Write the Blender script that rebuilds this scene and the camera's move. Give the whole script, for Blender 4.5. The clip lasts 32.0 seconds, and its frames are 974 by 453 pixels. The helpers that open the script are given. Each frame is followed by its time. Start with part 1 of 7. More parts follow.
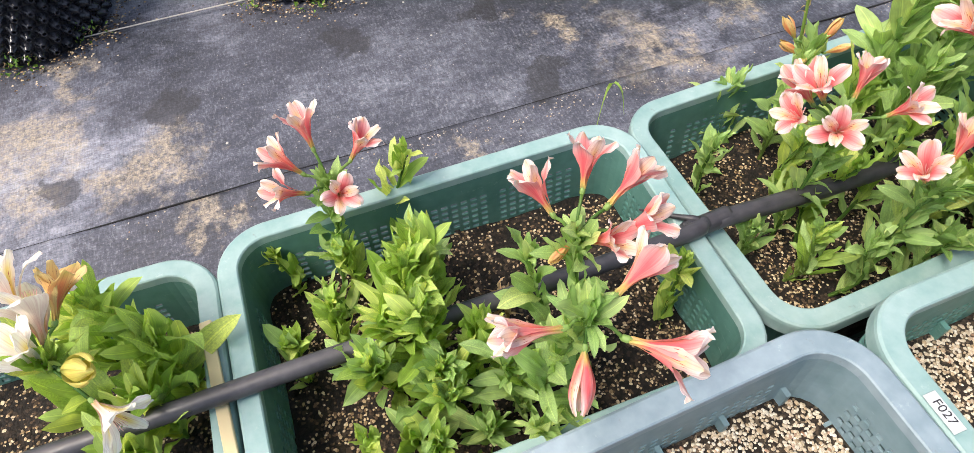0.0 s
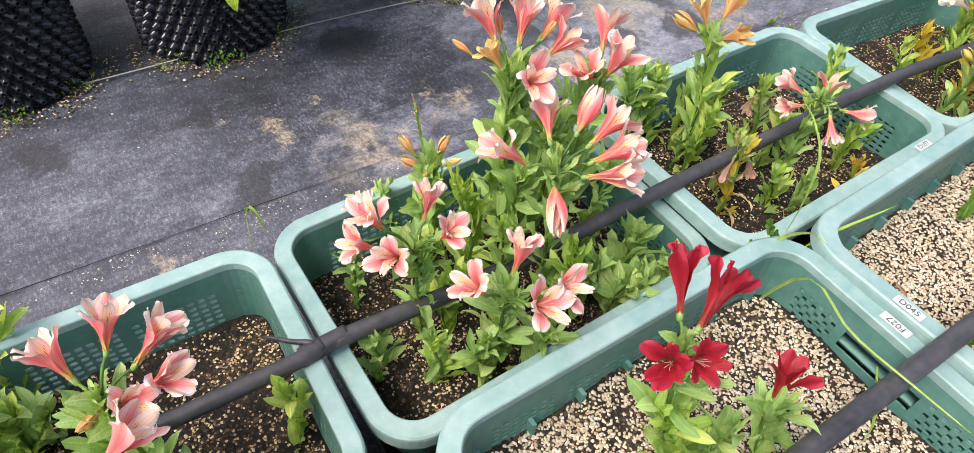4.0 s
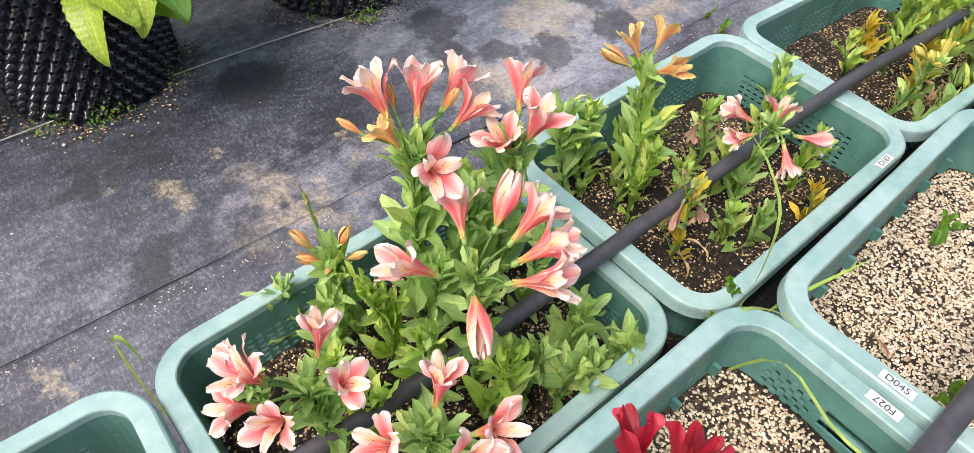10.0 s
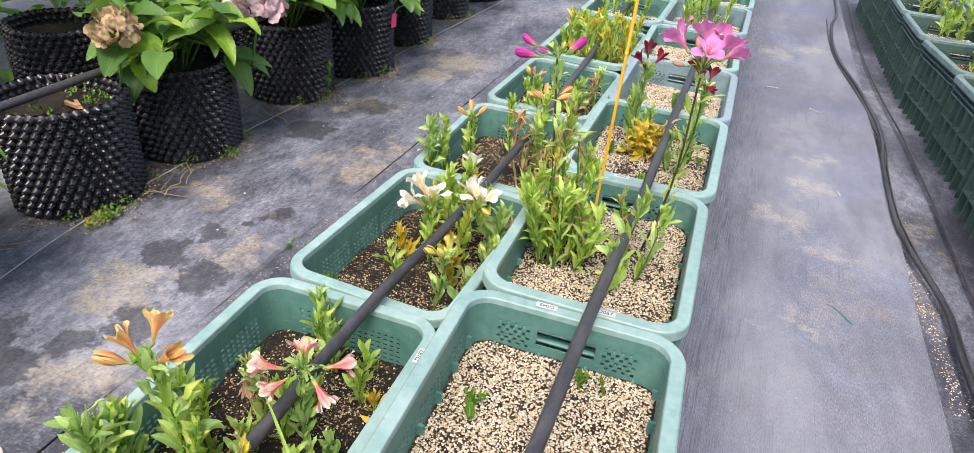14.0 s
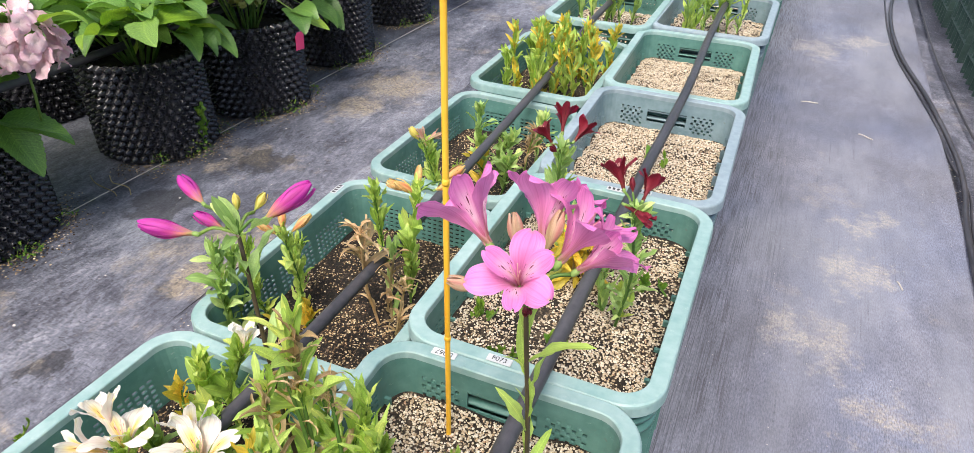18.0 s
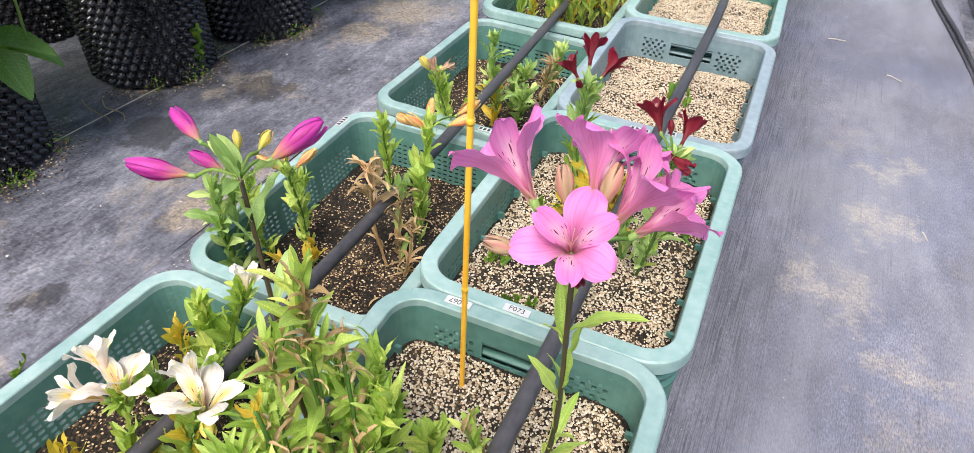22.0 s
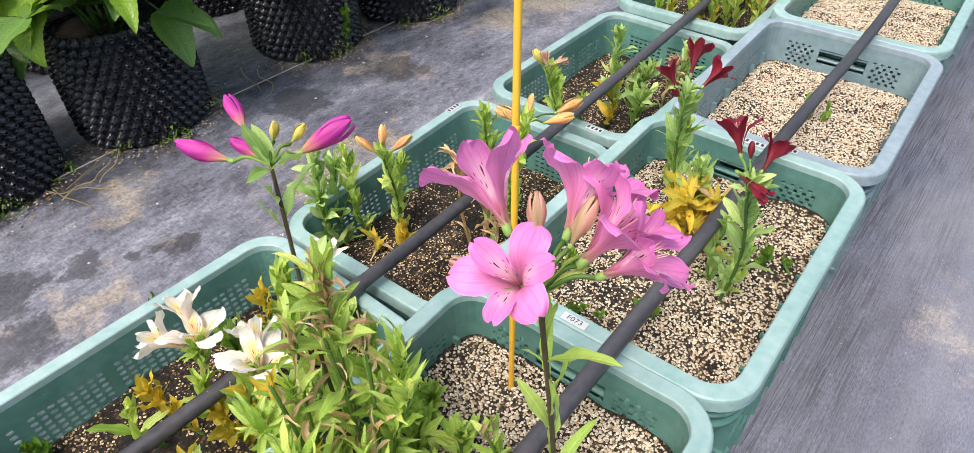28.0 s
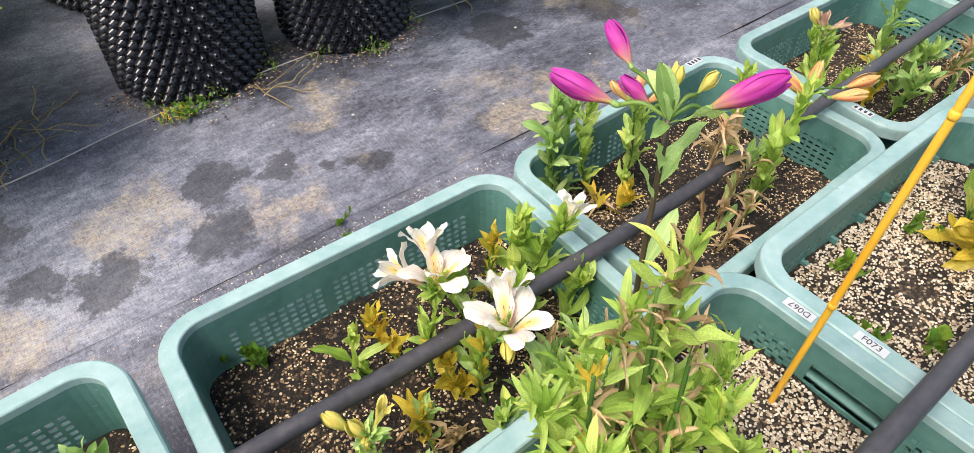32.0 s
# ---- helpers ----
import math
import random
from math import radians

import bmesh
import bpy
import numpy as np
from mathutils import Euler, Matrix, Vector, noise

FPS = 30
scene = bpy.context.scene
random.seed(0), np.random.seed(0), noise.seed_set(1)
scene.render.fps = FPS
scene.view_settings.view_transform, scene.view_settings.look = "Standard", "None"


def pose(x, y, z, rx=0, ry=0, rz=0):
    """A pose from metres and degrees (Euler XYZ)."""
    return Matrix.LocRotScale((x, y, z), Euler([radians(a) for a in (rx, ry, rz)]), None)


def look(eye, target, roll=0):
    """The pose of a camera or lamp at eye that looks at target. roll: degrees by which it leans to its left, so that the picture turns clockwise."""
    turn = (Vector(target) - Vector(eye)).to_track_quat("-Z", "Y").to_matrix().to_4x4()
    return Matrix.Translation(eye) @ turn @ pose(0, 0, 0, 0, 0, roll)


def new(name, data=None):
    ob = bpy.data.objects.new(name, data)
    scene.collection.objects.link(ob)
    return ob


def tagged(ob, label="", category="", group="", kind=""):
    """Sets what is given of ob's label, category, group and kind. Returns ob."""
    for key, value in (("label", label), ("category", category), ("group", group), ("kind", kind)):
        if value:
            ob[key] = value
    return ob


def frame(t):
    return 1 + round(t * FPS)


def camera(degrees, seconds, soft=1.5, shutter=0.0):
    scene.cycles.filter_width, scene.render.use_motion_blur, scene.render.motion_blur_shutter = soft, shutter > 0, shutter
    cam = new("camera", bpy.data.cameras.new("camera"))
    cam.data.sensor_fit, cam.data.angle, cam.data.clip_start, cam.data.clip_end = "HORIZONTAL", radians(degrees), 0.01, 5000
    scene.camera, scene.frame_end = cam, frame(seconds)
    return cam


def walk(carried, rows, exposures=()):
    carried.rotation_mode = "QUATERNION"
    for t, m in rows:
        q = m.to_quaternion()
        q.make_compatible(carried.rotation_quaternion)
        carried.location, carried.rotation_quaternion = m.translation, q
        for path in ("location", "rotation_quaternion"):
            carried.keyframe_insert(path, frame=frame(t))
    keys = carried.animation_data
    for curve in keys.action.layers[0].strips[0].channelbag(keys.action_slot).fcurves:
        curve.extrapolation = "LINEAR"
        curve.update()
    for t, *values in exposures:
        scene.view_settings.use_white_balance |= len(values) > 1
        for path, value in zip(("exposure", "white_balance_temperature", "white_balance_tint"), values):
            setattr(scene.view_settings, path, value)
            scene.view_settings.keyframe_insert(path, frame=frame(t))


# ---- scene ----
cam = camera(72.1, 32.0, soft=0.5)
METRES, EYE, TILT, LEAN, TURN = 3.04, 0.9243, -54.4986, 1.6567, 69.7624
ROWS = [
    (0.0, 0.0, 0.0, 0.0, 0.0, 0.0, -0.0),
    (0.5, 0.006, -0.0027, 0.0025, -2.54, 0.5, 0.73),
    (1.0, 0.0144, -0.0026, 0.0069, -6.53, 1.25, 2.17),
    (1.5, 0.02, 0.0005, 0.0102, -9.67, 1.35, 4.17),
    (2.0, 0.0357, -0.0034, 0.0112, -11.28, 1.47, 5.86),
    (2.5, 0.0577, -0.0259, 0.0009, -11.98, 2.72, 6.16),
    (3.0, 0.0742, -0.0466, -0.0065, -11.54, 4.03, 6.16),
    (3.5, 0.0838, -0.0363, -0.0036, -11.09, 4.49, 5.95),
    (4.0, 0.0982, -0.0149, 0.0191, -10.9, 4.66, 6.05),
    (4.5, 0.1091, 0.0142, 0.0463, -10.88, 4.33, 6.58),
    (6.5, 0.1217, 0.027, 0.0588, -11.59, 3.22, 9.42),
    (7.0, 0.1212, 0.0276, 0.0609, -11.75, 3.13, 9.73),
    (7.5, 0.122, 0.03, 0.059, -11.86, 2.9, 9.91),
    (8.0, 0.1218, 0.0303, 0.0574, -11.94, 2.62, 10.07),
    (8.5, 0.1216, 0.0304, 0.056, -12.01, 2.27, 10.23),
    (9.0, 0.1235, 0.0313, 0.056, -12.09, 1.98, 10.44),
    (9.5, 0.1256, 0.0316, 0.0557, -12.19, 1.74, 10.77),
    (10.0, 0.1289, 0.0206, 0.0612, -14.0, 2.71, 12.15),
    (10.5, 0.1298, 0.0053, 0.0637, -19.12, 5.11, 14.47),
    (11.0, 0.1329, -0.0001, 0.0623, -24.21, 6.21, 17.58),
    (11.5, 0.1421, -0.0059, 0.0632, -28.84, 8.22, 21.02),
    (12.0, 0.1509, -0.0102, 0.0628, -32.49, 9.15, 24.42),
    (12.5, 0.1562, -0.0115, 0.0612, -34.4, 9.43, 27.34),
    (13.0, 0.1611, -0.0139, 0.0605, -35.73, 9.44, 29.77),
    (13.5, 0.1769, -0.0197, 0.0602, -36.74, 9.47, 31.88),
    (14.0, 0.2, -0.0358, 0.0535, -37.36, 9.62, 33.12),
    (14.5, 0.2158, -0.0466, 0.0419, -37.59, 10.01, 33.57),
    (16.5, 0.3647, -0.0068, 0.0809, -38.18, 9.14, 35.14),
    (17.0, 0.4085, 0.0044, 0.0899, -37.86, 8.46, 35.28),
    (17.5, 0.4565, 0.0017, 0.097, -32.71, 11.45, 34.34),
    (18.0, 0.4808, 0.0203, 0.1093, -32.1, 10.65, 33.87),
    (18.5, 0.4896, 0.0394, 0.1174, -32.12, 8.85, 33.45),
    (19.0, 0.491, 0.0441, 0.1226, -32.28, 7.64, 33.37),
    (19.5, 0.4893, 0.0439, 0.1239, -32.34, 6.87, 33.26),
    (20.0, 0.4902, 0.0424, 0.123, -32.35, 6.41, 33.12),
    (20.5, 0.4926, 0.0419, 0.1213, -32.35, 5.83, 32.92),
    (21.0, 0.4911, 0.0417, 0.1217, -32.3, 5.39, 32.73),
    (21.5, 0.491, 0.041, 0.1232, -32.32, 5.09, 32.62),
    (22.0, 0.4893, 0.0394, 0.1206, -32.37, 4.76, 32.49),
    (22.5, 0.4854, 0.0383, 0.1203, -32.32, 4.57, 32.3),
    (23.0, 0.4863, 0.0393, 0.1201, -32.28, 4.35, 32.11),
    (23.5, 0.4877, 0.0398, 0.1213, -32.27, 4.14, 31.99),
    (24.0, 0.4884, 0.0402, 0.1216, -32.31, 3.93, 31.9),
    (24.5, 0.4895, 0.0418, 0.1248, -32.24, 3.86, 31.8),
    (26.5, 0.5119, 0.0134, 0.1084, -24.03, 7.87, 29.24),
    (27.0, 0.5232, -0.0044, 0.095, -20.73, 9.28, 27.39),
    (27.5, 0.5226, 0.0068, 0.0993, -19.63, 9.77, 25.71),
    (28.0, 0.5204, 0.0268, 0.1109, -19.28, 9.71, 24.35),
    (28.5, 0.521, 0.0356, 0.1193, -18.03, 10.01, 22.95),
    (29.0, 0.5366, 0.0254, 0.1149, -12.15, 12.0, 19.23),
    (29.5, 0.5541, 0.0137, 0.1071, -5.7, 13.38, 14.72),
    (30.0, 0.5433, 0.0184, 0.109, -5.41, 12.73, 11.43),
    (30.5, 0.5146, 0.0296, 0.1171, -7.86, 12.03, 11.46),
    (31.0, 0.4982, 0.0159, 0.1061, -9.77, 11.15, 11.79),
    (31.5, 0.4851, 0.0318, 0.1167, -10.94, 10.07, 11.95),
    (32.0, 0.4731, 0.075, 0.145, -11.67, 7.32, 12.94),
]
walk(cam, [(t, pose(0, 0, EYE, TILT, LEAN, TURN) @ pose(METRES * x, METRES * y, METRES * z, 90 + pitch, roll, yaw)) for t, x, y, z, yaw, pitch, roll in ROWS],
     exposures=[(0.0, 0.88, 6850, 12.5), (32.0, 0.88, 6850, 12.5)])

# ---------------------------------------------------------------- light
world = bpy.data.worlds.new("sky")
scene.world = world
world.use_nodes = True
wn, wl = world.node_tree.nodes, world.node_tree.links
sky = wn.new("ShaderNodeTexSky")
sky.sky_type, sky.sun_disc = "NISHITA", False
sky.sun_elevation, sky.sun_rotation = radians(58), radians(200)
sky.air_density, sky.dust_density, sky.ozone_density = 1.0, 4.0, 1.0
wl.new(sky.outputs["Color"], wn["Background"].inputs["Color"])
wn["Background"].inputs["Strength"].default_value = 0.15
SUN = new("sun", bpy.data.lights.new("sun", "SUN"))
SUN.data.energy, SUN.data.angle, SUN.data.color = 1.8, radians(18), (1.0, 0.96, 0.9)
SUN.matrix_world = look((0.8, -2.2, 4.0), (0, 0, 0))
scene.view_settings.exposure = 0.88


# ---------------------------------------------------------------- small tools
def mat(name, color, rough=0.6, **kw):
    """A plain principled material; returns it with its nodes, links and shader."""
    m = bpy.data.materials.new(name)
    m.use_nodes = True
    n, l = m.node_tree.nodes, m.node_tree.links
    p = n["Principled BSDF"]
    p.inputs["Base Color"].default_value = (*color, 1)
    p.inputs["Roughness"].default_value = rough
    for k, v in kw.items():
        p.inputs[k].default_value = v
    return m, n, l, p


def tex(n, l, kind, scale, coord="Object", detail=4.0, stretch=(1, 1, 1), **kw):
    """A texture node in metres, fed from a coordinate output."""
    tc, mp = n.new("ShaderNodeTexCoord"), n.new("ShaderNodeMapping")
    mp.inputs["Scale"].default_value = stretch
    l.new(tc.outputs[coord], mp.inputs["Vector"])
    t = n.new("ShaderNodeTex" + kind)
    t.inputs["Scale"].default_value = scale
    if "W" in kw:
        t.noise_dimensions = "4D"
    if kind == "Noise":
        t.inputs["Detail"].default_value = detail
    for k, v in kw.items():
        t.inputs[k].default_value = v
    l.new(mp.outputs["Vector"], t.inputs["Vector"])
    return t


def ramp(n, l, source, stops, mode="LINEAR"):
    r = n.new("ShaderNodeValToRGB")
    r.color_ramp.interpolation = mode
    el = r.color_ramp.elements
    while len(el) < len(stops):
        el.new(0.5)
    for e, (p, c) in zip(el, stops):
        e.position, e.color = p, (*c, 1) if len(c) == 3 else c
    l.new(source, r.inputs["Fac"])
    return r


def mix(n, l, fac, a, b, blend="MIX"):
    x = n.new("ShaderNodeMix")
    x.data_type, x.blend_type = "RGBA", blend
    for sock, v in ((x.inputs[0], fac), (x.inputs[6], a), (x.inputs[7], b)):
        if isinstance(v, (int, float)):
            sock.default_value = v
        elif isinstance(v, tuple):
            sock.default_value = (*v, 1)
        else:
            l.new(v, sock)
    return x.outputs[2]


def bump(n, l, p, height, strength=0.3, distance=0.002):
    b = n.new("ShaderNodeBump")
    b.inputs["Strength"].default_value, b.inputs["Distance"].default_value = strength, distance
    l.new(height, b.inputs["Height"])
    l.new(b.outputs["Normal"], p.inputs["Normal"])
    return b


def random_shade(n, l, color, amount):
    """Vary a colour a little from object to object."""
    oi = n.new("ShaderNodeObjectInfo")
    r = ramp(n, l, oi.outputs["Random"], [(0, (1 - amount,) * 3), (1, (1 + amount * 0.4,) * 3)])
    return mix(n, l, 1.0, color, r.outputs["Color"], "MULTIPLY")


def mesh_of(name, verts, faces, material=None, smooth=True):
    me = bpy.data.meshes.new(name)
    me.from_pydata([tuple(v) for v in verts], [], faces)
    me.polygons.foreach_set("use_smooth", [smooth] * len(me.polygons))
    if material:
        me.materials.append(material)
    me.update()
    return me


def part(name, data, material=None, parent=None, label="", m=None):
    """Link a bmesh, or a mesh that is shared, as one object under a thing or a part."""
    if isinstance(data, bmesh.types.BMesh):
        me = bpy.data.meshes.new(name)
        data.to_mesh(me)
        data.free()
        if material:
            me.materials.append(material)
        data = me
    ob = new(name, data)
    if parent is not None:
        ob.parent = parent
    if m is not None:
        ob.matrix_basis = m
    if label:
        ob["label"] = label
    return ob


def thing(name, label, category, group="", kind="", m=None, data=None):
    ob = tagged(new(name, data), label, category, group, kind)
    if m is not None:
        ob.matrix_basis = m
    return ob


def tube(points, radii, sides=8, closed=True):
    """Vertices and faces of a tube along points."""
    pts = [Vector(p) for p in points]
    if isinstance(radii, (int, float)):
        radii = [radii] * len(pts)
    verts, faces = [], []
    ref = Vector((0.0, 0.31, 0.95))
    for i, p in enumerate(pts):
        d = (pts[min(i + 1, len(pts) - 1)] - pts[max(i - 1, 0)]).normalized()
        if abs(d.dot(ref)) > 0.97:
            ref = Vector((0.9, 0.1, 0.2))
        u = d.cross(ref).normalized()
        v = u.cross(d).normalized()
        for k in range(sides):
            a = 2 * math.pi * k / sides
            verts.append(p + (u * math.cos(a) + v * math.sin(a)) * radii[i])
    for i in range(len(pts) - 1):
        for k in range(sides):
            a, b = i * sides + k, i * sides + (k + 1) % sides
            faces.append((a, b, b + sides, a + sides))
    if closed:
        faces.append(tuple(range(sides))[::-1])
        faces.append(tuple(range((len(pts) - 1) * sides, len(pts) * sides)))
    return verts, faces


def spline(ctrl, n):
    """n points on a smooth curve through the control points."""
    c = [Vector(p) for p in ctrl]
    c = [c[0] * 2 - c[1]] + c + [c[-1] * 2 - c[-2]]
    out = []
    for i in range(n):
        u = i / (n - 1) * (len(c) - 3)
        k = min(int(u), len(c) - 4)
        t = u - k
        a, b, d, e = c[k:k + 4]
        out.append(0.5 * ((2 * b) + (d - a) * t + (2 * a - 5 * b + 4 * d - e) * t * t + (3 * b - a - 3 * d + e) * t ** 3))
    return out

# ---------------------------------------------------------------- materials
def blots(n, l, places, wobble=0.24):
    """Nearness to the closest of some blots, as distance over radius, with ragged outlines."""
    geo = n.new("ShaderNodeNewGeometry")
    nz = tex(n, l, "Noise", 9, detail=9, Roughness=0.68)
    sub = n.new("ShaderNodeVectorMath")
    sub.operation = "SUBTRACT"
    sub.inputs[1].default_value = (0.5, 0.5, 0.5)
    l.new(nz.outputs["Color"], sub.inputs[0])
    mul = n.new("ShaderNodeVectorMath")
    mul.operation = "MULTIPLY"
    mul.inputs[1].default_value = (wobble, wobble, 0)
    l.new(sub.outputs[0], mul.inputs[0])
    add = n.new("ShaderNodeVectorMath")
    l.new(geo.outputs["Position"], add.inputs[0])
    l.new(mul.outputs[0], add.inputs[1])
    last = None
    for x, y, r in places:
        d = n.new("ShaderNodeVectorMath")
        d.operation = "DISTANCE"
        l.new(add.outputs[0], d.inputs[0])
        d.inputs[1].default_value = (x, y, 0)
        k = n.new("ShaderNodeMath")
        k.operation = "DIVIDE"
        l.new(d.outputs["Value"], k.inputs[0])
        k.inputs[1].default_value = r
        if last is None:
            last = k.outputs[0]
        else:
            mn = n.new("ShaderNodeMath")
            mn.operation = "MINIMUM"
            l.new(last, mn.inputs[0])
            l.new(k.outputs[0], mn.inputs[1])
            last = mn.outputs[0]
    return last


DAMP = [(-1.14, 1.70, 0.07), (-1.0, 1.66, 0.085), (-1.0, 1.45, 0.075), (-1.12, 1.83, 0.05), (-1.01, 2.02, 0.04), (-1.036, 1.94, 0.03), (-1.24, 1.28, 0.09), (-1.12, 1.24, 0.07), (-0.936, 0.45, 0.06), (-1.02, 1.42, 0.05),
        (-1.17, 0.41, 0.05), (-1.124, -0.275, 0.075), (-0.983, -0.495, 0.05), (-0.92, 0.44, 0.05), (-1.28, 2.56, 0.10), (-1.19, 2.9, 0.09), (-1.08, 1.34, 0.05), (-1.2, 0.1, 0.07), (-1.3, 0.8, 0.1)]
SAND = [(-1.12, -0.55, 0.11), (-1.29, -0.46, 0.07), (-0.99, -0.275, 0.08), (-0.91, 0.71, 0.07), (-0.98, -0.57, 0.08), (-0.82, -0.23, 0.06), (-1.15, 1.54, 0.12), (-1.27, 2.01, 0.10), (-0.975, 1.81, 0.09), (-0.81, 0.235, 0.04), (-0.99, 0.91, 0.06),
        (-1.19, 1.50, 0.06), (-1.07, 1.52, 0.07), (-0.946, 1.30, 0.08), (-1.23, 2.9, 0.12), (-0.99, 1.23, 0.1), (-0.938, 2.39, 0.12), (-0.921, 2.6, 0.09), (-1.108, 3.63, 0.2), (-1.14, 3.38, 0.12), (-1.086, 0.537, 0.07), (-0.97, -0.37, 0.08)]
PATH_SAND = [(0.527, 3.062, 0.09), (0.558, 3.29, 0.07), (0.426, 2.758, 0.1), (0.386, 4.79, 0.13), (0.535, 4.983, 0.11), (0.567, 2.6, 0.06), (0.45, 2.2, 0.07)]


# pale blots: worn film, and bluish sky sheen painted as colour
WORN_SHEEN = [(0.93, 2.6, 0.3), (0.9, 3.3, 0.35), (0.88, 4.2, 0.4), (0.86, 5.0, 0.4), (-1.05, -0.55, 0.3), (-1.2, 1.3, 0.35), (-0.95, 2.0, 0.4), (-1.25, 2.4, 0.45), (-1.2, 3.3, 0.5), (-0.95, 1.5, 0.38), (-1.15, 1.75, 0.4), (-1.0, 2.3, 0.5), (-1.05, 3.0, 0.5), (-1.1, 3.8, 0.6), (-1.1, 4.8, 0.7), (-0.92, 0.75, 0.16), (-1.62, 1.5, 0.35), (-1.75, 0.85, 0.45), (-1.7, 2.55, 0.4), (-1.9, 1.9, 0.5), (-1.6, -0.2, 0.3), (-1.75, 3.4, 0.5), (-1.45, 2.55, 0.3)]


def ground_material(name, older):
    m, n, l, p = mat(name, (0.03, 0.03, 0.034), 0.55)
    # weave of flat plastic tapes and threads
    th = tex(n, l, "Noise", 1.0, detail=3, Roughness=0.6, stretch=(440, 100 if not older else 60, 1))
    tv = tex(n, l, "Noise", 1.0, detail=3, Roughness=0.6, stretch=(60, 330, 1))
    weave = mix(n, l, 0.4 if older else 0.15, th.outputs["Fac"], tv.outputs["Fac"])
    # worn pale film
    film = tex(n, l, "Noise", 1.5, detail=12, Roughness=0.78, stretch=(1.5, 0.8, 1))
    fine = tex(n, l, "Noise", 26, detail=8, Roughness=0.8, stretch=(1.6, 0.7, 1))
    fm = mix(n, l, 0.3, film.outputs["Fac"], fine.outputs["Fac"])
    if older:
        stops = [(0.42, (0.028, 0.031, 0.042)), (0.5, (0.056, 0.062, 0.086)), (0.56, (0.1, 0.109, 0.143)), (0.64, (0.215, 0.23, 0.275))]
    else:
        stops = [(0.36, (0.106, 0.111, 0.134)), (0.5, (0.166, 0.174, 0.21)), (0.62, (0.24, 0.252, 0.3))]
    c = ramp(n, l, fm, stops).outputs["Color"]
    if not older:
        hue = tex(n, l, "Noise", 2.6, detail=5, W=7.0)
        c = mix(n, l, 1.0, c, ramp(n, l, hue.outputs["Fac"], [(0.36, (1.0, 0.985, 0.98)), (0.5, (0.98, 0.985, 1.02)), (0.66, (0.93, 0.98, 1.1))]).outputs["Color"], "MULTIPLY")
        # pale sky sheen painted into the colour in long smears, and sandy dust
        sky_sheen = tex(n, l, "Noise", 1.0, detail=9, Roughness=0.6, stretch=(3.4, 1.15, 1), W=1.3)
        smooth = ramp(n, l, sky_sheen.outputs["Fac"], [(0.5, (0, 0, 0)), (0.68, (0.6, 0.6, 0.6))]).outputs["Color"]
        c = mix(n, l, smooth, c, (0.28, 0.297, 0.34))
    if older:
        # paler where the film is worn and where sky sheen is painted in
        worn = ramp(n, l, blots(n, l, WORN_SHEEN, 0.9), [(0.45, (1, 1, 1)), (1.15, (0, 0, 0))])
        pale = ramp(n, l, fm, [(0.41, (0.035, 0.038, 0.052)), (0.47, (0.105, 0.112, 0.145)), (0.53, (0.19, 0.202, 0.25)), (0.6, (0.345, 0.36, 0.41))])
        c = mix(n, l, worn.outputs["Color"], c, pale.outputs["Color"])
    if older:
        # fine scuffs and dust caught in the weave
        sc = tex(n, l, "Noise", 150, detail=8, Roughness=0.75, stretch=(0.7, 1.3, 1))
        where = ramp(n, l, fm, [(0.42, (0.1, 0.1, 0.1)), (0.6, (0.6, 0.6, 0.6))])
        c = mix(n, l, mix(n, l, 1.0, ramp(n, l, sc.outputs["Fac"], [(0.52, (0, 0, 0)), (0.62, (1, 1, 1))]).outputs["Color"], where.outputs["Color"], "MULTIPLY"), c, (0.33, 0.34, 0.37))
        c = mix(n, l, ramp(n, l, sc.outputs["Fac"], [(0.36, (0.6, 0.6, 0.6)), (0.45, (0, 0, 0))]).outputs["Color"], c, (0.018, 0.018, 0.022))
    # dry sand swept into blots
    grain = tex(n, l, "Noise", 120, detail=5, Roughness=0.8)
    gm = ramp(n, l, grain.outputs["Fac"], [(0.4, (0.15, 0.15, 0.15)), (0.58, (1, 1, 1))])
    if older:
        sm = ramp(n, l, blots(n, l, SAND, 0.55), [(0.3, (0.75, 0.75, 0.75)), (1.25, (0, 0, 0))])
        c = mix(n, l, mix(n, l, 1.0, sm.outputs["Color"], gm.outputs["Color"], "MULTIPLY"), c, (0.46, 0.385, 0.28))
        wet = ramp(n, l, blots(n, l, DAMP), [(0.8, (0.66, 0.66, 0.66)), (1.08, (0, 0, 0))])
        c = mix(n, l, wet.outputs["Color"], c, (0.026, 0.026, 0.03))
    if not older:
        sm = ramp(n, l, blots(n, l, PATH_SAND, 0.6), [(0.3, (0.6, 0.6, 0.6)), (1.2, (0, 0, 0))])
        c = mix(n, l, mix(n, l, 1.0, sm.outputs["Color"], gm.outputs["Color"], "MULTIPLY"), c, (0.45, 0.41, 0.34))
    sand = tex(n, l, "Noise", 2.1, detail=12, Roughness=0.72, W=3.1)
    sm = ramp(n, l, sand.outputs["Fac"], [(0.57 if older else 0.58, (0, 0, 0)), (0.68 if older else 0.75, (0.8, 0.8, 0.8))])
    c = mix(n, l, mix(n, l, 1.0, sm.outputs["Color"], gm.outputs["Color"], "MULTIPLY"), c, (0.44, 0.375, 0.28))
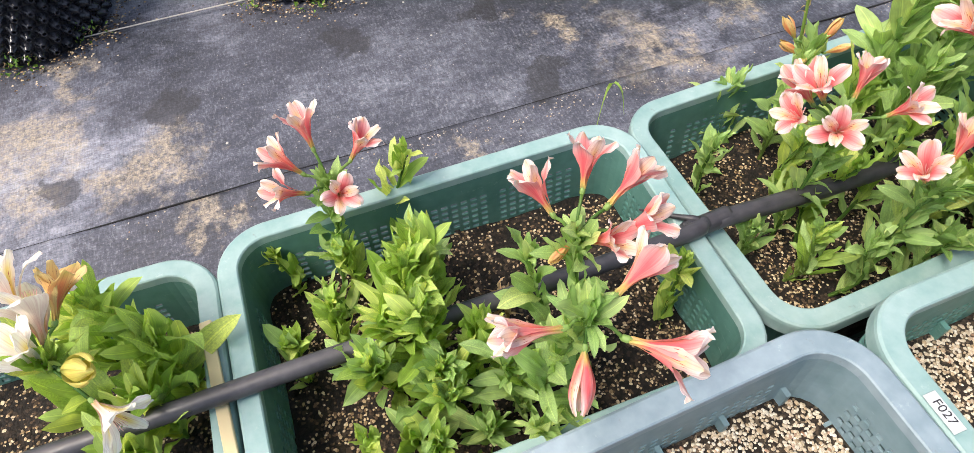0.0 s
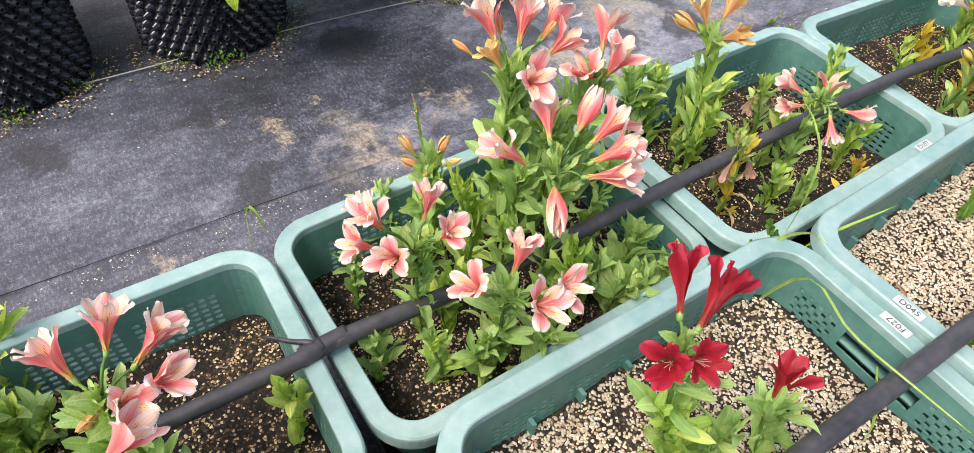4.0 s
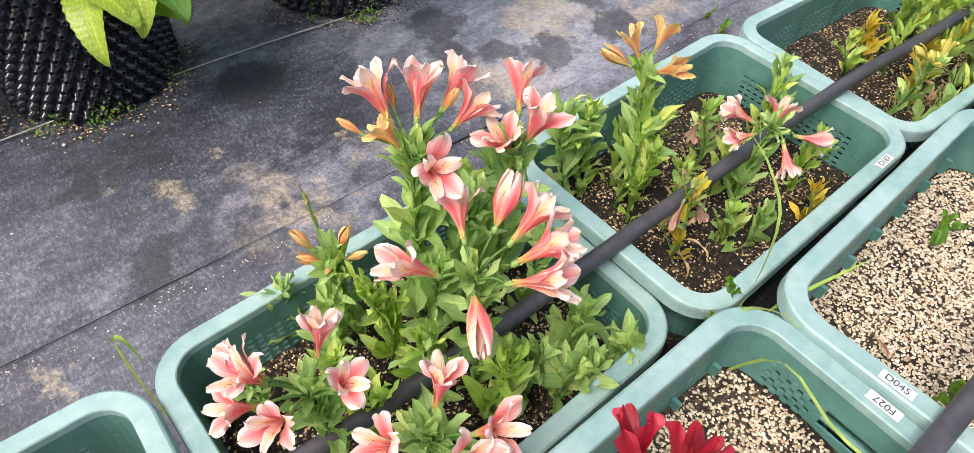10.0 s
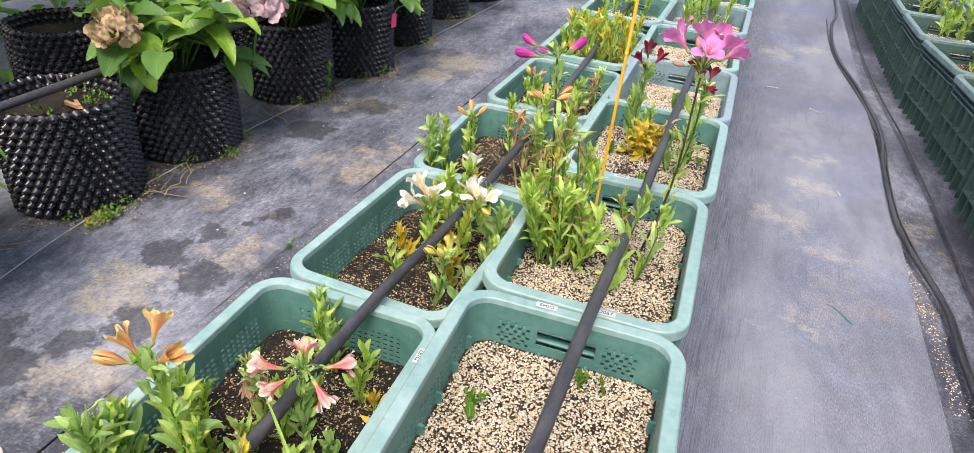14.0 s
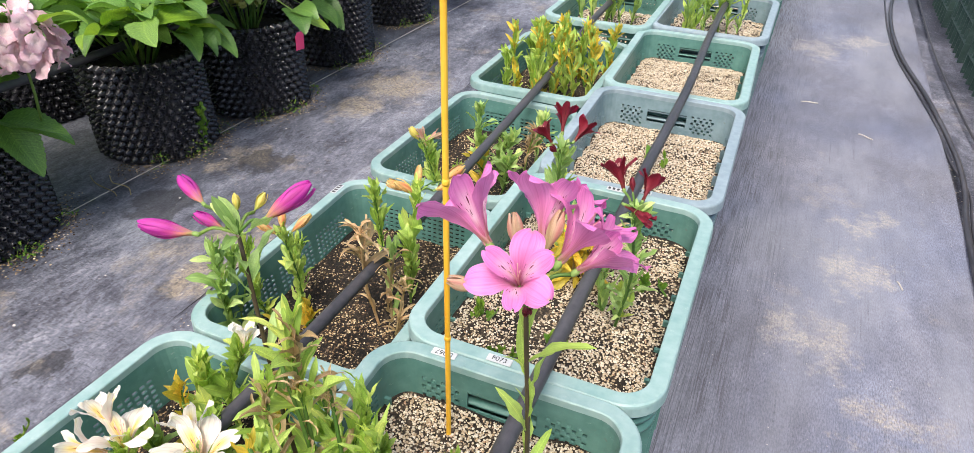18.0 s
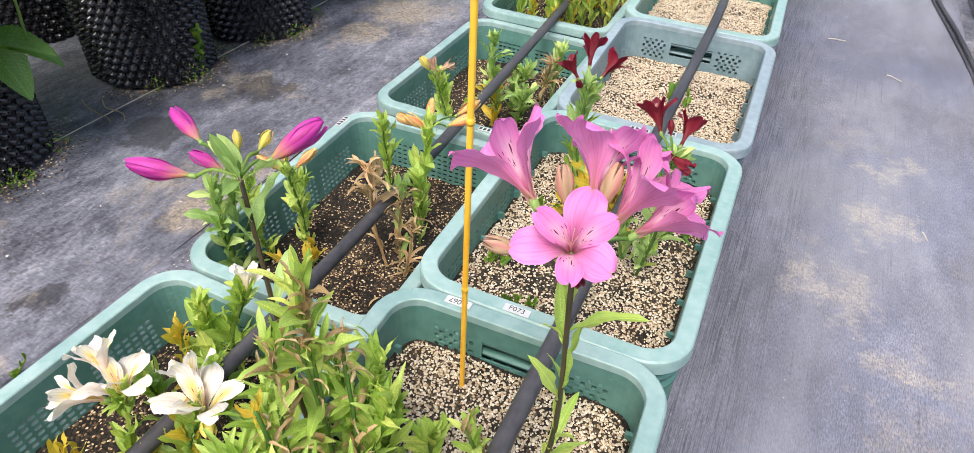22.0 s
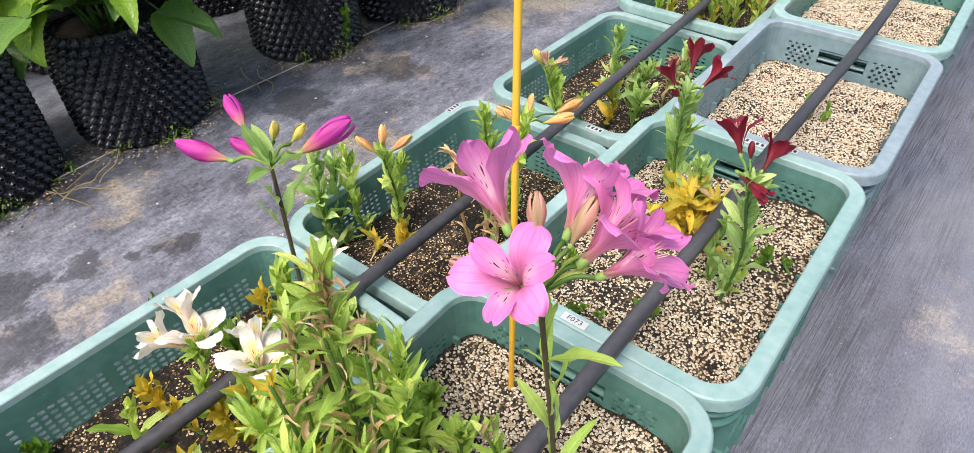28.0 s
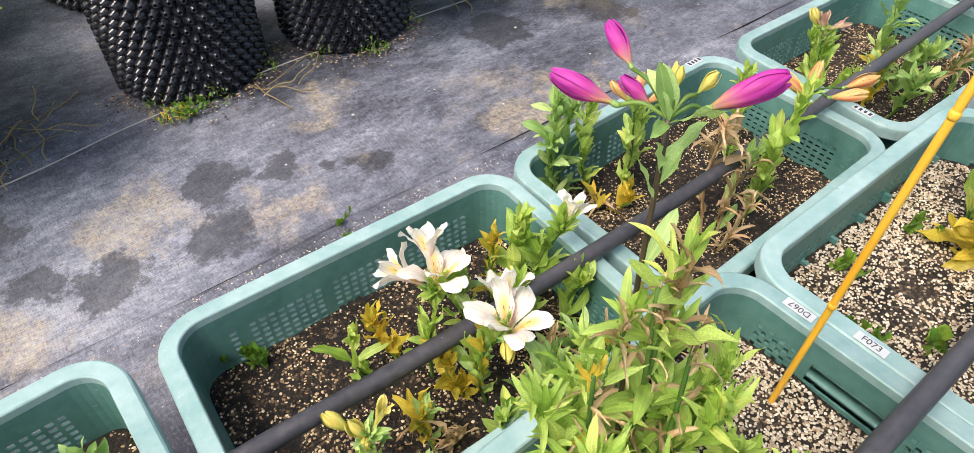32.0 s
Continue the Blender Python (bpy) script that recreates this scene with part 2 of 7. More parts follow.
    # stray pale specks
    v = tex(n, l, "Voronoi", 38)
    sp = ramp(n, l, v.outputs["Distance"], [(0.035, (0.8, 0.8, 0.8)), (0.06, (0, 0, 0))])
    c = mix(n, l, sp.outputs["Color"], c, (0.5, 0.46, 0.4))
    wv = ramp(n, l, weave, [(0.36, (0.5, 0.5, 0.51)), (0.6, (1.2, 1.2, 1.2))])
    c = mix(n, l, 0.85 if older else ramp(n, l, sky_sheen.outputs["Fac"], [(0.44, (0.8, 0.8, 0.8)), (0.6, (0.3, 0.3, 0.3))]).outputs["Color"], c, wv.outputs["Color"], "MULTIPLY")
    if not older:
        # loose warp threads: dark gaps along the roll, here and there
        gap = tex(n, l, "Noise", 1.0, detail=1, stretch=(330, 3, 1))
        here = tex(n, l, "Noise", 1.0, detail=4, Roughness=0.65, stretch=(55, 5, 1))
        dash = tex(n, l, "Noise", 1.0, detail=2, stretch=(300, 170, 1))
        dark = mix(n, l, 1.0, ramp(n, l, gap.outputs["Fac"], [(0.36, (1, 1, 1)), (0.46, (0, 0, 0))]).outputs["Color"], ramp(n, l, here.outputs["Fac"], [(0.5, (0.03, 0.03, 0.03)), (0.7, (0.45, 0.45, 0.45))]).outputs["Color"], "MULTIPLY")
        dark = mix(n, l, 1.0, dark, ramp(n, l, dash.outputs["Fac"], [(0.42, (0.2, 0.2, 0.2)), (0.55, (1, 1, 1))]).outputs["Color"], "MULTIPLY")
        # the warp is frayed along the roll's edge beside the crates
        sep = n.new("ShaderNodeSeparateXYZ")
        pos = n.new("ShaderNodeNewGeometry")
        l.new(pos.outputs["Position"], sep.inputs["Vector"])
        wob = tex(n, l, "Noise", 1.0, detail=6, Roughness=0.7, stretch=(26, 2.2, 1))
        edge = n.new("ShaderNodeMath")
        edge.operation = "MULTIPLY_ADD"
        l.new(wob.outputs["Fac"], edge.inputs[0])
        edge.inputs[1].default_value = 0.5
        l.new(sep.outputs["X"], edge.inputs[2])
        fray = ramp(n, l, edge.outputs[0], [(0.42, (1, 1, 1)), (0.64, (0, 0, 0))]).outputs["Color"]
        lines = tex(n, l, "Noise", 1.0, detail=2, Roughness=0.6, stretch=(420, 7, 1))
        torn = mix(n, l, 1.0, fray, ramp(n, l, lines.outputs["Fac"], [(0.42, (0.62, 0.62, 0.62)), (0.53, (0, 0, 0))]).outputs["Color"], "MULTIPLY")
        c = mix(n, l, mix(n, l, 1.0, dark, torn, "LIGHTEN"), c, (0.022, 0.02, 0.022))
    l.new(c, p.inputs["Base Color"])
    rr = ramp(n, l, fm, [(0.3, (0.45,) * 3), (0.7, (0.8,) * 3)])
    l.new(rr.outputs["Color"], p.inputs["Roughness"])
    bump(n, l, p, weave, 0.7, 0.0015)
    return m


MAT_GROUND = ground_material("weed mat", True)
MAT_GROUND_2 = ground_material("newer weed mat", False)


def plastic(name, color, fade, rough=0.42):
    """Coloured crate plastic, bleached and dusty in patches."""
    m, n, l, p = mat(name, color, rough)
    a = tex(n, l, "Noise", 9, detail=6, Roughness=0.65)
    b = tex(n, l, "Noise", 60, detail=4)
    r = ramp(n, l, mix(n, l, 0.4, a.outputs["Fac"], b.outputs["Fac"]), [(0.38, color), (0.66, fade)])
    c = random_shade(n, l, r.outputs["Color"], 0.12)
    # pale scuffs
    s = tex(n, l, "Noise", 45, detail=8, Roughness=0.8, stretch=(1, 1, 3))
    sr = ramp(n, l, s.outputs["Fac"], [(0.6, (0, 0, 0)), (0.75, (0.5, 0.5, 0.5))])
    c = mix(n, l, sr.outputs["Color"], c, (0.55, 0.62, 0.6))
    # brown soil splashes
    d = tex(n, l, "Noise", 30, detail=6, Roughness=0.7, W=2.0)
    dr = ramp(n, l, d.outputs["Fac"], [(0.63, (0, 0, 0)), (0.72, (0.55, 0.55, 0.55))])
    c = mix(n, l, dr.outputs["Color"], c, (0.13, 0.1, 0.07))
    l.new(c, p.inputs["Base Color"])
    rr = ramp(n, l, a.outputs["Fac"], [(0.3, (rough - 0.08,) * 3), (0.7, (rough + 0.2,) * 3)])
    l.new(rr.outputs["Color"], p.inputs["Roughness"])
    bump(n, l, p, b.outputs["Fac"], 0.15, 0.001)
    return m


# each wall tone is followed by the paler tone of its rim
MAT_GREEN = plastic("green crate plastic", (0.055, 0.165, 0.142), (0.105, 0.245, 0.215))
MAT_RIM = plastic("paler green plastic", (0.185, 0.32, 0.305), (0.31, 0.435, 0.425))
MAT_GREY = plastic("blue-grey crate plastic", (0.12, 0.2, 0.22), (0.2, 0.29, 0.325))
MAT_GREY_RIM = plastic("paler blue-grey plastic", (0.2, 0.275, 0.31), (0.31, 0.395, 0.44))
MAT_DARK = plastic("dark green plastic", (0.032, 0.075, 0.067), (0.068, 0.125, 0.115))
MAT_DARK_RIM = plastic("paler dark green plastic", (0.09, 0.16, 0.15), (0.22, 0.29, 0.29))

# ---------------------------------------------------------------- ground
def ground_sheet():
    xs = sorted(set([-40, -12, -6] + [round(-3.2 + 0.1 * i, 3) for i in range(56)] + [6, 12, 40]))
    ys = sorted(set([-40, -10, -4] + [round(-1.6 + 0.1 * i, 3) for i in range(100)] + [12, 20, 45]))
    verts = []
    for y in ys:
        for x in xs:
            z = 0.006 * noise.noise((x * 1.6, y * 0.9, 0)) + 0.003 * noise.noise((x * 5, y * 3, 4)) - 0.006
            verts.append((x, y, min(z, 0.0)))
    w = len(xs)
    faces = [(j * w + i, j * w + i + 1, (j + 1) * w + i + 1, (j + 1) * w + i) for j in range(len(ys) - 1) for i in range(w - 1)]
    return mesh_of("ground", verts, faces, MAT_GROUND)


thing("ground", "black woven weed mat with grey worn film, painted sky sheen and sand stains", "ground", kind="structure", data=ground_sheet())


def mat_strip(name, x0, x1, z, material, seed, wave=0.006):
    """A second sheet of woven mat with a loose, slightly wavy edge, laid over the ground."""
    ys = [-3 + 0.06 * i for i in range(220)] + [10.4, 14, 30]
    cols = [0.0, 0.012, 0.03, 0.3, 0.6, 0.97, 0.99, 1.0]
    verts, faces = [], []
    for y in ys:
        e0 = x0 + wave * noise.noise((seed, y * 2.3, 0)) + 0.4 * wave * noise.noise((seed, y * 11, 2))
        e1 = x1 + wave * noise.noise((seed + 5, y * 2.3, 0))
        for k, u in enumerate(cols):
            lift = z + (0.006 * (1 + noise.noise((seed, y * 4, u))) if k < 2 or k > 6 else 0.001)
            verts.append((e0 + (e1 - e0) * u, y, lift))
        
    w = len(cols)
    for j in range(len(ys) - 1):
        for i in range(w - 1):
            faces.append((j * w + i, j * w + i + 1, (j + 1) * w + i + 1, (j + 1) * w + i))
    ob = thing(name, "strip of black woven weed mat overlapping the next sheet", "weed mat", kind="structure", data=mesh_of(name, verts, faces, material))
    so = ob.modifiers.new("thickness", "SOLIDIFY")
    so.thickness, so.offset = 0.0012, 1
    return ob


mat_strip("ground_strip", -0.862, -0.02, 0.0045, MAT_GROUND, 3.0)
mat_strip("path_strip", -0.06, 0.79, 0.0075, MAT_GROUND_2, 8.0)


# ---------------------------------------------------------------- crates
def perimeter(hx, hy, r):
    """Breaks along a rounded rectangle: list of (side, u) and a function to a point and its outward normal."""
    def at(side, u, off):
        # side 0: near (-y), 1: right (+x), 2: far (+y), 3: left (-x); 4..7 the corners that follow them
        a, b, q = hx + off, hy + off, r + off
        if side == 0:
            return (-a + q + u * 2 * (a - q), -b)
        if side == 1:
            return (a, -b + q + u * 2 * (b - q))
        if side == 2:
            return (a - q - u * 2 * (a - q), b)
        if side == 3:
            return (-a, b - q - u * 2 * (b - q))
        cx, cy = ((a - q, -b + q), (a - q, b - q), (-a + q, b - q), (-a + q, -b + q))[side - 4]
        an = radians((-90, 0, 90, 180)[side - 4] + 90 * u)
        return (cx + q * math.cos(an), cy + q * math.sin(an))
    return at


def ring_sweep(profile, hx, hy, r, n_corner=7):
    """Sweep a closed profile of (outward offset, z) round a rounded rectangle."""
    at = perimeter(hx, hy, r)
    stations = []
    for s in range(4):
        stations += [(s, 0.0), (s, 1.0)] + [(s + 4, k / n_corner) for k in range(1, n_corner)]
    verts = [(*at(s, u, o), z) for s, u in stations for o, z in profile]
    m, k = len(stations), len(profile)
    faces = [(i * k + j, ((i + 1) % m) * k + j, ((i + 1) % m) * k + (j + 1) % k, i * k + (j + 1) % k) for i in range(m) for j in range(k)]
    return verts, faces


def crate_wall(hx, hy, r, height, taper, thick, holes):
    """The pierced wall of a crate. holes: for each of the four sides a list of (u0, u1, v0, v1) in metres along the side and up."""
    verts, faces, index = [], [], {}

    at = perimeter(hx, hy, r)
    levels = sorted({0.0, height, *[round(e, 5) for c in holes for h in c for e in h[2:]]})

    def vert(side, u, v, layer):
        t = -taper * (1 - v / height) - (thick if layer else 0)
        p = (*at(side, u, t), v)
        key = tuple(round(e, 5) for e in p)
        if key not in index:
            index[key] = len(verts)
            verts.append(p)
        return index[key]

    for side in range(8):
        length = 2 * ((hx if side % 2 == 0 else hy) - r)
        cuts = holes[side] if side < 4 else []
        us = sorted({0.0, 1.0, *[round(h[0] / length, 5) for h in cuts], *[round(h[1] / length, 5) for h in cuts]}) if side < 4 else [k / 6 for k in range(7)]
        vs = levels
        solid = {}
        for i in range(len(us) - 1):
            for j in range(len(vs) - 1):
                cu, cv = (us[i] + us[i + 1]) / 2 * length, (vs[j] + vs[j + 1]) / 2
                solid[i, j] = not any(h[0] < cu < h[1] and h[2] < cv < h[3] for h in cuts)
        for (i, j), ok in solid.items():
            if not ok:
                continue
            q = [(us[i], vs[j]), (us[i + 1], vs[j]), (us[i + 1], vs[j + 1]), (us[i], vs[j + 1])]
            faces.append([vert(side, *c, 0) for c in q])
            faces.append([vert(side, *c, 1) for c in q][::-1])
            for (di, dj), (a, b) in (((0, -1), (0, 1)), ((1, 0), (1, 2)), ((0, 1), (2, 3)), ((-1, 0), (3, 0))):
                if not solid.get((i + di, j + dj), True):
                    faces.append([vert(side, *q[b], 0), vert(side, *q[a], 0), vert(side, *q[a], 1), vert(side, *q[b], 1)])
    return verts, faces


def slot_grid(length, v0, v1, rows, pitch=0.0135, slot=0.0088, h=0.0052, margin=0.03, groups=0):
    """Rows of small upright-edged slots, broken by solid webs."""
    out = []
    n = int((length - 2 * margin) / pitch)
    for i in range(n):
        if groups and i % groups == groups - 1:
            continue
        u = margin + i * pitch + (length - 2 * margin - n * pitch) / 2
        for j in range(rows):
            v = v0 + (v1 - v0) * j / (rows - 1)
            out.append((u, u + slot, v - h / 2, v + h / 2))
    return out


LX, LY = 0.1895, 0.2692   # half of a crate's outer width and length


def rim_profile(h, lip=0.021, drop=0.022):
    return [(-0.004, h - 0.012), (-0.0035, h - 0.0015), (-0.002, h), (lip - 0.0035, h - 0.0005), (lip - 0.001, h - 0.0025), (lip, h - 0.006), (lip + 0.001, h - drop), (lip - 0.003, h - drop), (lip - 0.004, h - 0.009), (0.0, h - 0.009)]


LIP = 0.021


def make_crate(kind, height, body_mat, rim_mat):
    """The meshes of one kind of crate, keyed by part: 'mesh' has slots on every side, 'ribbed' a handle at both ends and ribs outside."""
    hx, hy, r = LX - LIP, LY - LIP, 0.042
    lx, ly = 2 * (hx - r), 2 * (hy - r)
    top = height - 0.05
    if kind == "mesh":
        long = slot_grid(ly, top - 0.085, top, 9, margin=0.012, groups=9)
        short = slot_grid(lx, top - 0.085, top, 9, margin=0.012, groups=9)
        holes = [short, long, short, long]
    else:
        long = slot_grid(ly, top - 0.1, top, 11, pitch=0.0125, slot=0.0075, h=0.0045, margin=0.012, groups=8)
        end = [(lx / 2 - 0.05, lx / 2 + 0.05, height - 0.075, height - 0.042)]
        for u0 in (0.008, lx - 0.008 - 0.056):
            for i in range(8):
                for j in range(6):
                    if (i + j) % 2:
                        continue
                    u, v = u0 + i * 0.0072, height - 0.088 + j * 0.0082
                    end.append((u, u + 0.0062, v, v + 0.0068))
        holes = [end, long, end, long]
    meshes = {}
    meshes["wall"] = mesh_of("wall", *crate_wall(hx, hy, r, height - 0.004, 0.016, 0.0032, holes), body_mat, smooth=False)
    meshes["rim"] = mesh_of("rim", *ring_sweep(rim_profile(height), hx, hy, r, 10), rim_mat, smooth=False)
    bx, by = hx - 0.016, hy - 0.016
    b = perimeter(bx, by, r - 0.016)
    pts = [b(s + 4, k / 4, -0.001) for s in range(4) for k in range(5)]
    v = [(x, y, 0.002) for x, y in pts] + [(x, y, 0.006) for x, y in pts]
    n = len(pts)
    meshes["bottom"] = mesh_of("bottom", v, [tuple(range(n))[::-1], tuple(range(n, 2 * n))] + [(i, (i + 1) % n, n + (i + 1) % n, n + i) for i in range(n)], body_mat, smooth=False)
    if kind == "ribbed":
        for k, z in enumerate((0.045, 0.066)):
            meshes[f"flange {k}"] = mesh_of("flange", *ring_sweep([(-0.003, height - z - 0.004), (-0.003, height - z), (0.013, height - z), (0.0135, height - z - 0.004)], hx, hy, r), body_mat)
    return meshes


def box_mesh(name, x0, x1, y0, y1, z0, z1, material, bevel=0.001):
    bm = bmesh.new()
    bmesh.ops.create_cube(bm, size=1)
    for v in bm.verts:
        v.co = ((x0 + x1) / 2 + v.co.x * (x1 - x0), (y0 + y1) / 2 + v.co.y * (y1 - y0), (z0 + z1) / 2 + v.co.z * (z1 - z0))
    if bevel:
        bmesh.ops.bevel(bm, geom=bm.edges[:], offset=bevel, segments=1, affect="EDGES")
    me = bpy.data.meshes.new(name)
    bm.to_mesh(me)
    bm.free()
    me.materials.append(material)
    return me


def rib_meshes(height, body_mat):
    """Upright and level ribs that stand out of a ribbed crate's outer wall, as (name, mesh) in place."""
    out = []
    hx, hy = LX - LIP, LY - LIP
    z1 = height - 0.07
    for sx in (-1, 1):
        xa, xb = sx * (hx - 0.016), sx * (hx + 0.011)
        for y in (-0.21, -0.14, -0.07, 0.0, 0.07, 0.14, 0.21):
            out.append(("rib", box_mesh("rib", min(xa, xb), max(xa, xb), y - 0.0028, y + 0.0028, 0.006, z1, body_mat, 0)))
        for z in (0.006, height * 0.3, height * 0.55):
            out.append(("cross_rib", box_mesh("cross_rib", min(xa, xb), max(xa, xb) - 0.0015, -hy + 0.03, hy - 0.03, z - 0.0028, z + 0.0028, body_mat, 0)))
    for sy in (-1, 1):
        ya, yb = sy * (hy - 0.016), sy * (hy + 0.011)
        for x in (-0.12, -0.04, 0.04, 0.12):
            out.append(("rib", box_mesh("rib", x - 0.002, x + 0.002, min(ya, yb), max(ya, yb), 0.006, z1 - 0.02, body_mat, 0)))
    return out


def place_crate(meshes, ribs, label, m, group):
    ob = thing("planter_crate", label, "crate", group, m=m)
    for key, me in meshes.items():
        part(key.split(" ")[0], me, parent=ob)
    for name, me in ribs:
        part(name, me, parent=ob)
    return ob


H_MESH, H_RIB = 0.275, 0.355
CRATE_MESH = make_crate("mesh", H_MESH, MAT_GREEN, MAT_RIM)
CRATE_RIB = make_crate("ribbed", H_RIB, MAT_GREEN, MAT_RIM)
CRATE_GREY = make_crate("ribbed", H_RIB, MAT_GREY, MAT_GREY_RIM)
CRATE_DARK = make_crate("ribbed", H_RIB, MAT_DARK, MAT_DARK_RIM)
RIBS, RIBS_GREY, RIBS_DARK = rib_meshes(H_RIB, MAT_GREEN), rib_meshes(H_RIB, MAT_GREY), rib_meshes(H_RIB, MAT_DARK)

# left row: middle x, middle y, rim height, turn
LEFT = [(-0.349, -0.442, 0.276, -1.0), (-0.351, 0.101, 0.287, 0.3), (-0.387, 0.649, 0.267, 2.6), (-0.387, 1.184, 0.294, 2.3), (-0.396, 1.742, 0.277, -1.4),
        (-0.407, 2.300, 0.264, 1.6), (-0.414, 2.872, 0.260, -0.5), (-0.415, 3.412, 0.282, 0.6)]
LEFT_TALL = [(-0.39, 3.97, 0.33, 0.4), (-0.40, 4.53, 0.33, 0), (-0.40, 5.08, 0.33, 0), (-0.41, 5.63, 0.33, 0)]
# right row: middle x, middle y, rim height, turn, grey, depth of the soil below the rim
RIGHT = [(0.037, 0.137, 0.362, 3.0, 1, 0.09), (0.019, 0.685, 0.357, 1.2, 0, 0.087), (0.019, 1.234, 0.370, 3.2, 0, 0.094), (-0.006, 1.820, 0.343, 1.8, 0, 0.08), (-0.008, 2.368, 0.341, 0.8, 0, 0.079),
         (-0.013, 2.945, 0.319, 1.1, 1, 0.095), (-0.030, 3.493, 0.318, 2.0, 0, 0.09), (-0.024, 4.044, 0.325, 0.2, 1, 0.09), (-0.025, 4.595, 0.325, 0, 0, 0.09), (-0.025, 5.146, 0.325, 0, 0, 0.09), (-0.03, 5.697, 0.325, 0, 1, 0.09)]
# the crates of the right row are a little larger than the rest
BIGGER = Matrix.Diagonal((1.04, 1.018, 1, 1))
ROW = "crates of the narrow double row"
for x, y, h, turn in LEFT:
    place_crate(CRATE_MESH, [], "faded green plastic mesh crate used as a planter", pose(x, y, h - H_MESH, rz=turn), ROW)
for x, y, h, turn in LEFT_TALL:
    place_crate(CRATE_RIB, RIBS, "faded green ribbed plastic crate used as a planter", pose(x, y, h - H_RIB, rz=turn), ROW)
for x, y, h, turn, grey, deep in RIGHT:
    place_crate(CRATE_GREY if grey else CRATE_RIB, RIBS_GREY if grey else RIBS, "bleached blue-grey ribbed plastic crate used as a planter" if grey else "faded green ribbed plastic crate with a handle slot",
                pose(x, y, h - H_RIB, rz=turn) @ BIGGER, ROW)
# the far row beside the path
FAR_ROW = [(1.19, 1.32, 1.5), (1.2, 1.87, -1.0), (1.21, 2.42, 2.0), (1.205, 2.97, 3.5), (1.195, 3.52, 6.0), (1.16, 4.07, 7.5), (1.125, 4.62, 2.0), (1.115, 5.17, 1.0), (1.10, 5.72, 1.0), (1.085, 6.27, 0)]
for k, (x, y, turn) in enumerate(FAR_ROW):
    place_crate(CRATE_DARK, RIBS_DARK, "weathered dark green ribbed plastic crate beside the path", pose(x, y, 0.325 - H_RIB, rz=turn), "crates along the path")
    place_crate(CRATE_DARK, [], "paler dark green plastic crate behind the front row", pose(x + 0.4, y + 0.1, 0.325 - H_RIB, rz=-turn), "crates along the path")

# ---------------------------------------------------------------- soil, pumice and pipes
def soil_material(name, pale):
    m, n, l, p = mat(name, (0.03, 0.02, 0.014), 0.95)
    v = tex(n, l, "Voronoi", 330 if pale else 210)
    chip = ramp(n, l, v.outputs["Color"], [(0.0, (0.006, 0.005, 0.004)), (0.6, (0.018, 0.013, 0.009)), (0.86, (0.06, 0.042, 0.026)), (1.0, (0.32, 0.23, 0.14))])
    if pale:
        chip = ramp(n, l, v.outputs["Color"], [(0.0, (0.009, 0.007, 0.005)), (0.5, (0.025, 0.018, 0.012)), (0.8, (0.09, 0.066, 0.042)), (1.0, (0.45, 0.36, 0.24))])
    big = tex(n, l, "Noise", 14, detail=4)
    sh = ramp(n, l, big.outputs["Fac"], [(0.38, (0.22, 0.2, 0.18)), (0.52 if pale else 0.65, (1.1, 1.1, 1.1))])
    l.new(mix(n, l, 1.0, chip.outputs["Color"], sh.outputs["Color"], "MULTIPLY"), p.inputs["Base Color"])
    f = tex(n, l, "Noise", 160, detail=5)
    bump(n, l, p, f.outputs["Fac"], 1.0, 0.006)
    return m


MAT_SOIL = soil_material("dark potting soil", False)
MAT_SOIL_PALE = soil_material("soil mixed with pumice dust", True)


def grain_material(name, stops):
    m, n, l, p = mat(name, (0.5, 0.4, 0.3), 0.9)
    g = n.new("ShaderNodeNewGeometry")
    r = ramp(n, l, g.outputs["Random Per Island"], stops)
    f = tex(n, l, "Noise", 700, detail=3)
    sh = ramp(n, l, f.outputs["Fac"], [(0.35, (0.7, 0.7, 0.7)), (0.65, (1.1, 1.1, 1.1))])
    l.new(mix(n, l, 1.0, r.outputs["Color"], sh.outputs["Color"], "MULTIPLY"), p.inputs["Base Color"])
    return m


MAT_GRAIN = grain_material("pumice grains", [(0.0, (0.38, 0.28, 0.17)), (0.15, (0.47, 0.38, 0.255)), (0.6, (0.6, 0.525, 0.4)), (0.93, (0.74, 0.69, 0.575)), (1.0, (0.34, 0.19, 0.11))])
MAT_GRAIN_BROWN = grain_material("brown pumice grains", [(0.0, (0.02, 0.014, 0.01)), (0.4, (0.11, 0.068, 0.036)), (0.62, (0.36, 0.25, 0.13)), (0.85, (0.58, 0.45, 0.27)), (1.0, (0.74, 0.63, 0.44))])

# a small pebble, open where it lies on the soil
PEB_V = np.array([(1.05 * math.cos(k * 1.0472), 1.05 * math.sin(k * 1.0472), -0.3) for k in range(6)] + [(0.1, 0, 0.85)])
PEB_F = np.array([(k, (k + 1) % 6, 6) for k in range(6)])


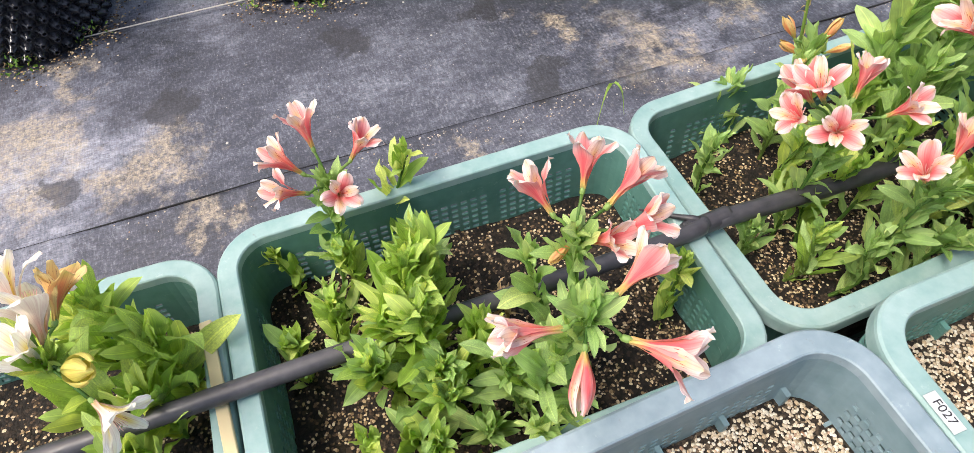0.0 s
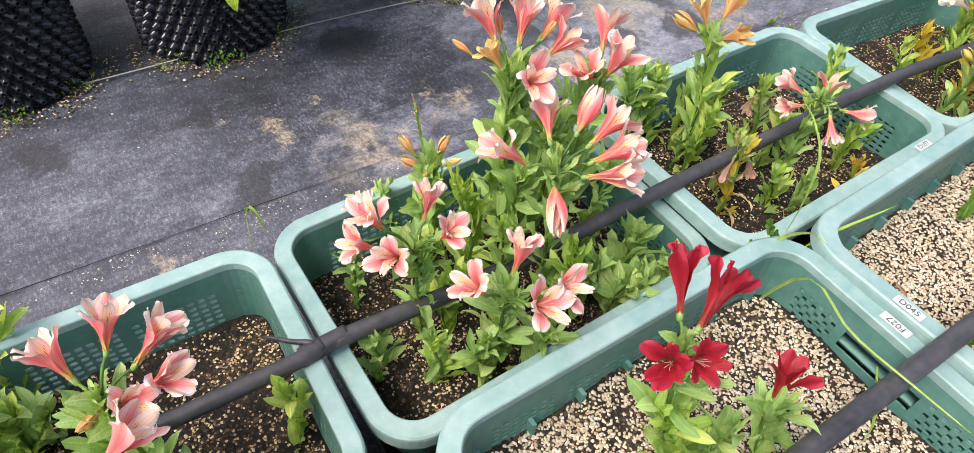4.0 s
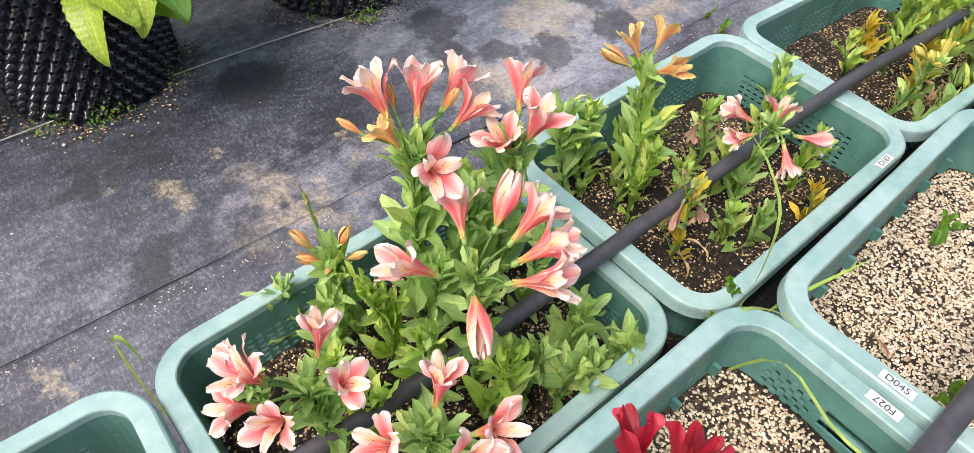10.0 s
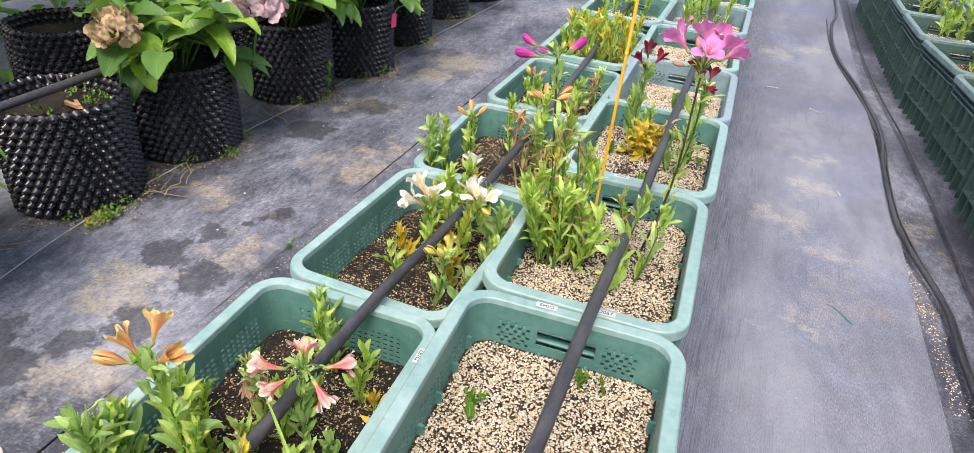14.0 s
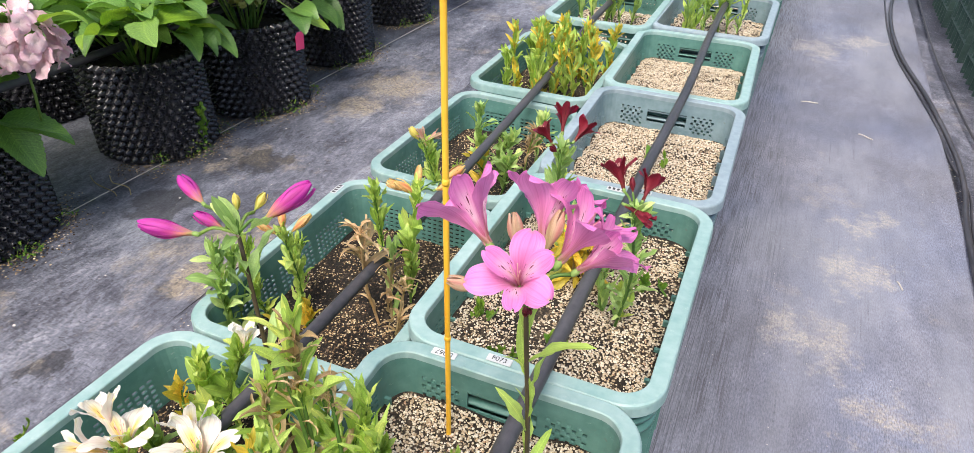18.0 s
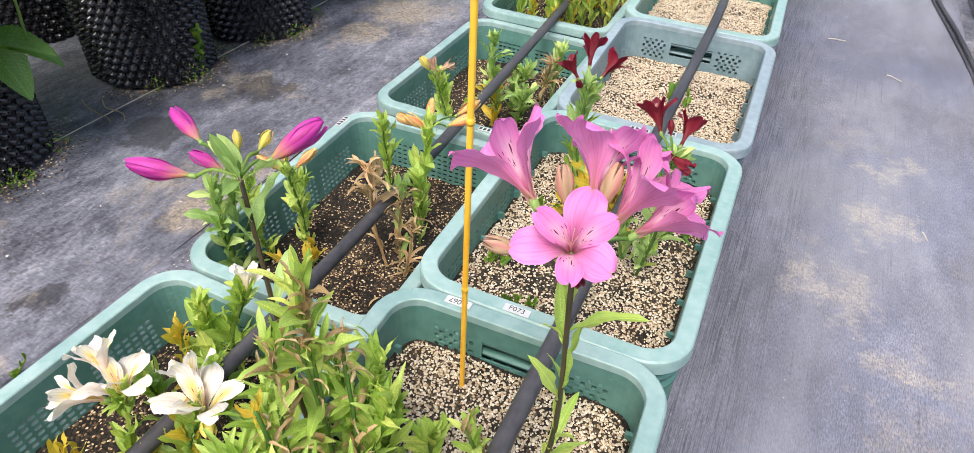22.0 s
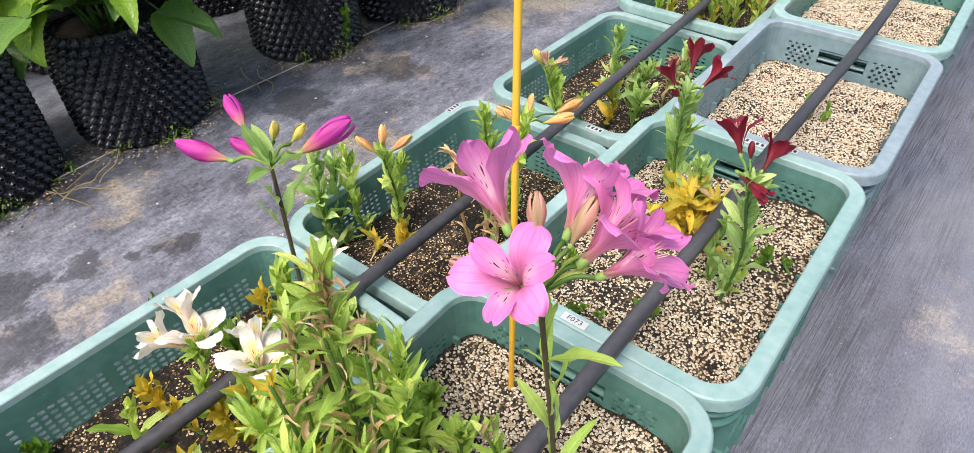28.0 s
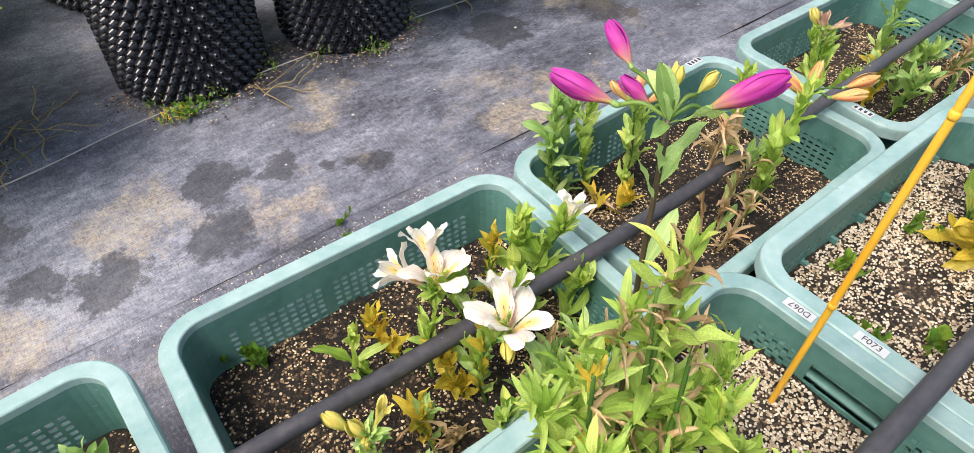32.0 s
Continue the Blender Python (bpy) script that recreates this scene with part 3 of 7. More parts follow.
# a rounder pebble of pumice
STONE_V = np.array([(r * math.cos(k * 1.0472 + o), r * math.sin(k * 1.0472 + o), z) for r, z, o in ((0.95, -0.2, 0.0), (0.78, 0.5, 0.5)) for k in range(6)] + [(0.05, 0, 0.82)])
STONE_F = np.array([(k, (k + 1) % 6, 6 + k) for k in range(6)] + [((k + 1) % 6, 6 + (k + 1) % 6, 6 + k) for k in range(6)] + [(6 + k, 6 + (k + 1) % 6, 12) for k in range(6)])


def bed_height(x, y, seed):
    return 0.010 * noise.noise((x * 9 + seed, y * 9, seed)) + 0.005 * noise.noise((x * 26, y * 26, seed))


def grain_bed(name, count, size, material, seed, patchy, shape, sides):
    """Thousands of small grains spread over a crate's soil, thinning out in patches."""
    rng = np.random.default_rng(seed)
    hx, hy = LX - 0.032, LY - 0.032
    vs, fs, k, tries = [], [], 0, 0
    while k < count and tries < count * 6:
        tries += 1
        x, y = rng.uniform(-hx, hx), rng.uniform(-hy, hy)
        dx, dy = max(abs(x) - hx + 0.035, 0), max(abs(y) - hy + 0.035, 0)
        if dx * dx + dy * dy > 0.035 ** 2:
            continue
        dens = 0.5 + 0.7 * noise.noise((x * 11, y * 11, seed * 3.1)) + 0.5 * noise.noise((x * 30, y * 30, seed))
        if rng.uniform() > dens + patchy:
            continue
        r = size * rng.uniform(0.55, 1.25)
        a = rng.uniform(0, 2 * math.pi)
        v = shape * (r * rng.uniform(0.85, 1.35), r * rng.uniform(0.7, 1.05), r * rng.uniform(0.55, 0.95)) * rng.uniform(0.84, 1.12, (len(shape), 1))
        c, s = math.cos(a), math.sin(a)
        v = np.stack([v[:, 0] * c - v[:, 1] * s + x, v[:, 0] * s + v[:, 1] * c + y, v[:, 2] + bed_height(x, y, seed) + r * rng.uniform(0.2, 0.8)], 1)
        vs.append(v)
        fs.append(sides + len(shape) * k)
        k += 1
    me = bpy.data.meshes.new(name)
    me.from_pydata(np.concatenate(vs).tolist(), [], np.concatenate(fs).tolist())
    me.polygons.foreach_set("use_smooth", [True] * len(me.polygons))
    me.materials.append(material)
    return me


def soil_bed(name, seed, material):
    """A lumpy block of soil that fills a crate up to its own level."""
    hx, hy, r = LX - 0.0255, LY - 0.0255, 0.035
    n, w = 26, 19
    verts, faces = [], []
    for j in range(n):
        for i in range(w):
            x, y = (2 * i / (w - 1) - 1) * hx, (2 * j / (n - 1) - 1) * hy
            dx, dy = max(abs(x) - hx + r, 0), max(abs(y) - hy + r, 0)
            d = math.hypot(dx, dy)
            if d > r:
                x -= math.copysign(dx * (1 - r / d), x)
                y -= math.copysign(dy * (1 - r / d), y)
            verts.append((x, y, bed_height(x, y, seed)))
    for j in range(n - 1):
        for i in range(w - 1):
            a = j * w + i
            faces.append((a, a + 1, a + w + 1, a + w))
    rim = [i for i in range(w)] + [j * w + w - 1 for j in range(1, n)] + [(n - 1) * w + i for i in range(w - 2, -1, -1)] + [j * w for j in range(n - 2, 0, -1)]
    k = len(verts)
    verts += [(verts[i][0] * 0.97, verts[i][1] * 0.975, -0.1) for i in rim]
    m = len(rim)
    faces += [(rim[i], k + i, k + (i + 1) % m, rim[(i + 1) % m]) for i in range(m)]
    faces.append(tuple(range(k, k + m))[::-1])
    return mesh_of(name, verts, faces, material)


SOIL = [soil_bed("soil", s, MAT_SOIL) for s in (1, 2)]
SOIL_PALE = [soil_bed("soil", s, MAT_SOIL_PALE) for s in (1, 2, 3)]
GRAINS_PALE = [grain_bed("grains", n, 0.00195, MAT_GRAIN, s, e, STONE_V, STONE_F) for s, e, n in ((1, 0.95, 16500), (2, 0.45, 13500), (3, 0.15, 11000))]
GRAINS_FAR = grain_bed("grains", 4200, 0.0032, MAT_GRAIN, 1, 0.5, PEB_V, PEB_F)
GRAINS_DARK = [grain_bed("grains", 6200, 0.0018, MAT_GRAIN_BROWN, s, 0.0, PEB_V, PEB_F) for s in (1, 2)]


def fill(m, bed, grains, pale):
    ob = thing("soil_bed", "pale pumice grains over dark soil in a crate" if pale else "dark potting soil speckled with small brown pumice grains", "soil", "soil beds", m=m, data=bed)
    g = part("grain_layer", grains, parent=ob)
    g["kind"] = "stuff"
    return ob


for k, (x, y, h, turn) in enumerate(LEFT):
    fill(pose(x, y, h - 0.108, rz=turn + (180 if k % 3 == 0 else 0)), SOIL[k % 2], GRAINS_DARK[k % 2], False)
for k, (x, y, h, turn) in enumerate(LEFT_TALL):
    fill(pose(x, y, h - 0.1, rz=turn), SOIL_PALE[0], GRAINS_FAR, True)
for k, (x, y, h, turn, grey, deep) in enumerate(RIGHT):
    bed = (2, 1, 0, 1, 2, 0, 0)[k] if k < 7 else 0
    fill(pose(x, y, h - deep, rz=turn + (180 if k % 3 == 1 else 0)) @ BIGGER, SOIL_PALE[bed], GRAINS_PALE[bed] if k < 7 else GRAINS_FAR, True)
for k, (x, y, turn) in enumerate(FAR_ROW):
    for m, pale in ((pose(x, y, 0.235, rz=turn), k % 2 == 0), (pose(x + 0.4, y + 0.1, 0.235, rz=-turn), k % 2 == 1)):
        fill(m, SOIL_PALE[0] if pale else SOIL[k % 2], GRAINS_FAR if pale else GRAINS_DARK[k % 2], pale)

MAT_PIPE, _n, _l, _p = mat("black pipe plastic", (0.022, 0.021, 0.024), 0.42)
_t = tex(_n, _l, "Noise", 6, detail=6, Roughness=0.7, stretch=(3, 0.5, 3))
_t2 = tex(_n, _l, "Noise", 90, detail=4)
_l.new(ramp(_n, _l, mix(_n, _l, 0.3, _t.outputs["Fac"], _t2.outputs["Fac"]), [(0.38, (0.022, 0.022, 0.026)), (0.62, (0.075, 0.072, 0.079))]).outputs["Color"], _p.inputs["Base Color"])
_l.new(ramp(_n, _l, _t2.outputs["Fac"], [(0.3, (0.36,) * 3), (0.7, (0.52,) * 3)]).outputs["Color"], _p.inputs["Roughness"])


def pipe(name, label, ctrl, radius, n, sides=14):
    pts = spline(ctrl, n)
    return thing(name, label, "pipe", data=mesh_of(name, *tube(pts, radius, sides), MAT_PIPE))


pipe("drip_pipe", "black plastic drip pipe lying across the crate rims", [(-0.325, -1.2, 0.292), (-0.330, -0.2, 0.298), (-0.333, 0.30, 0.296), (-0.343, 0.375, 0.292)], 0.0102, 40)
LINE_L = pipe("drip_pipe", "black plastic drip pipe lying across the crate rims", [(-0.343, 0.385, 0.289), (-0.338, 0.62, 0.286), (-0.342, 1.0, 0.303), (-0.352, 1.45, 0.304), (-0.347, 1.7, 0.296), (-0.345, 2.05, 0.291), (-0.352, 2.4, 0.29), (-0.365, 2.85, 0.293), (-0.385, 3.4, 0.30), (-0.39, 3.75, 0.335), (-0.39, 4.4, 0.345), (-0.4, 6.2, 0.345)], 0.0112, 120)
pipe("drip_pipe", "black plastic drip pipe lying across the taller crates", [(0.052, -0.25, 0.375), (0.05, 0.35, 0.374), (0.046, 0.62, 0.371), (0.042, 0.95, 0.38), (0.038, 1.24, 0.385), (0.034, 1.55, 0.38), (0.035, 1.85, 0.366), (0.032, 2.2, 0.362), (0.027, 2.6, 0.362), (0.02, 3.2, 0.345), (0.0, 3.75, 0.342), (-0.01, 4.6, 0.34), (-0.02, 6.2, 0.34)], 0.0115, 130)
# clip that joins the pipe
clip = thing("pipe_coupling", "black rubber strip wrapped round the joint of the drip pipe", "coupling", m=pose(-0.343, 0.378, 0.289, rz=3))
part("sleeve", mesh_of("sleeve", *tube([(0, -0.03, 0), (0, -0.026, 0), (0, 0.026, 0), (0, 0.03, 0)], [0.0106, 0.0118, 0.0118, 0.0114], 14), MAT_PIPE), parent=clip)
part("strap", mesh_of("strap", *tube(spline([(-0.002, -0.01, 0.010), (-0.02, -0.028, 0.004), (-0.04, -0.043, -0.004), (-0.055, -0.055, -0.010)], 8), [0.004, 0.0045, 0.0035, 0.003, 0.003, 0.0025, 0.002, 0.0015], 6), MAT_PIPE), parent=clip)
# hoses on the path
pipe("garden_hose", "black hose lying in loose bends on the weed mat", [(0.90, 0.6, 0.02), (0.885, 1.6, 0.02), (0.865, 2.2, 0.02), (0.862, 2.44, 0.02), (0.815, 2.7, 0.02), (0.789, 2.95, 0.02), (0.796, 3.38, 0.02), (0.815, 3.60, 0.02), (0.819, 3.82, 0.02), (0.80, 4.09, 0.02), (0.765, 4.41, 0.02), (0.705, 4.83, 0.02), (0.684, 5.29, 0.02), (0.702, 5.75, 0.02), (0.752, 6.2, 0.02), (0.76, 7.5, 0.02)], 0.0082, 170, 10)
pipe("drip_tube", "thin black tube lying beside the hose", [(0.915, 0.6, 0.014), (0.90, 1.6, 0.014), (0.882, 2.2, 0.014), (0.878, 2.44, 0.014), (0.832, 2.72, 0.014), (0.806, 3.0, 0.014), (0.812, 3.38, 0.014), (0.83, 3.62, 0.014), (0.80, 3.82, 0.014), (0.785, 4.1, 0.014), (0.75, 4.38, 0.014), (0.69, 4.83, 0.014), (0.668, 5.3, 0.014), (0.675, 5.9, 0.014)], 0.0036, 120, 8)
# not a pipe: the mat's seam ridge, added as a thin tube
pipe("drip_tube", "thin dark ridge along the weed mat seam", [(0.985, 0.6, 0.0115), (0.965, 2.0, 0.0115), (0.95, 2.7, 0.0115), (0.939, 3.2, 0.0115), (0.914, 3.8, 0.0115), (0.874, 4.34, 0.0115), (0.846, 5.13, 0.0115), (0.852, 6.3, 0.0115), (0.86, 7.5, 0.0115)], 0.0042, 90, 8)
# the white string along the mat's edge
MAT_STRING = mat("pale string", (0.5, 0.47, 0.42), 0.9)[0]
thing("marker_string", "pale string stretched along the weed mat", "string", data=mesh_of("marker_string", *tube(spline([(-1.42, -2.5, 0.004), (-1.42, -0.2, 0.004), (-1.405, 0.25, 0.004), (-1.412, 0.75, 0.004), (-1.39, 1.3, 0.004), (-1.44, 1.65, 0.004), (-1.463, 2.05, 0.004), (-1.455, 2.5, 0.004), (-1.43, 3.1, 0.004), (-1.40, 4.1, 0.004), (-1.36, 5.5, 0.004), (-1.34, 8, 0.004)], 70), 0.0016, 6), MAT_STRING))

# a near-black ribbon paints the shade where the two sheets of mat meet, with sand and grit gathered along it
MAT_SEAM_SHADE = mat("seam shade", (0.004, 0.004, 0.005), 0.95)[0]
_v, _f = [], []
for k in range(300):
    y = -2.5 + k * 0.035
    e = -0.866 + 0.006 * noise.noise((1.7, y * 1.3, 0))
    h = 0.0028 * (1 + 0.7 * noise.noise((3.0, y * 6, 0)))
    _v += [(e - h, y, 0.0045), (e, y, 0.0052), (e + h, y, 0.0045), (e, y, 0.0)]
    if k:
        b = 4 * k - 4
        _f += [(b + i, b + (i + 1) % 4, b + 4 + (i + 1) % 4, b + 4 + i) for i in range(4)]
thing("mat_seam", "narrow near-black ribbon for the shade in the weed mat seam", "seam", kind="structure", data=mesh_of("mat_seam", _v, _f, MAT_SEAM_SHADE))
_r = np.random.default_rng(8)
_v, _f = [], []
for k in range(2600):
    y = _r.uniform(-1.0, 4.5)
    d = abs(_r.normal(0, 0.022))
    if noise.noise((0.3, y * 2.2, 4.0)) + _r.uniform(-0.5, 0.5) < 0.0:
        continue
    q = PEB_V * _r.uniform(0.0006, 0.0019) * (1, 1, 0.7) + (-0.858 + d, y, 0.0075 if d > 0.012 else 0.011)
    _f += [tuple(int(i) + len(_v) for i in g) for g in PEB_F]
    _v += q.tolist()
thing("seam_grit", "sand and pale grit gathered along the mat seam", "grit", kind="stuff", data=mesh_of("seam_grit", _v, _f, MAT_GRAIN))
_v, _f = [], []
for k in range(2600):
    y = _r.uniform(2.0, 6.0)
    line = np.interp(y, [2.2, 2.6, 3.18, 3.33, 3.52, 3.77, 4.07, 4.47, 4.93, 6.0], [0.83, 0.79, 0.756, 0.747, 0.76, 0.759, 0.742, 0.712, 0.684, 0.68])
    d = _r.normal(0, 0.011) if k % 5 else -abs(_r.normal(0.035, 0.012))
    q = PEB_V * _r.uniform(0.0008, 0.0024) * (1, 1, 0.7) + (line - d, y, 0.0085)
    _f += [tuple(int(i) + len(_v) for i in g) for g in PEB_F]
    _v += q.tolist()
for k in range(1400):
    y = _r.uniform(0.6, 5.5)
    q = PEB_V * _r.uniform(0.0006, 0.002) * (1, 1, 0.7) + (0.205 + abs(_r.normal(0, 0.03)), y, 0.0085)
    _f += [tuple(int(i) + len(_v) for i in g) for g in PEB_F]
    _v += q.tolist()
thing("hose_grit", "pale grit washed against the hose and the crates", "grit", kind="stuff", data=mesh_of("hose_grit", _v, _f, MAT_GRAIN))

# ---------------------------------------------------------------- leaves and petals
def thin_material(name, color_fn, rough=0.5, through_light=0.3, tint=(1, 1, 1)):
    """Leaf or petal stuff: a glossy skin with some light coming through."""
    m, n, l, p = mat(name, (0.1, 0.3, 0.05), rough)
    uv = n.new("ShaderNodeUVMap")
    sep = n.new("ShaderNodeSeparateXYZ")
    l.new(uv.outputs["UV"], sep.inputs["Vector"])
    c = color_fn(n, l, sep.outputs["X"], sep.outputs["Y"])
    l.new(c, p.inputs["Base Color"])
    tr = n.new("ShaderNodeBsdfTranslucent")
    l.new(mix(n, l, 1.0, c, tint, "MULTIPLY"), tr.inputs["Color"])
    ms = n.new("ShaderNodeMixShader")
    ms.inputs["Fac"].default_value = through_light
    l.new(p.outputs["BSDF"], ms.inputs[1])
    l.new(tr.outputs["BSDF"], ms.inputs[2])
    l.new(ms.outputs["Shader"], n["Material Output"].inputs["Surface"])
    return m, n, l, p


def across(n, l, x):
    """0 on the midline, 1 at the edge."""
    a = n.new("ShaderNodeMath")
    a.operation = "SUBTRACT"
    l.new(x, a.inputs[0])
    a.inputs[1].default_value = 0.5
    b = n.new("ShaderNodeMath")
    b.operation = "ABSOLUTE"
    l.new(a.outputs[0], b.inputs[0])
    c = n.new("ShaderNodeMath")
    c.operation = "MULTIPLY"
    l.new(b.outputs[0], c.inputs[0])
    c.inputs[1].default_value = 2.0
    return c.outputs[0]


def leaf_material(name, dark, light, veins=9.0, vein_shade=0.75):
    def color(n, l, x, y):
        oi, geo = n.new("ShaderNodeObjectInfo"), n.new("ShaderNodeNewGeometry")
        add = n.new("ShaderNodeMath")
        l.new(oi.outputs["Random"], add.inputs[0])
        l.new(geo.outputs["Random Per Island"], add.inputs[1])
        fr = n.new("ShaderNodeMath")
        fr.operation = "FRACT"
        l.new(add.outputs[0], fr.inputs[0])
        warm = (min(1, light[0] * 1.3), light[1] * 1.12, light[2] * 1.1)
        base = ramp(n, l, fr.outputs[0], [(0.0, dark), (0.72, light), (1.0, warm)]).outputs["Color"]
        nz = tex(n, l, "Noise", 45, detail=4)
        sh = ramp(n, l, nz.outputs["Fac"], [(0.3, (0.78, 0.8, 0.8)), (0.7, (1.18, 1.14, 1.1))]).outputs["Color"]
        c = mix(n, l, 1.0, base, sh, "MULTIPLY")
        # lengthwise veins, a paler midrib and a browned tip here and there
        st = tex(n, l, "Noise", 1.0, "UV", detail=2, stretch=(20, 1.2, 1))
        c = mix(n, l, 1.0, c, ramp(n, l, st.outputs["Fac"], [(0.35, (0.85, 0.87, 0.85)), (0.62, (1.1, 1.08, 1.05))]).outputs["Color"], "MULTIPLY")
        if veins < 6:
            # side veins that run up and out from the midrib
            k = n.new("ShaderNodeMath")
            k.operation = "MULTIPLY_ADD"
            l.new(across(n, l, x), k.inputs[0])
            k.inputs[1].default_value = -0.2
            l.new(y, k.inputs[2])
            q = n.new("ShaderNodeMath")
            q.operation = "PINGPONG"
            l.new(k.outputs[0], q.inputs[0])
            q.inputs[1].default_value = 0.055
            c = mix(n, l, 1.0, c, ramp(n, l, q.outputs[0], [(0.0, (1.35, 1.3, 1.3)), (0.012, (0.95, 0.95, 0.95)), (0.055, (1.08, 1.08, 1.05))]).outputs["Color"], "MULTIPLY")
        mid = ramp(n, l, across(n, l, x), [(0.0, (1.4, 1.3, 1.3)), (0.13, (1, 1, 1)), (0.9, (1, 1, 1)), (1.0, (0.9, 0.92, 0.85))]).outputs["Color"]
        return mix(n, l, 1.0, c, mid, "MULTIPLY")
    m, n, l, p = thin_material(name, color, 0.4, 0.4, (1.0, 1.0, 0.6))
    w = tex(n, l, "Wave", veins, "UV", Distortion=0.4)
    w.bands_direction = "Y" if veins < 6 else "X"
    bump(n, l, p, w.outputs["Fac"], 0.3, 0.0015)
    return m


LEAF_GREEN = leaf_material("alstroemeria leaf", (0.29, 0.49, 0.15), (0.5, 0.71, 0.28))
LEAF_LIGHT = leaf_material("young alstroemeria leaf", (0.33, 0.54, 0.09), (0.56, 0.74, 0.21))
LEAF_YELLOW = leaf_material("yellowing leaf", (0.55, 0.46, 0.06), (0.8, 0.62, 0.09))
LEAF_DRY = leaf_material("dry leaf", (0.36, 0.24, 0.13), (0.72, 0.56, 0.36))
LEAF_HYDRANGEA = leaf_material("hydrangea leaf", (0.075, 0.18, 0.045), (0.18, 0.36, 0.08), 5.0)
LEAF_HYDRANGEA_YOUNG = leaf_material("young hydrangea leaf", (0.22, 0.42, 0.045), (0.36, 0.56, 0.08), 5.0)
LEAF_WEED = leaf_material("small weed leaf", (0.09, 0.24, 0.03), (0.2, 0.38, 0.05))
MAT_STEM = leaf_material("green stem", (0.1, 0.24, 0.05), (0.2, 0.36, 0.09))
MAT_STEM_DARK = leaf_material("purple-brown stem", (0.12, 0.09, 0.06), (0.19, 0.16, 0.09))
MAT_STEM_DRY = leaf_material("straw stem", (0.38, 0.29, 0.16), (0.6, 0.48, 0.3))


def blade(name, material, length, width, bend, fold, twist, wave, peak=0.46, nu=10, serrate=0.0, seed=0, taper=0.0):
    """A leaf along +y with its upper side towards +z."""
    verts, faces, uvs = [], [], []
    a, z, y, side = radians(bend[0]), 0.0, 0.0, 0.0
    sway = math.sin(seed * 2.1) * 0.5
    for i in range(nu):
        u = i / (nu - 1)
        if i:
            a = radians(bend[0] + (bend[1] - bend[0]) * u * u)
            y += length / (nu - 1) * math.cos(a)
            z += length / (nu - 1) * math.sin(a)
            side += length / (nu - 1) * sway * (u - 0.4)
        w = width / 2 * (math.sin(math.pi * min(1, u ** (math.log(0.5) / math.log(peak)))) ** 0.62) + width * 0.04 * (1 - u)
        w *= 1 - taper * u ** 2
        if serrate and 0 < i < nu - 1:
            w *= 1 + serrate * (1 if i % 2 else -1)
        tw = radians(twist) * u
        for k in (-1, -0.5, 0, 0.5, 1):
            x = k * w * math.cos(radians(fold))
            h = abs(k) * w * math.sin(radians(fold)) + wave * w * k * k * math.sin(u * 13 + seed * 1.7 + k * 2)
            verts.append((side + x * math.cos(tw) - h * math.sin(tw), y - h * math.sin(a) * 0.6, z + x * math.sin(tw) + h * math.cos(tw)))
            uvs.append(((k + 1) / 2, u))
    for i in range(nu - 1):
        for k in range(4):
            q = i * 5 + k
            faces.append((q, q + 1, q + 6, q + 5))
    me = mesh_of(name, verts, faces, material)
    lay = me.uv_layers.new(name="UVMap")
    for loop in me.loops:
        lay.data[loop.index].uv = uvs[loop.vertex_index]
    return me


def leaf_set(material, length, ratio, count=5, seed=1, curl=(-50, 45), twist=65, wave=(0.15, 0.5), **kw):
    rng = random.Random(seed)
    return [blade("leaf", material, length, length * ratio * rng.uniform(0.8, 1.2), (rng.uniform(-10, 35), rng.uniform(*curl)), rng.uniform(8, 34), rng.uniform(-twist, twist), rng.uniform(*wave), seed=k, **kw) for k in range(count)]


LEAVES = {"green": leaf_set(LEAF_GREEN, 1.0, 0.27, 14, peak=0.57), "light": leaf_set(LEAF_LIGHT, 1.0, 0.25, 14, seed=2, peak=0.55), "narrow": leaf_set(LEAF_LIGHT, 1.0, 0.175, 12, seed=12, curl=(-60, 50), twist=90), "yellow": leaf_set(LEAF_YELLOW, 1.0, 0.26, 7, seed=3),
          "dry": [blade("leaf", LEAF_DRY, 1.0, 0.11 + 0.02 * k, (-20 + 12 * k, -150 + 22 * k), 45, 140 - 50 * k, 0.5, seed=k) for k in range(6)],
          "weed": leaf_set(LEAF_WEED, 1.0, 0.55, 3, seed=5, twist=20)}
LEAVES_HYDRANGEA = leaf_set(LEAF_HYDRANGEA, 1.0, 0.56, 6, seed=6, curl=(-70, 5), twist=20, wave=(0.02, 0.1), peak=0.40, nu=25, serrate=0.04, taper=0.35)
LEAVES_HYDRANGEA_YOUNG = leaf_set(LEAF_HYDRANGEA_YOUNG, 1.0, 0.55, 5, seed=7, curl=(-70, 5), twist=20, wave=(0.02, 0.1), peak=0.40, nu=25, serrate=0.04, taper=0.35)


def frame_of(at, along, up=(0, 0, 1), size=1.0):
    """A pose at a point with +y along a direction and +z near up."""
    y = Vector(along).normalized()
    z = Vector(up)
    if abs(y.dot(z.normalized())) > 0.98:
        z = Vector((0.7, 0.7, 0.1))
    x = y.cross(z).normalized()
    z = x.cross(y)
    m = Matrix((x, y, z)).transposed().to_4x4()
    return Matrix.Translation(at) @ m @ Matrix.Diagonal((size, size, size, 1))


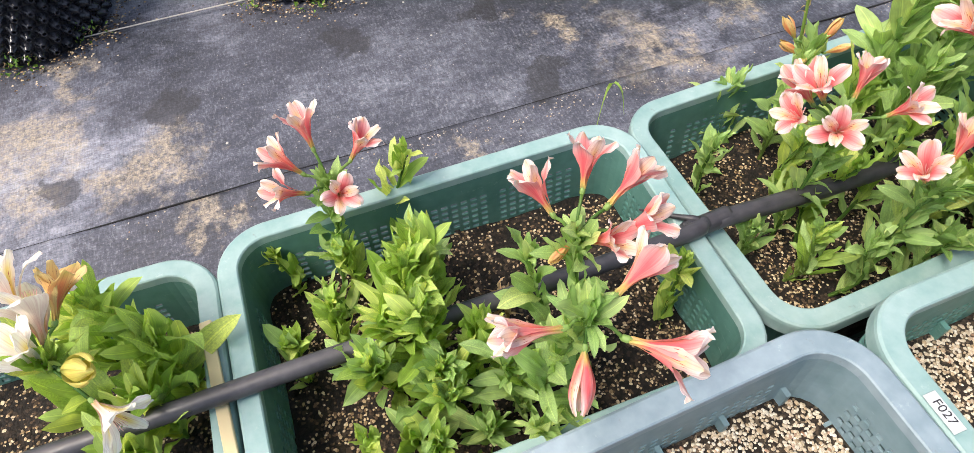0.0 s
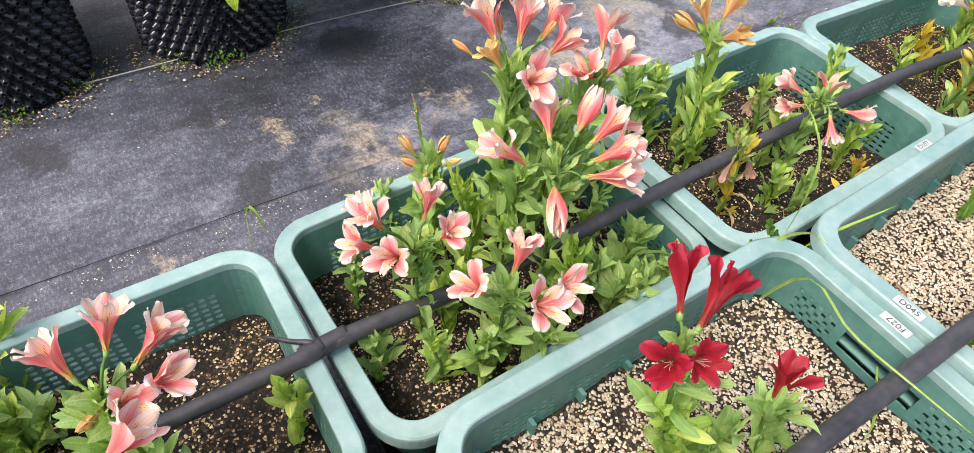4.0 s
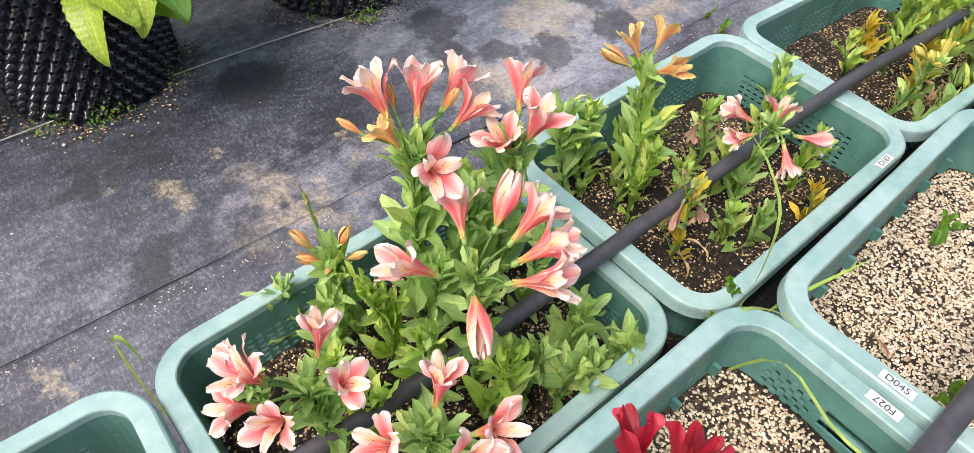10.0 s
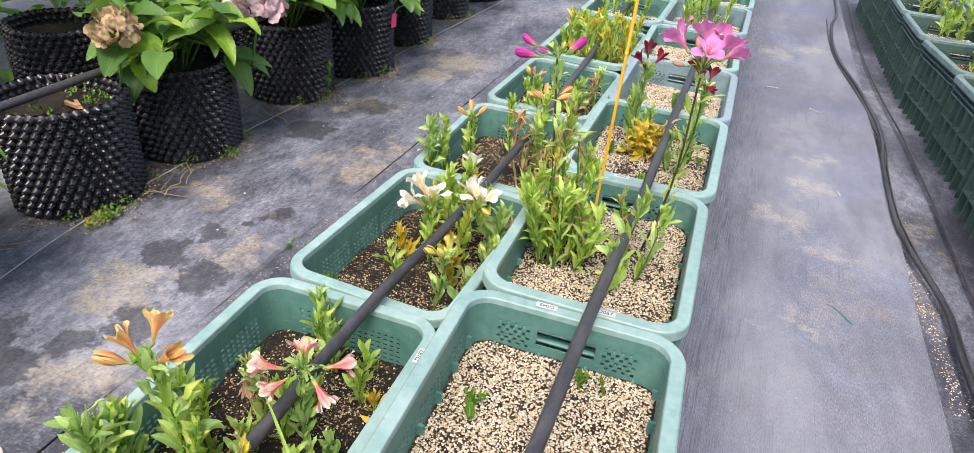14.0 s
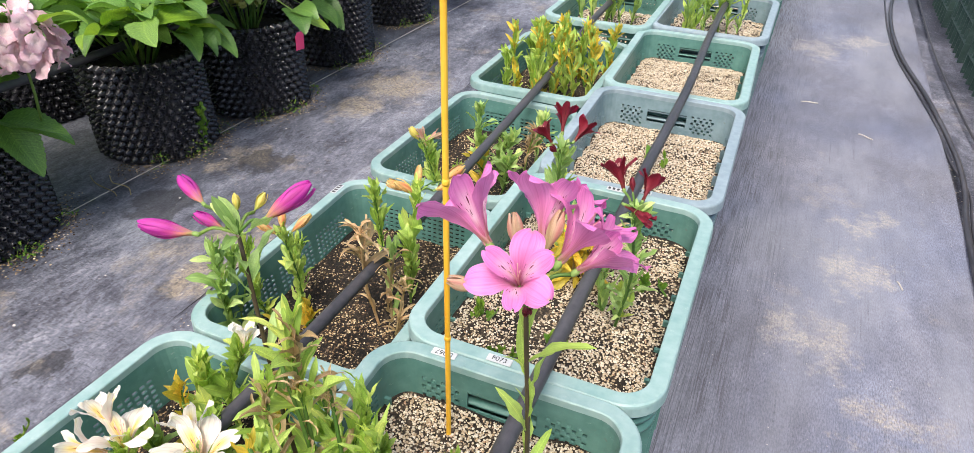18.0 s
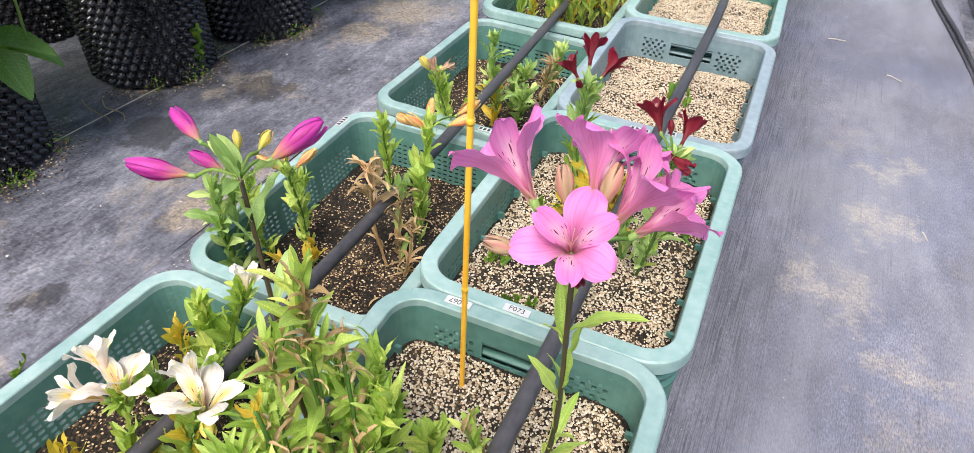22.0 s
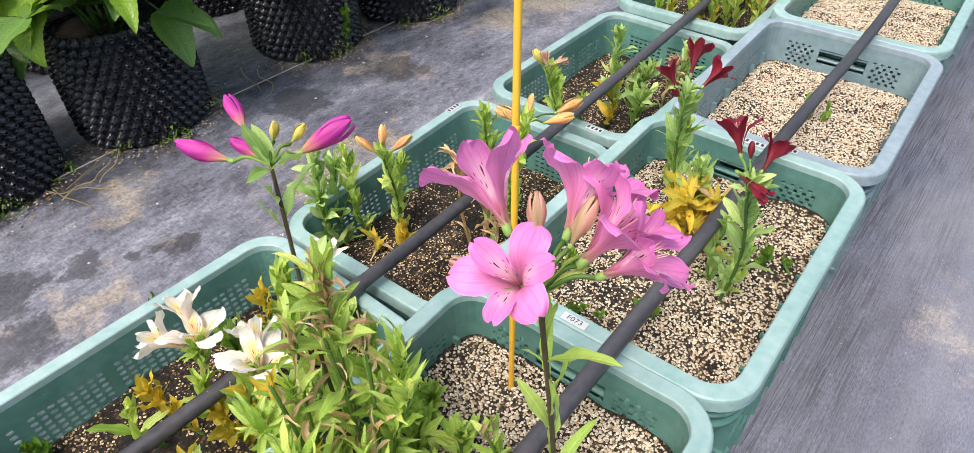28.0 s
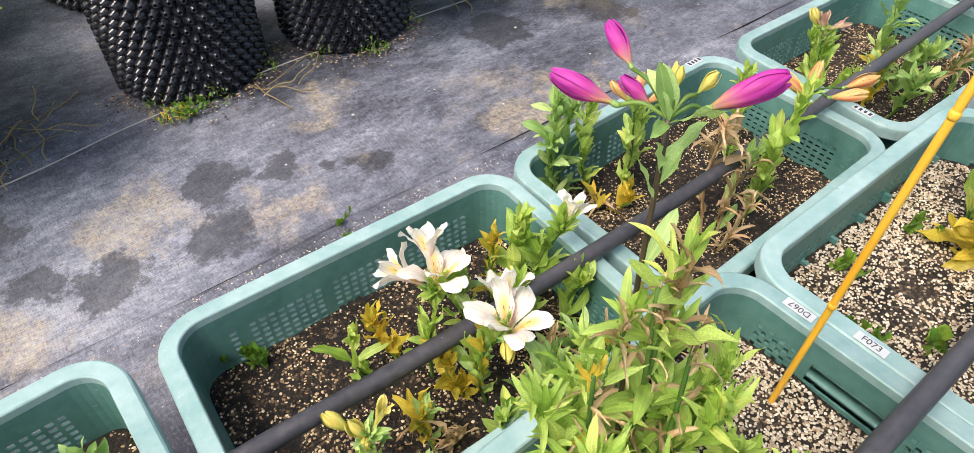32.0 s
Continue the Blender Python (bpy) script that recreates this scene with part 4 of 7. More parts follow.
# colours of a tepal from its foot to its tip: midline, then edge
def petal_material(name, mid, edge, spots=None, spot_zone=(0.35, 0.8), veins=None, gloss=0.45):
    def color(n, l, x, y):
        a = ramp(n, l, y, mid).outputs["Color"]
        b = ramp(n, l, y, edge).outputs["Color"]
        st = tex(n, l, "Noise", 1.0, "UV", detail=3, stretch=(17, 1.6, 1))
        soft = mix(n, l, 0.35, across(n, l, x), st.outputs["Fac"])
        c = mix(n, l, ramp(n, l, soft, [(0.22, (0, 0, 0)), (0.72, (1, 1, 1))], "EASE").outputs["Color"], a, b)
        sh = ramp(n, l, st.outputs["Fac"], [(0.3, (0.87, 0.8, 0.83)), (0.5, (1, 1, 1)), (0.7, (1.06, 1.12, 1.09))]).outputs["Color"]
        c = mix(n, l, 1.0, c, sh, "MULTIPLY")
        if spots:
            v = tex(n, l, "Noise", 1.0, "UV", detail=1, stretch=(15, 5.5, 1))
            on = ramp(n, l, v.outputs["Fac"], [(0.62, (0, 0, 0)), (0.66, (1, 1, 1))]).outputs["Color"]
            z = ramp(n, l, y, [(spot_zone[0] - 0.03, (0, 0, 0)), (spot_zone[0], (1, 1, 1)), (spot_zone[1], (1, 1, 1)), (spot_zone[1] + 0.05, (0, 0, 0))]).outputs["Color"]
            c = mix(n, l, mix(n, l, 1.0, on, z, "MULTIPLY"), c, spots)
        return random_shade(n, l, c, 0.1)
    m, n, l, p = thin_material(name, color, gloss, 0.3)
    w = tex(n, l, "Noise", 1.0, "UV", detail=2, stretch=(22, 2, 1))
    bump(n, l, p, w.outputs["Fac"], 0.4, 0.0015)
    return m


CORAL = (0.86, 0.12, 0.14)
PALETTE = {
    "salmon": (petal_material("salmon tepal", [(0.0, (0.45, 0.5, 0.12)), (0.12, (0.8, 0.5, 0.13)), (0.24, CORAL), (0.6, (0.87, 0.16, 0.18)), (0.85, (0.89, 0.32, 0.31)), (1.0, (0.68, 0.45, 0.26))], [(0.0, (0.6, 0.55, 0.15)), (0.14, (0.86, 0.5, 0.2)), (0.32, (0.87, 0.3, 0.25)), (0.56, (0.9, 0.29, 0.28)), (0.72, (0.92, 0.48, 0.45)), (0.88, (0.94, 0.69, 0.66)), (1.0, (0.95, 0.83, 0.79))]),
               petal_material("inner salmon tepal", [(0.0, (0.5, 0.5, 0.14)), (0.25, CORAL), (0.5, (0.89, 0.34, 0.24)), (0.68, (0.92, 0.62, 0.3)), (0.84, (0.93, 0.66, 0.52)), (1.0, (0.72, 0.5, 0.34))], [(0.0, (0.7, 0.5, 0.2)), (0.4, (0.9, 0.46, 0.38)), (0.65, (0.93, 0.68, 0.58)), (1.0, (0.95, 0.82, 0.76))], (0.5, 0.06, 0.05), (0.5, 0.72))),
    "orange": (petal_material("orange tepal", [(0.0, (0.5, 0.4, 0.1)), (0.25, (0.75, 0.22, 0.1)), (0.7, (0.8, 0.3, 0.12)), (1.0, (0.55, 0.45, 0.12))], [(0.0, (0.6, 0.45, 0.12)), (0.5, (0.85, 0.45, 0.2)), (1.0, (0.85, 0.62, 0.22))]),
               petal_material("inner orange tepal", [(0.0, (0.6, 0.45, 0.12)), (0.6, (0.85, 0.5, 0.18)), (1.0, (0.8, 0.6, 0.25))], [(0.0, (0.6, 0.45, 0.12)), (1.0, (0.85, 0.65, 0.3))], (0.3, 0.05, 0.02))),
    "white": (petal_material("cream white tepal", [(0.0, (0.6, 0.5, 0.2)), (0.2, (0.9, 0.5, 0.38)), (0.45, (0.91, 0.76, 0.66)), (0.75, (0.92, 0.85, 0.75)), (1.0, (0.8, 0.74, 0.5))], [(0.0, (0.85, 0.6, 0.4)), (0.35, (0.92, 0.8, 0.72)), (0.7, (0.93, 0.88, 0.82)), (1.0, (0.93, 0.9, 0.85))]),
              petal_material("inner cream white tepal", [(0.0, (0.75, 0.5, 0.1)), (0.35, (0.9, 0.66, 0.14)), (0.68, (0.91, 0.74, 0.25)), (0.85, (0.92, 0.86, 0.7)), (1.0, (0.88, 0.82, 0.65))], [(0.0, (0.85, 0.6, 0.3)), (0.45, (0.93, 0.84, 0.66)), (1.0, (0.93, 0.89, 0.82))], (0.45, 0.08, 0.06), (0.42, 0.6))),
    "pink": (petal_material("orchid pink tepal", [(0.0, (0.42, 0.3, 0.12)), (0.14, (0.58, 0.2, 0.22)), (0.32, (0.62, 0.2, 0.34)), (0.5, (0.68, 0.2, 0.44)), (0.75, (0.8, 0.24, 0.55)), (0.95, (0.77, 0.19, 0.52)), (1.0, (0.5, 0.2, 0.3))], [(0.0, (0.55, 0.35, 0.25)), (0.25, (0.76, 0.25, 0.5)), (0.6, (0.84, 0.31, 0.62)), (1.0, (0.81, 0.22, 0.57))]),
             petal_material("inner orchid pink tepal", [(0.0, (0.35, 0.06, 0.12)), (0.22, (0.6, 0.18, 0.3)), (0.36, (0.88, 0.6, 0.7)), (0.62, (0.86, 0.48, 0.66)), (0.8, (0.8, 0.26, 0.56)), (1.0, (0.75, 0.19, 0.52))], [(0.0, (0.55, 0.25, 0.3)), (0.5, (0.82, 0.3, 0.6)), (1.0, (0.81, 0.22, 0.57))], (0.14, 0.01, 0.04), (0.36, 0.66))),
    "purple": (petal_material("magenta bud tepal", [(0.0, (0.4, 0.42, 0.1)), (0.16, (0.75, 0.3, 0.2)), (0.36, (0.68, 0.07, 0.3)), (0.6, (0.52, 0.03, 0.34)), (1.0, (0.4, 0.02, 0.28))], [(0.0, (0.5, 0.45, 0.14)), (0.2, (0.72, 0.25, 0.22)), (0.45, (0.66, 0.07, 0.42)), (1.0, (0.58, 0.04, 0.4))]),
               petal_material("inner magenta tepal", [(0.0, (0.5, 0.3, 0.15)), (0.4, (0.55, 0.05, 0.3)), (1.0, (0.5, 0.03, 0.33))], [(0.0, (0.5, 0.3, 0.2)), (0.4, (0.6, 0.06, 0.4)), (1.0, (0.6, 0.05, 0.42))])),
    "crimson": (petal_material("crimson tepal", [(0.0, (0.2, 0.1, 0.03)), (0.2, (0.24, 0.008, 0.022)), (1.0, (0.19, 0.004, 0.02))], [(0.0, (0.2, 0.03, 0.03)), (1.0, (0.28, 0.008, 0.04))]),
                petal_material("inner crimson tepal", [(0.0, (0.2, 0.02, 0.02)), (1.0, (0.16, 0.004, 0.015))], [(0.0, (0.2, 0.02, 0.03)), (1.0, (0.24, 0.007, 0.035))], (0.06, 0.0, 0.01))),
    "red": (petal_material("bright red tepal", [(0.0, (0.3, 0.16, 0.05)), (0.2, (0.33, 0.008, 0.02)), (1.0, (0.34, 0.006, 0.02))], [(0.0, (0.4, 0.05, 0.04)), (0.7, (0.42, 0.011, 0.033)), (1.0, (0.55, 0.04, 0.08))]),
            petal_material("inner red tepal", [(0.0, (0.3, 0.02, 0.02)), (1.0, (0.34, 0.006, 0.02))], [(0.0, (0.4, 0.02, 0.03)), (1.0, (0.46, 0.012, 0.035))], (0.08, 0.0, 0.01))),
    "wilted": (petal_material("wilted tepal", [(0.0, (0.4, 0.3, 0.14)), (0.4, (0.6, 0.26, 0.22)), (1.0, (0.52, 0.26, 0.2))], [(0.0, (0.5, 0.38, 0.2)), (1.0, (0.62, 0.38, 0.3))]),
               petal_material("inner wilted tepal", [(0.0, (0.4, 0.3, 0.15)), (1.0, (0.5, 0.3, 0.2))], [(0.0, (0.5, 0.4, 0.2)), (1.0, (0.6, 0.42, 0.3))])),
    "yellow": (petal_material("yellow bud tepal", [(0.0, (0.4, 0.5, 0.1)), (0.5, (0.75, 0.6, 0.12)), (1.0, (0.6, 0.55, 0.12))], [(0.0, (0.5, 0.55, 0.1)), (1.0, (0.85, 0.72, 0.2))]),
               petal_material("inner yellow tepal", [(0.0, (0.5, 0.5, 0.1)), (1.0, (0.8, 0.65, 0.15))], [(0.0, (0.5, 0.5, 0.1)), (1.0, (0.85, 0.72, 0.2))])),
}


def sheet(name, rows, uvs, wide, material):
    """A mesh out of rows of points, each row `wide` points long."""
    faces = [(i + k, i + k + 1, i + k + 1 + wide, i + k + wide) for i in range(0, len(rows) - wide, wide) for k in range(wide - 1)]
    me = mesh_of(name, rows, faces, material)
    lay = me.uv_layers.new(name="UVMap")
    for loop in me.loops:
        lay.data[loop.index].uv = uvs[loop.vertex_index]
    return me


def tepal(name, material, mouth, flare, width, inner, seed, nu=17):
    """One tepal of a flower of unit length that opens along +z: a narrow claw and a broad rounded limb. mouth: how wide the tube opens; flare: how far the tip bends out."""
    verts, uvs = [], []
    rng = random.Random(seed)
    ph, r, z, peak = rng.uniform(0, 6), 0.03, 0.0, rng.uniform(0.72, 0.79)
    flare *= rng.uniform(0.55, 1.35)
    skew, pinch, last = rng.uniform(-0.08, 0.08), rng.uniform(0.05, 0.55), 0.0
    for i in range(nu):
        u = 1 - (1 - i / (nu - 1)) ** 1.45
        lean = math.atan(mouth * 1.35 * (0.35 + 1.3 * u)) + flare * max(0, (u - 0.42) / 0.58) ** 1.5
        r += 1.04 * (u - last) * math.sin(lean)
        z += 1.04 * (u - last) * math.cos(lean)
        last = u
        if u < peak:
            t = max(0.0, (u - 0.16) / (peak - 0.16))
            limb = t * t * (3 - 2 * t)
        else:
            limb = math.sqrt(max(0.0, 1 - 0.985 * ((u - peak) / (1 - peak)) ** 2))
        w = width * limb + 0.055 * max(0, 1 - u * 1.3) + 0.003
        for k in range(7):
            v = k / 3 - 1
            y = v * w
            curve = min(y * y / (2 * max(r, 0.10)), 0.6 * abs(y)) * (1 - 0.8 * max(0, u - 0.4))
            rip = (0.055 * v * v * math.sin(u * 10 + ph + v * 1.7) + 0.022 * abs(v) ** 3 * math.sin(u * 29 + ph * 3 + v * 5) + pinch * w * v * v) * u ** 1.5
            tipfold = -0.04 * max(0, u - 0.85) / 0.15 * (1 - abs(v))
            rr = r - curve + rip * math.cos(lean) + tipfold - (0.02 if inner else 0)
            verts.append((rr, y + skew * u * u, z - rip * math.sin(lean) + curve * 0.25 * math.sin(lean)))
            uvs.append(((v + 1) / 2, u))
    return sheet(name, verts, uvs, 7, material)


def bud_tepal(name, material, girth, inner, seed, nu=10):
    """One of six tepals wrapped round a closed bud of unit length."""
    rng, verts, uvs = random.Random(seed), [], []
    ph = rng.uniform(0, 6)
    for i in range(nu):
        u = i / (nu - 1)
        r = 0.03 + girth * math.sin(math.pi * min(1, u ** 1.25 * 0.93)) ** 0.9 * (0.93 if inner else 1.0)
        for k in range(5):
            v = k / 2 - 1
            a = v * radians(46) * (1.0 - 0.35 * u) + 0.12 * math.sin(u * 5 + ph)
            rr = r * (1 - 0.06 * v * v) + 0.012 * math.sin(u * 8 + ph + v * 2)
            verts.append((rr * math.cos(a), rr * math.sin(a), u + 0.03 * (1 - v * v) * u))
            uvs.append(((v + 1) / 2, u))
    return sheet(name, verts, uvs, 5, material)


# mouth, flare, width of the outer and of the inner tepals
FORMS = {"funnel": (0.23, 0.42, 0.19, 0.13), "open": (0.29, 0.6, 0.19, 0.13), "wide": (0.42, 0.95, 0.245, 0.165), "full": (0.44, 0.65, 0.235, 0.165), "trumpet": (0.19, 0.22, 0.14, 0.09), "droop": (0.14, 0.3, 0.11, 0.08)}
GIRTH = {"purple": 0.155, "crimson": 0.17, "yellow": 0.21, "wilted": 0.17, "salmon": 0.16, "orange": 0.16}
TEPALS = {}


def tepals(color, form):
    if (color, form) not in TEPALS:
        outer, inner = PALETTE[color]
        if form == "bud":
            g = GIRTH.get(color, 0.17)
            TEPALS[color, form] = ([bud_tepal("petal", outer, g, False, s) for s in (1, 2, 3)], [bud_tepal("petal", inner, g, True, s) for s in (4, 5, 6)])
        else:
            f = FORMS[form]
            TEPALS[color, form] = ([tepal("petal", outer, f[0], f[1], f[2], False, s) for s in (1, 2, 5, 7)], [tepal("petal", inner, f[0] * 0.86, f[1] * 0.75, f[3], True, s) for s in (3, 4, 6, 8)])
    return TEPALS[color, form]


MAT_OVARY = mat("green ovary", (0.2, 0.32, 0.08), 0.5)[0]
MAT_STAMEN = mat("pink filament", (0.75, 0.45, 0.4), 0.5)[0]
OVARY = mesh_of("ovary", *tube([(0, 0, -0.14), (0, 0, -0.10), (0, 0, -0.03), (0, 0, 0.03)], [0.02, 0.05, 0.055, 0.035], 8), MAT_OVARY)


def _stamen():
    v, f = [], []
    for k in range(5):
        a = k * 1.26
        s, g = tube(spline([(0, 0, 0.05), (0.02 * math.cos(a), 0.02 * math.sin(a), 0.4), (0.09 * math.cos(a), 0.09 * math.sin(a), 0.78)], 6), 0.006, 4)
        f += [tuple(i + len(v) for i in q) for q in g]
        v += s
    return mesh_of("stamens", v, f, MAT_STAMEN)


STAMENS = _stamen()


def flower(parent, at, along, length, color, form, seed):
    """A flower as a part of its plant: six tepals, ovary and stamens; at is its foot."""
    rng = random.Random(seed)
    outer, inner = tepals(color, form)
    m = frame_of(at, along, (rng.uniform(-1, 1), rng.uniform(-1, 1), 0.4))
    m = m @ pose(0, 0, 0, rx=-90) @ pose(0, 0, 0, rz=rng.uniform(0, 120)) @ Matrix.Diagonal((length, length, length, 1))
    ob = new("flower" if form != "bud" else "flower_bud")
    ob.parent = parent
    ob.matrix_basis = m
    part("ovary", OVARY, parent=ob)
    for k in range(3):
        part("petal", rng.choice(outer), parent=ob, m=pose(0, 0, 0, rz=120 * k + rng.uniform(-9, 9), ry=rng.uniform(-8, 8)))
        part("petal", rng.choice(inner), parent=ob, m=pose(0, 0, 0, rz=120 * k + 60 + rng.uniform(-9, 9), ry=rng.uniform(-8, 8)))
    if form in ("open", "wide", "full"):
        part("stamen_tuft", STAMENS, parent=ob)
    return ob


def stem_part(parent, ctrl, r0, r1, material, n=12, name="stem", sides=6):
    pts = spline(ctrl, n)
    rad = [r0 + (r1 - r0) * i / (n - 1) for i in range(n)]
    return part(name, mesh_of(name, *tube(pts, rad, sides), material), parent=parent), pts


LEAF_ARRAYS = {}


def joined_leaves(name, items, material=None):
    """One mesh out of many posed leaves: items are (mesh, pose)."""
    vs, fs, uv, k = [], [], [], 0
    for me, m in items:
        if me.name not in LEAF_ARRAYS:
            LEAF_ARRAYS[me.name] = (np.array([v.co[:] for v in me.vertices]), [tuple(p.vertices) for p in me.polygons], [tuple(d.uv) for d in me.uv_layers[0].data])
        v, f, t = LEAF_ARRAYS[me.name]
        a = np.array(m)
        vs.append(v @ a[:3, :3].T + a[:3, 3])
        fs += [tuple(i + k for i in q) for q in f]
        uv += t
        k += len(v)
    me = mesh_of(name, np.concatenate(vs).tolist(), fs, material or items[0][0].materials[0])
    lay = me.uv_layers.new(name="UVMap")
    lay.data.foreach_set("uv", np.array(uv).ravel())
    return me


def leafy_stem(plant, base, top, n_leaves, size, sort, rng, first=0.15, r=0.0028, stem_mat=None, bow=0.02, crown=0.35, rise=(34, 84)):
    """A stem as a part with its leaves; base and top are from the plant's own origin. crown: share of leaves gathered at the top."""
    b, t = Vector(base), Vector(top)
    mid = (b + t) / 2 + Vector((rng.uniform(-1, 1), rng.uniform(-1, 1), 0)) * bow
    ob, pts = stem_part(plant, [b, mid, t], r, r * 0.7, stem_mat or MAT_STEM)
    turn = rng.uniform(0, 6.28)
    far = plant.location.y > 3.1 or plant.location.x > 0.5
    near, n_leaves, size, kept = round(n_leaves * 0.9), round(n_leaves * 2.1), size * 1.08, {}
    order = list(range(n_leaves))
    rng.shuffle(order)
    for count, i in enumerate(order):
        u = i / max(1, n_leaves - 1)
        u = first + (1 - first) * (u if rng.random() > crown else 0.8 + 0.2 * rng.random())
        k = min(len(pts) - 2, int(u * (len(pts) - 1)))
        at = pts[k].lerp(pts[k + 1], u * (len(pts) - 1) - k)
        turn += 2.4 + rng.uniform(-0.4, 0.4)
        el = radians(rng.uniform(*rise)) + 0.5 * max(0, u - 0.7)
        d = Vector((math.cos(turn) * math.cos(el), math.sin(turn) * math.cos(el), math.sin(el)))
        kind = rng.choice(sort) if isinstance(sort, (list, tuple)) else sort
        s = size * rng.uniform(0.7, 1.2) * (0.75 + 0.5 * math.sin(math.pi * min(1, u)))
        m, me = frame_of(at, d, (0, 0, 1), s) @ pose(0, 0, 0, ry=rng.uniform(-40, 40)), rng.choice(LEAVES[kind])
        if far or count >= near:
            kept.setdefault(kind, []).append((me, m))
        else:
            part("leaf", me, parent=ob, m=m)
    for items in kept.values():
        part("foliage", joined_leaves("foliage", items), parent=ob)["kind"] = "stuff"
    return ob


def alstroemeria(base, joint, blooms, color, label, seed, length=0.052, leaves=16, leaf=0.05, sort="green", sides=(), stem_mat=None, first=0.15, crown=0.25, bracts=6, group="alstroemerias", rise=(34, 84)):
    """A flowering plant. base: where it leaves the soil; joint: where the flower stalks part; blooms: (mouth x, y, z, form); sides: more shoots as (x, y, top x, y, z, leaves, size)."""
    rng = random.Random(seed)
    B, J = Vector(base), Vector(joint)
    ob = thing("alstroemeria", label, "flowering plant", group, m=Matrix.Translation(B))
    main = leafy_stem(ob, (0, 0, -0.02), J - B, leaves, leaf, sort, rng, first, stem_mat=stem_mat, crown=crown, rise=rise)
    for k in range(bracts // 2 + 1):
        a = rng.uniform(0, 6.28)
        part("leaf", rng.choice(LEAVES[sort if isinstance(sort, str) else sort[0]]), parent=main, m=frame_of(J - B - Vector((0, 0, 0.004)), (math.cos(a), math.sin(a), rng.uniform(0.3, 1.6)), size=leaf * rng.uniform(0.55, 0.85)))
    for k, bloom in enumerate(blooms):
        x, y, z, form = bloom[:4]
        ln = (0.85 if form == "open" else 0.92) * length * (bloom[4] if len(bloom) > 4 else rng.uniform(0.92, 1.08))
        col = bloom[5] if len(bloom) > 5 else color
        M = Vector((x, y, z))
        d = (M - J)
        d = d.normalized() if d.length > 1e-4 else Vector((0, 0, 1))
        droop = Vector((0, 0, -0.35 if form == "droop" else 0.1))
        way = (d + droop).normalized()
        foot = M - way * ln * 0.95
        gap = foot - J
        if gap.length > 0.012:
            stem_part(ob, [J - B, J - B + gap * 0.5 + Vector((0, 0, 0.006)), foot - B - way * ln * 0.1], 0.0015, 0.0017, MAT_STEM, 7, "flower_stalk", 5)
        flower(ob, foot - B, way, ln, col, form, seed * 31 + k)
    for s in sides:
        leafy_stem(ob, (s[0] - B.x, s[1] - B.y, -0.02), (s[2] - B.x, s[3] - B.y, s[4] - B.z), s[5], s[6], s[7] if len(s) > 7 else sort, rng, 0.12, crown=0.3)
    return ob


def shoots(label, stems, seed, base, sort="green", name="alstroemeria_shoot", stem_mat=None, category="leafy plant", rise=(34, 84), group="leafy shoots"):
    """A plant without flowers: stems are (x, y, top x, y, z, leaves, leaf size)."""
    rng = random.Random(seed)
    B = Vector(base)
    ob = thing(name, label, category, group, m=Matrix.Translation(B))
    for s in stems:
        leafy_stem(ob, (s[0] - B.x, s[1] - B.y, -0.02), (s[2] - B.x, s[3] - B.y, s[4] - B.z), s[5], s[6], s[7] if len(s) > 7 else sort, rng, 0.1, crown=0.3, stem_mat=stem_mat, rise=rise)
    return ob

# ---------------------------------------------------------------- the plants of the left row
ZL, ZR = 0.168, 0.262
alstroemeria((-0.36, -0.33, ZL), (-0.35, -0.28, 0.41), [(-0.41, -0.275, 0.455, "wide", 1.1), (-0.43, -0.295, 0.47, "open"), (-0.36, -0.30, 0.45, "funnel", 1.2), (-0.315, -0.235, 0.435, "bud", 0.9, "yellow"), (-0.275, -0.225, 0.39, "open"), (-0.405, -0.245, 0.465, "funnel", 0.9, "orange"), (-0.375, -0.35, 0.43, "trumpet", 0.9, "orange")],
             "white", "cream and pink alstroemeria with yellow buds in a green crate", 1, 0.06, 22, 0.055, "light", bracts=12)
shoots("leafy green alstroemeria shoots beside the crate wall", [(-0.41, -0.25, -0.405, -0.235, 0.335, 24, 0.07), (-0.44, -0.28, -0.45, -0.275, 0.34, 20, 0.072), (-0.36, -0.26, -0.35, -0.25, 0.30, 18, 0.065), (-0.42, -0.33, -0.43, -0.34, 0.32, 16, 0.07), (-0.33, -0.29, -0.32, -0.28, 0.29, 14, 0.06)], 2, (-0.41, -0.26, ZL), "light")
alstroemeria((-0.488, -0.045, ZL), (-0.478, -0.015, 0.375), [(-0.524, -0.026, 0.459, "funnel"), (-0.483, 0.036, 0.446, "funnel"), (-0.504, -0.066, 0.434, "funnel"), (-0.464, -0.076, 0.415, "open"), (-0.432, -0.003, 0.416, "open")],
             "salmon", "salmon pink alstroemeria with white-tipped funnels in a crate", 3, 0.05, 26, 0.042, "green", crown=0.45)
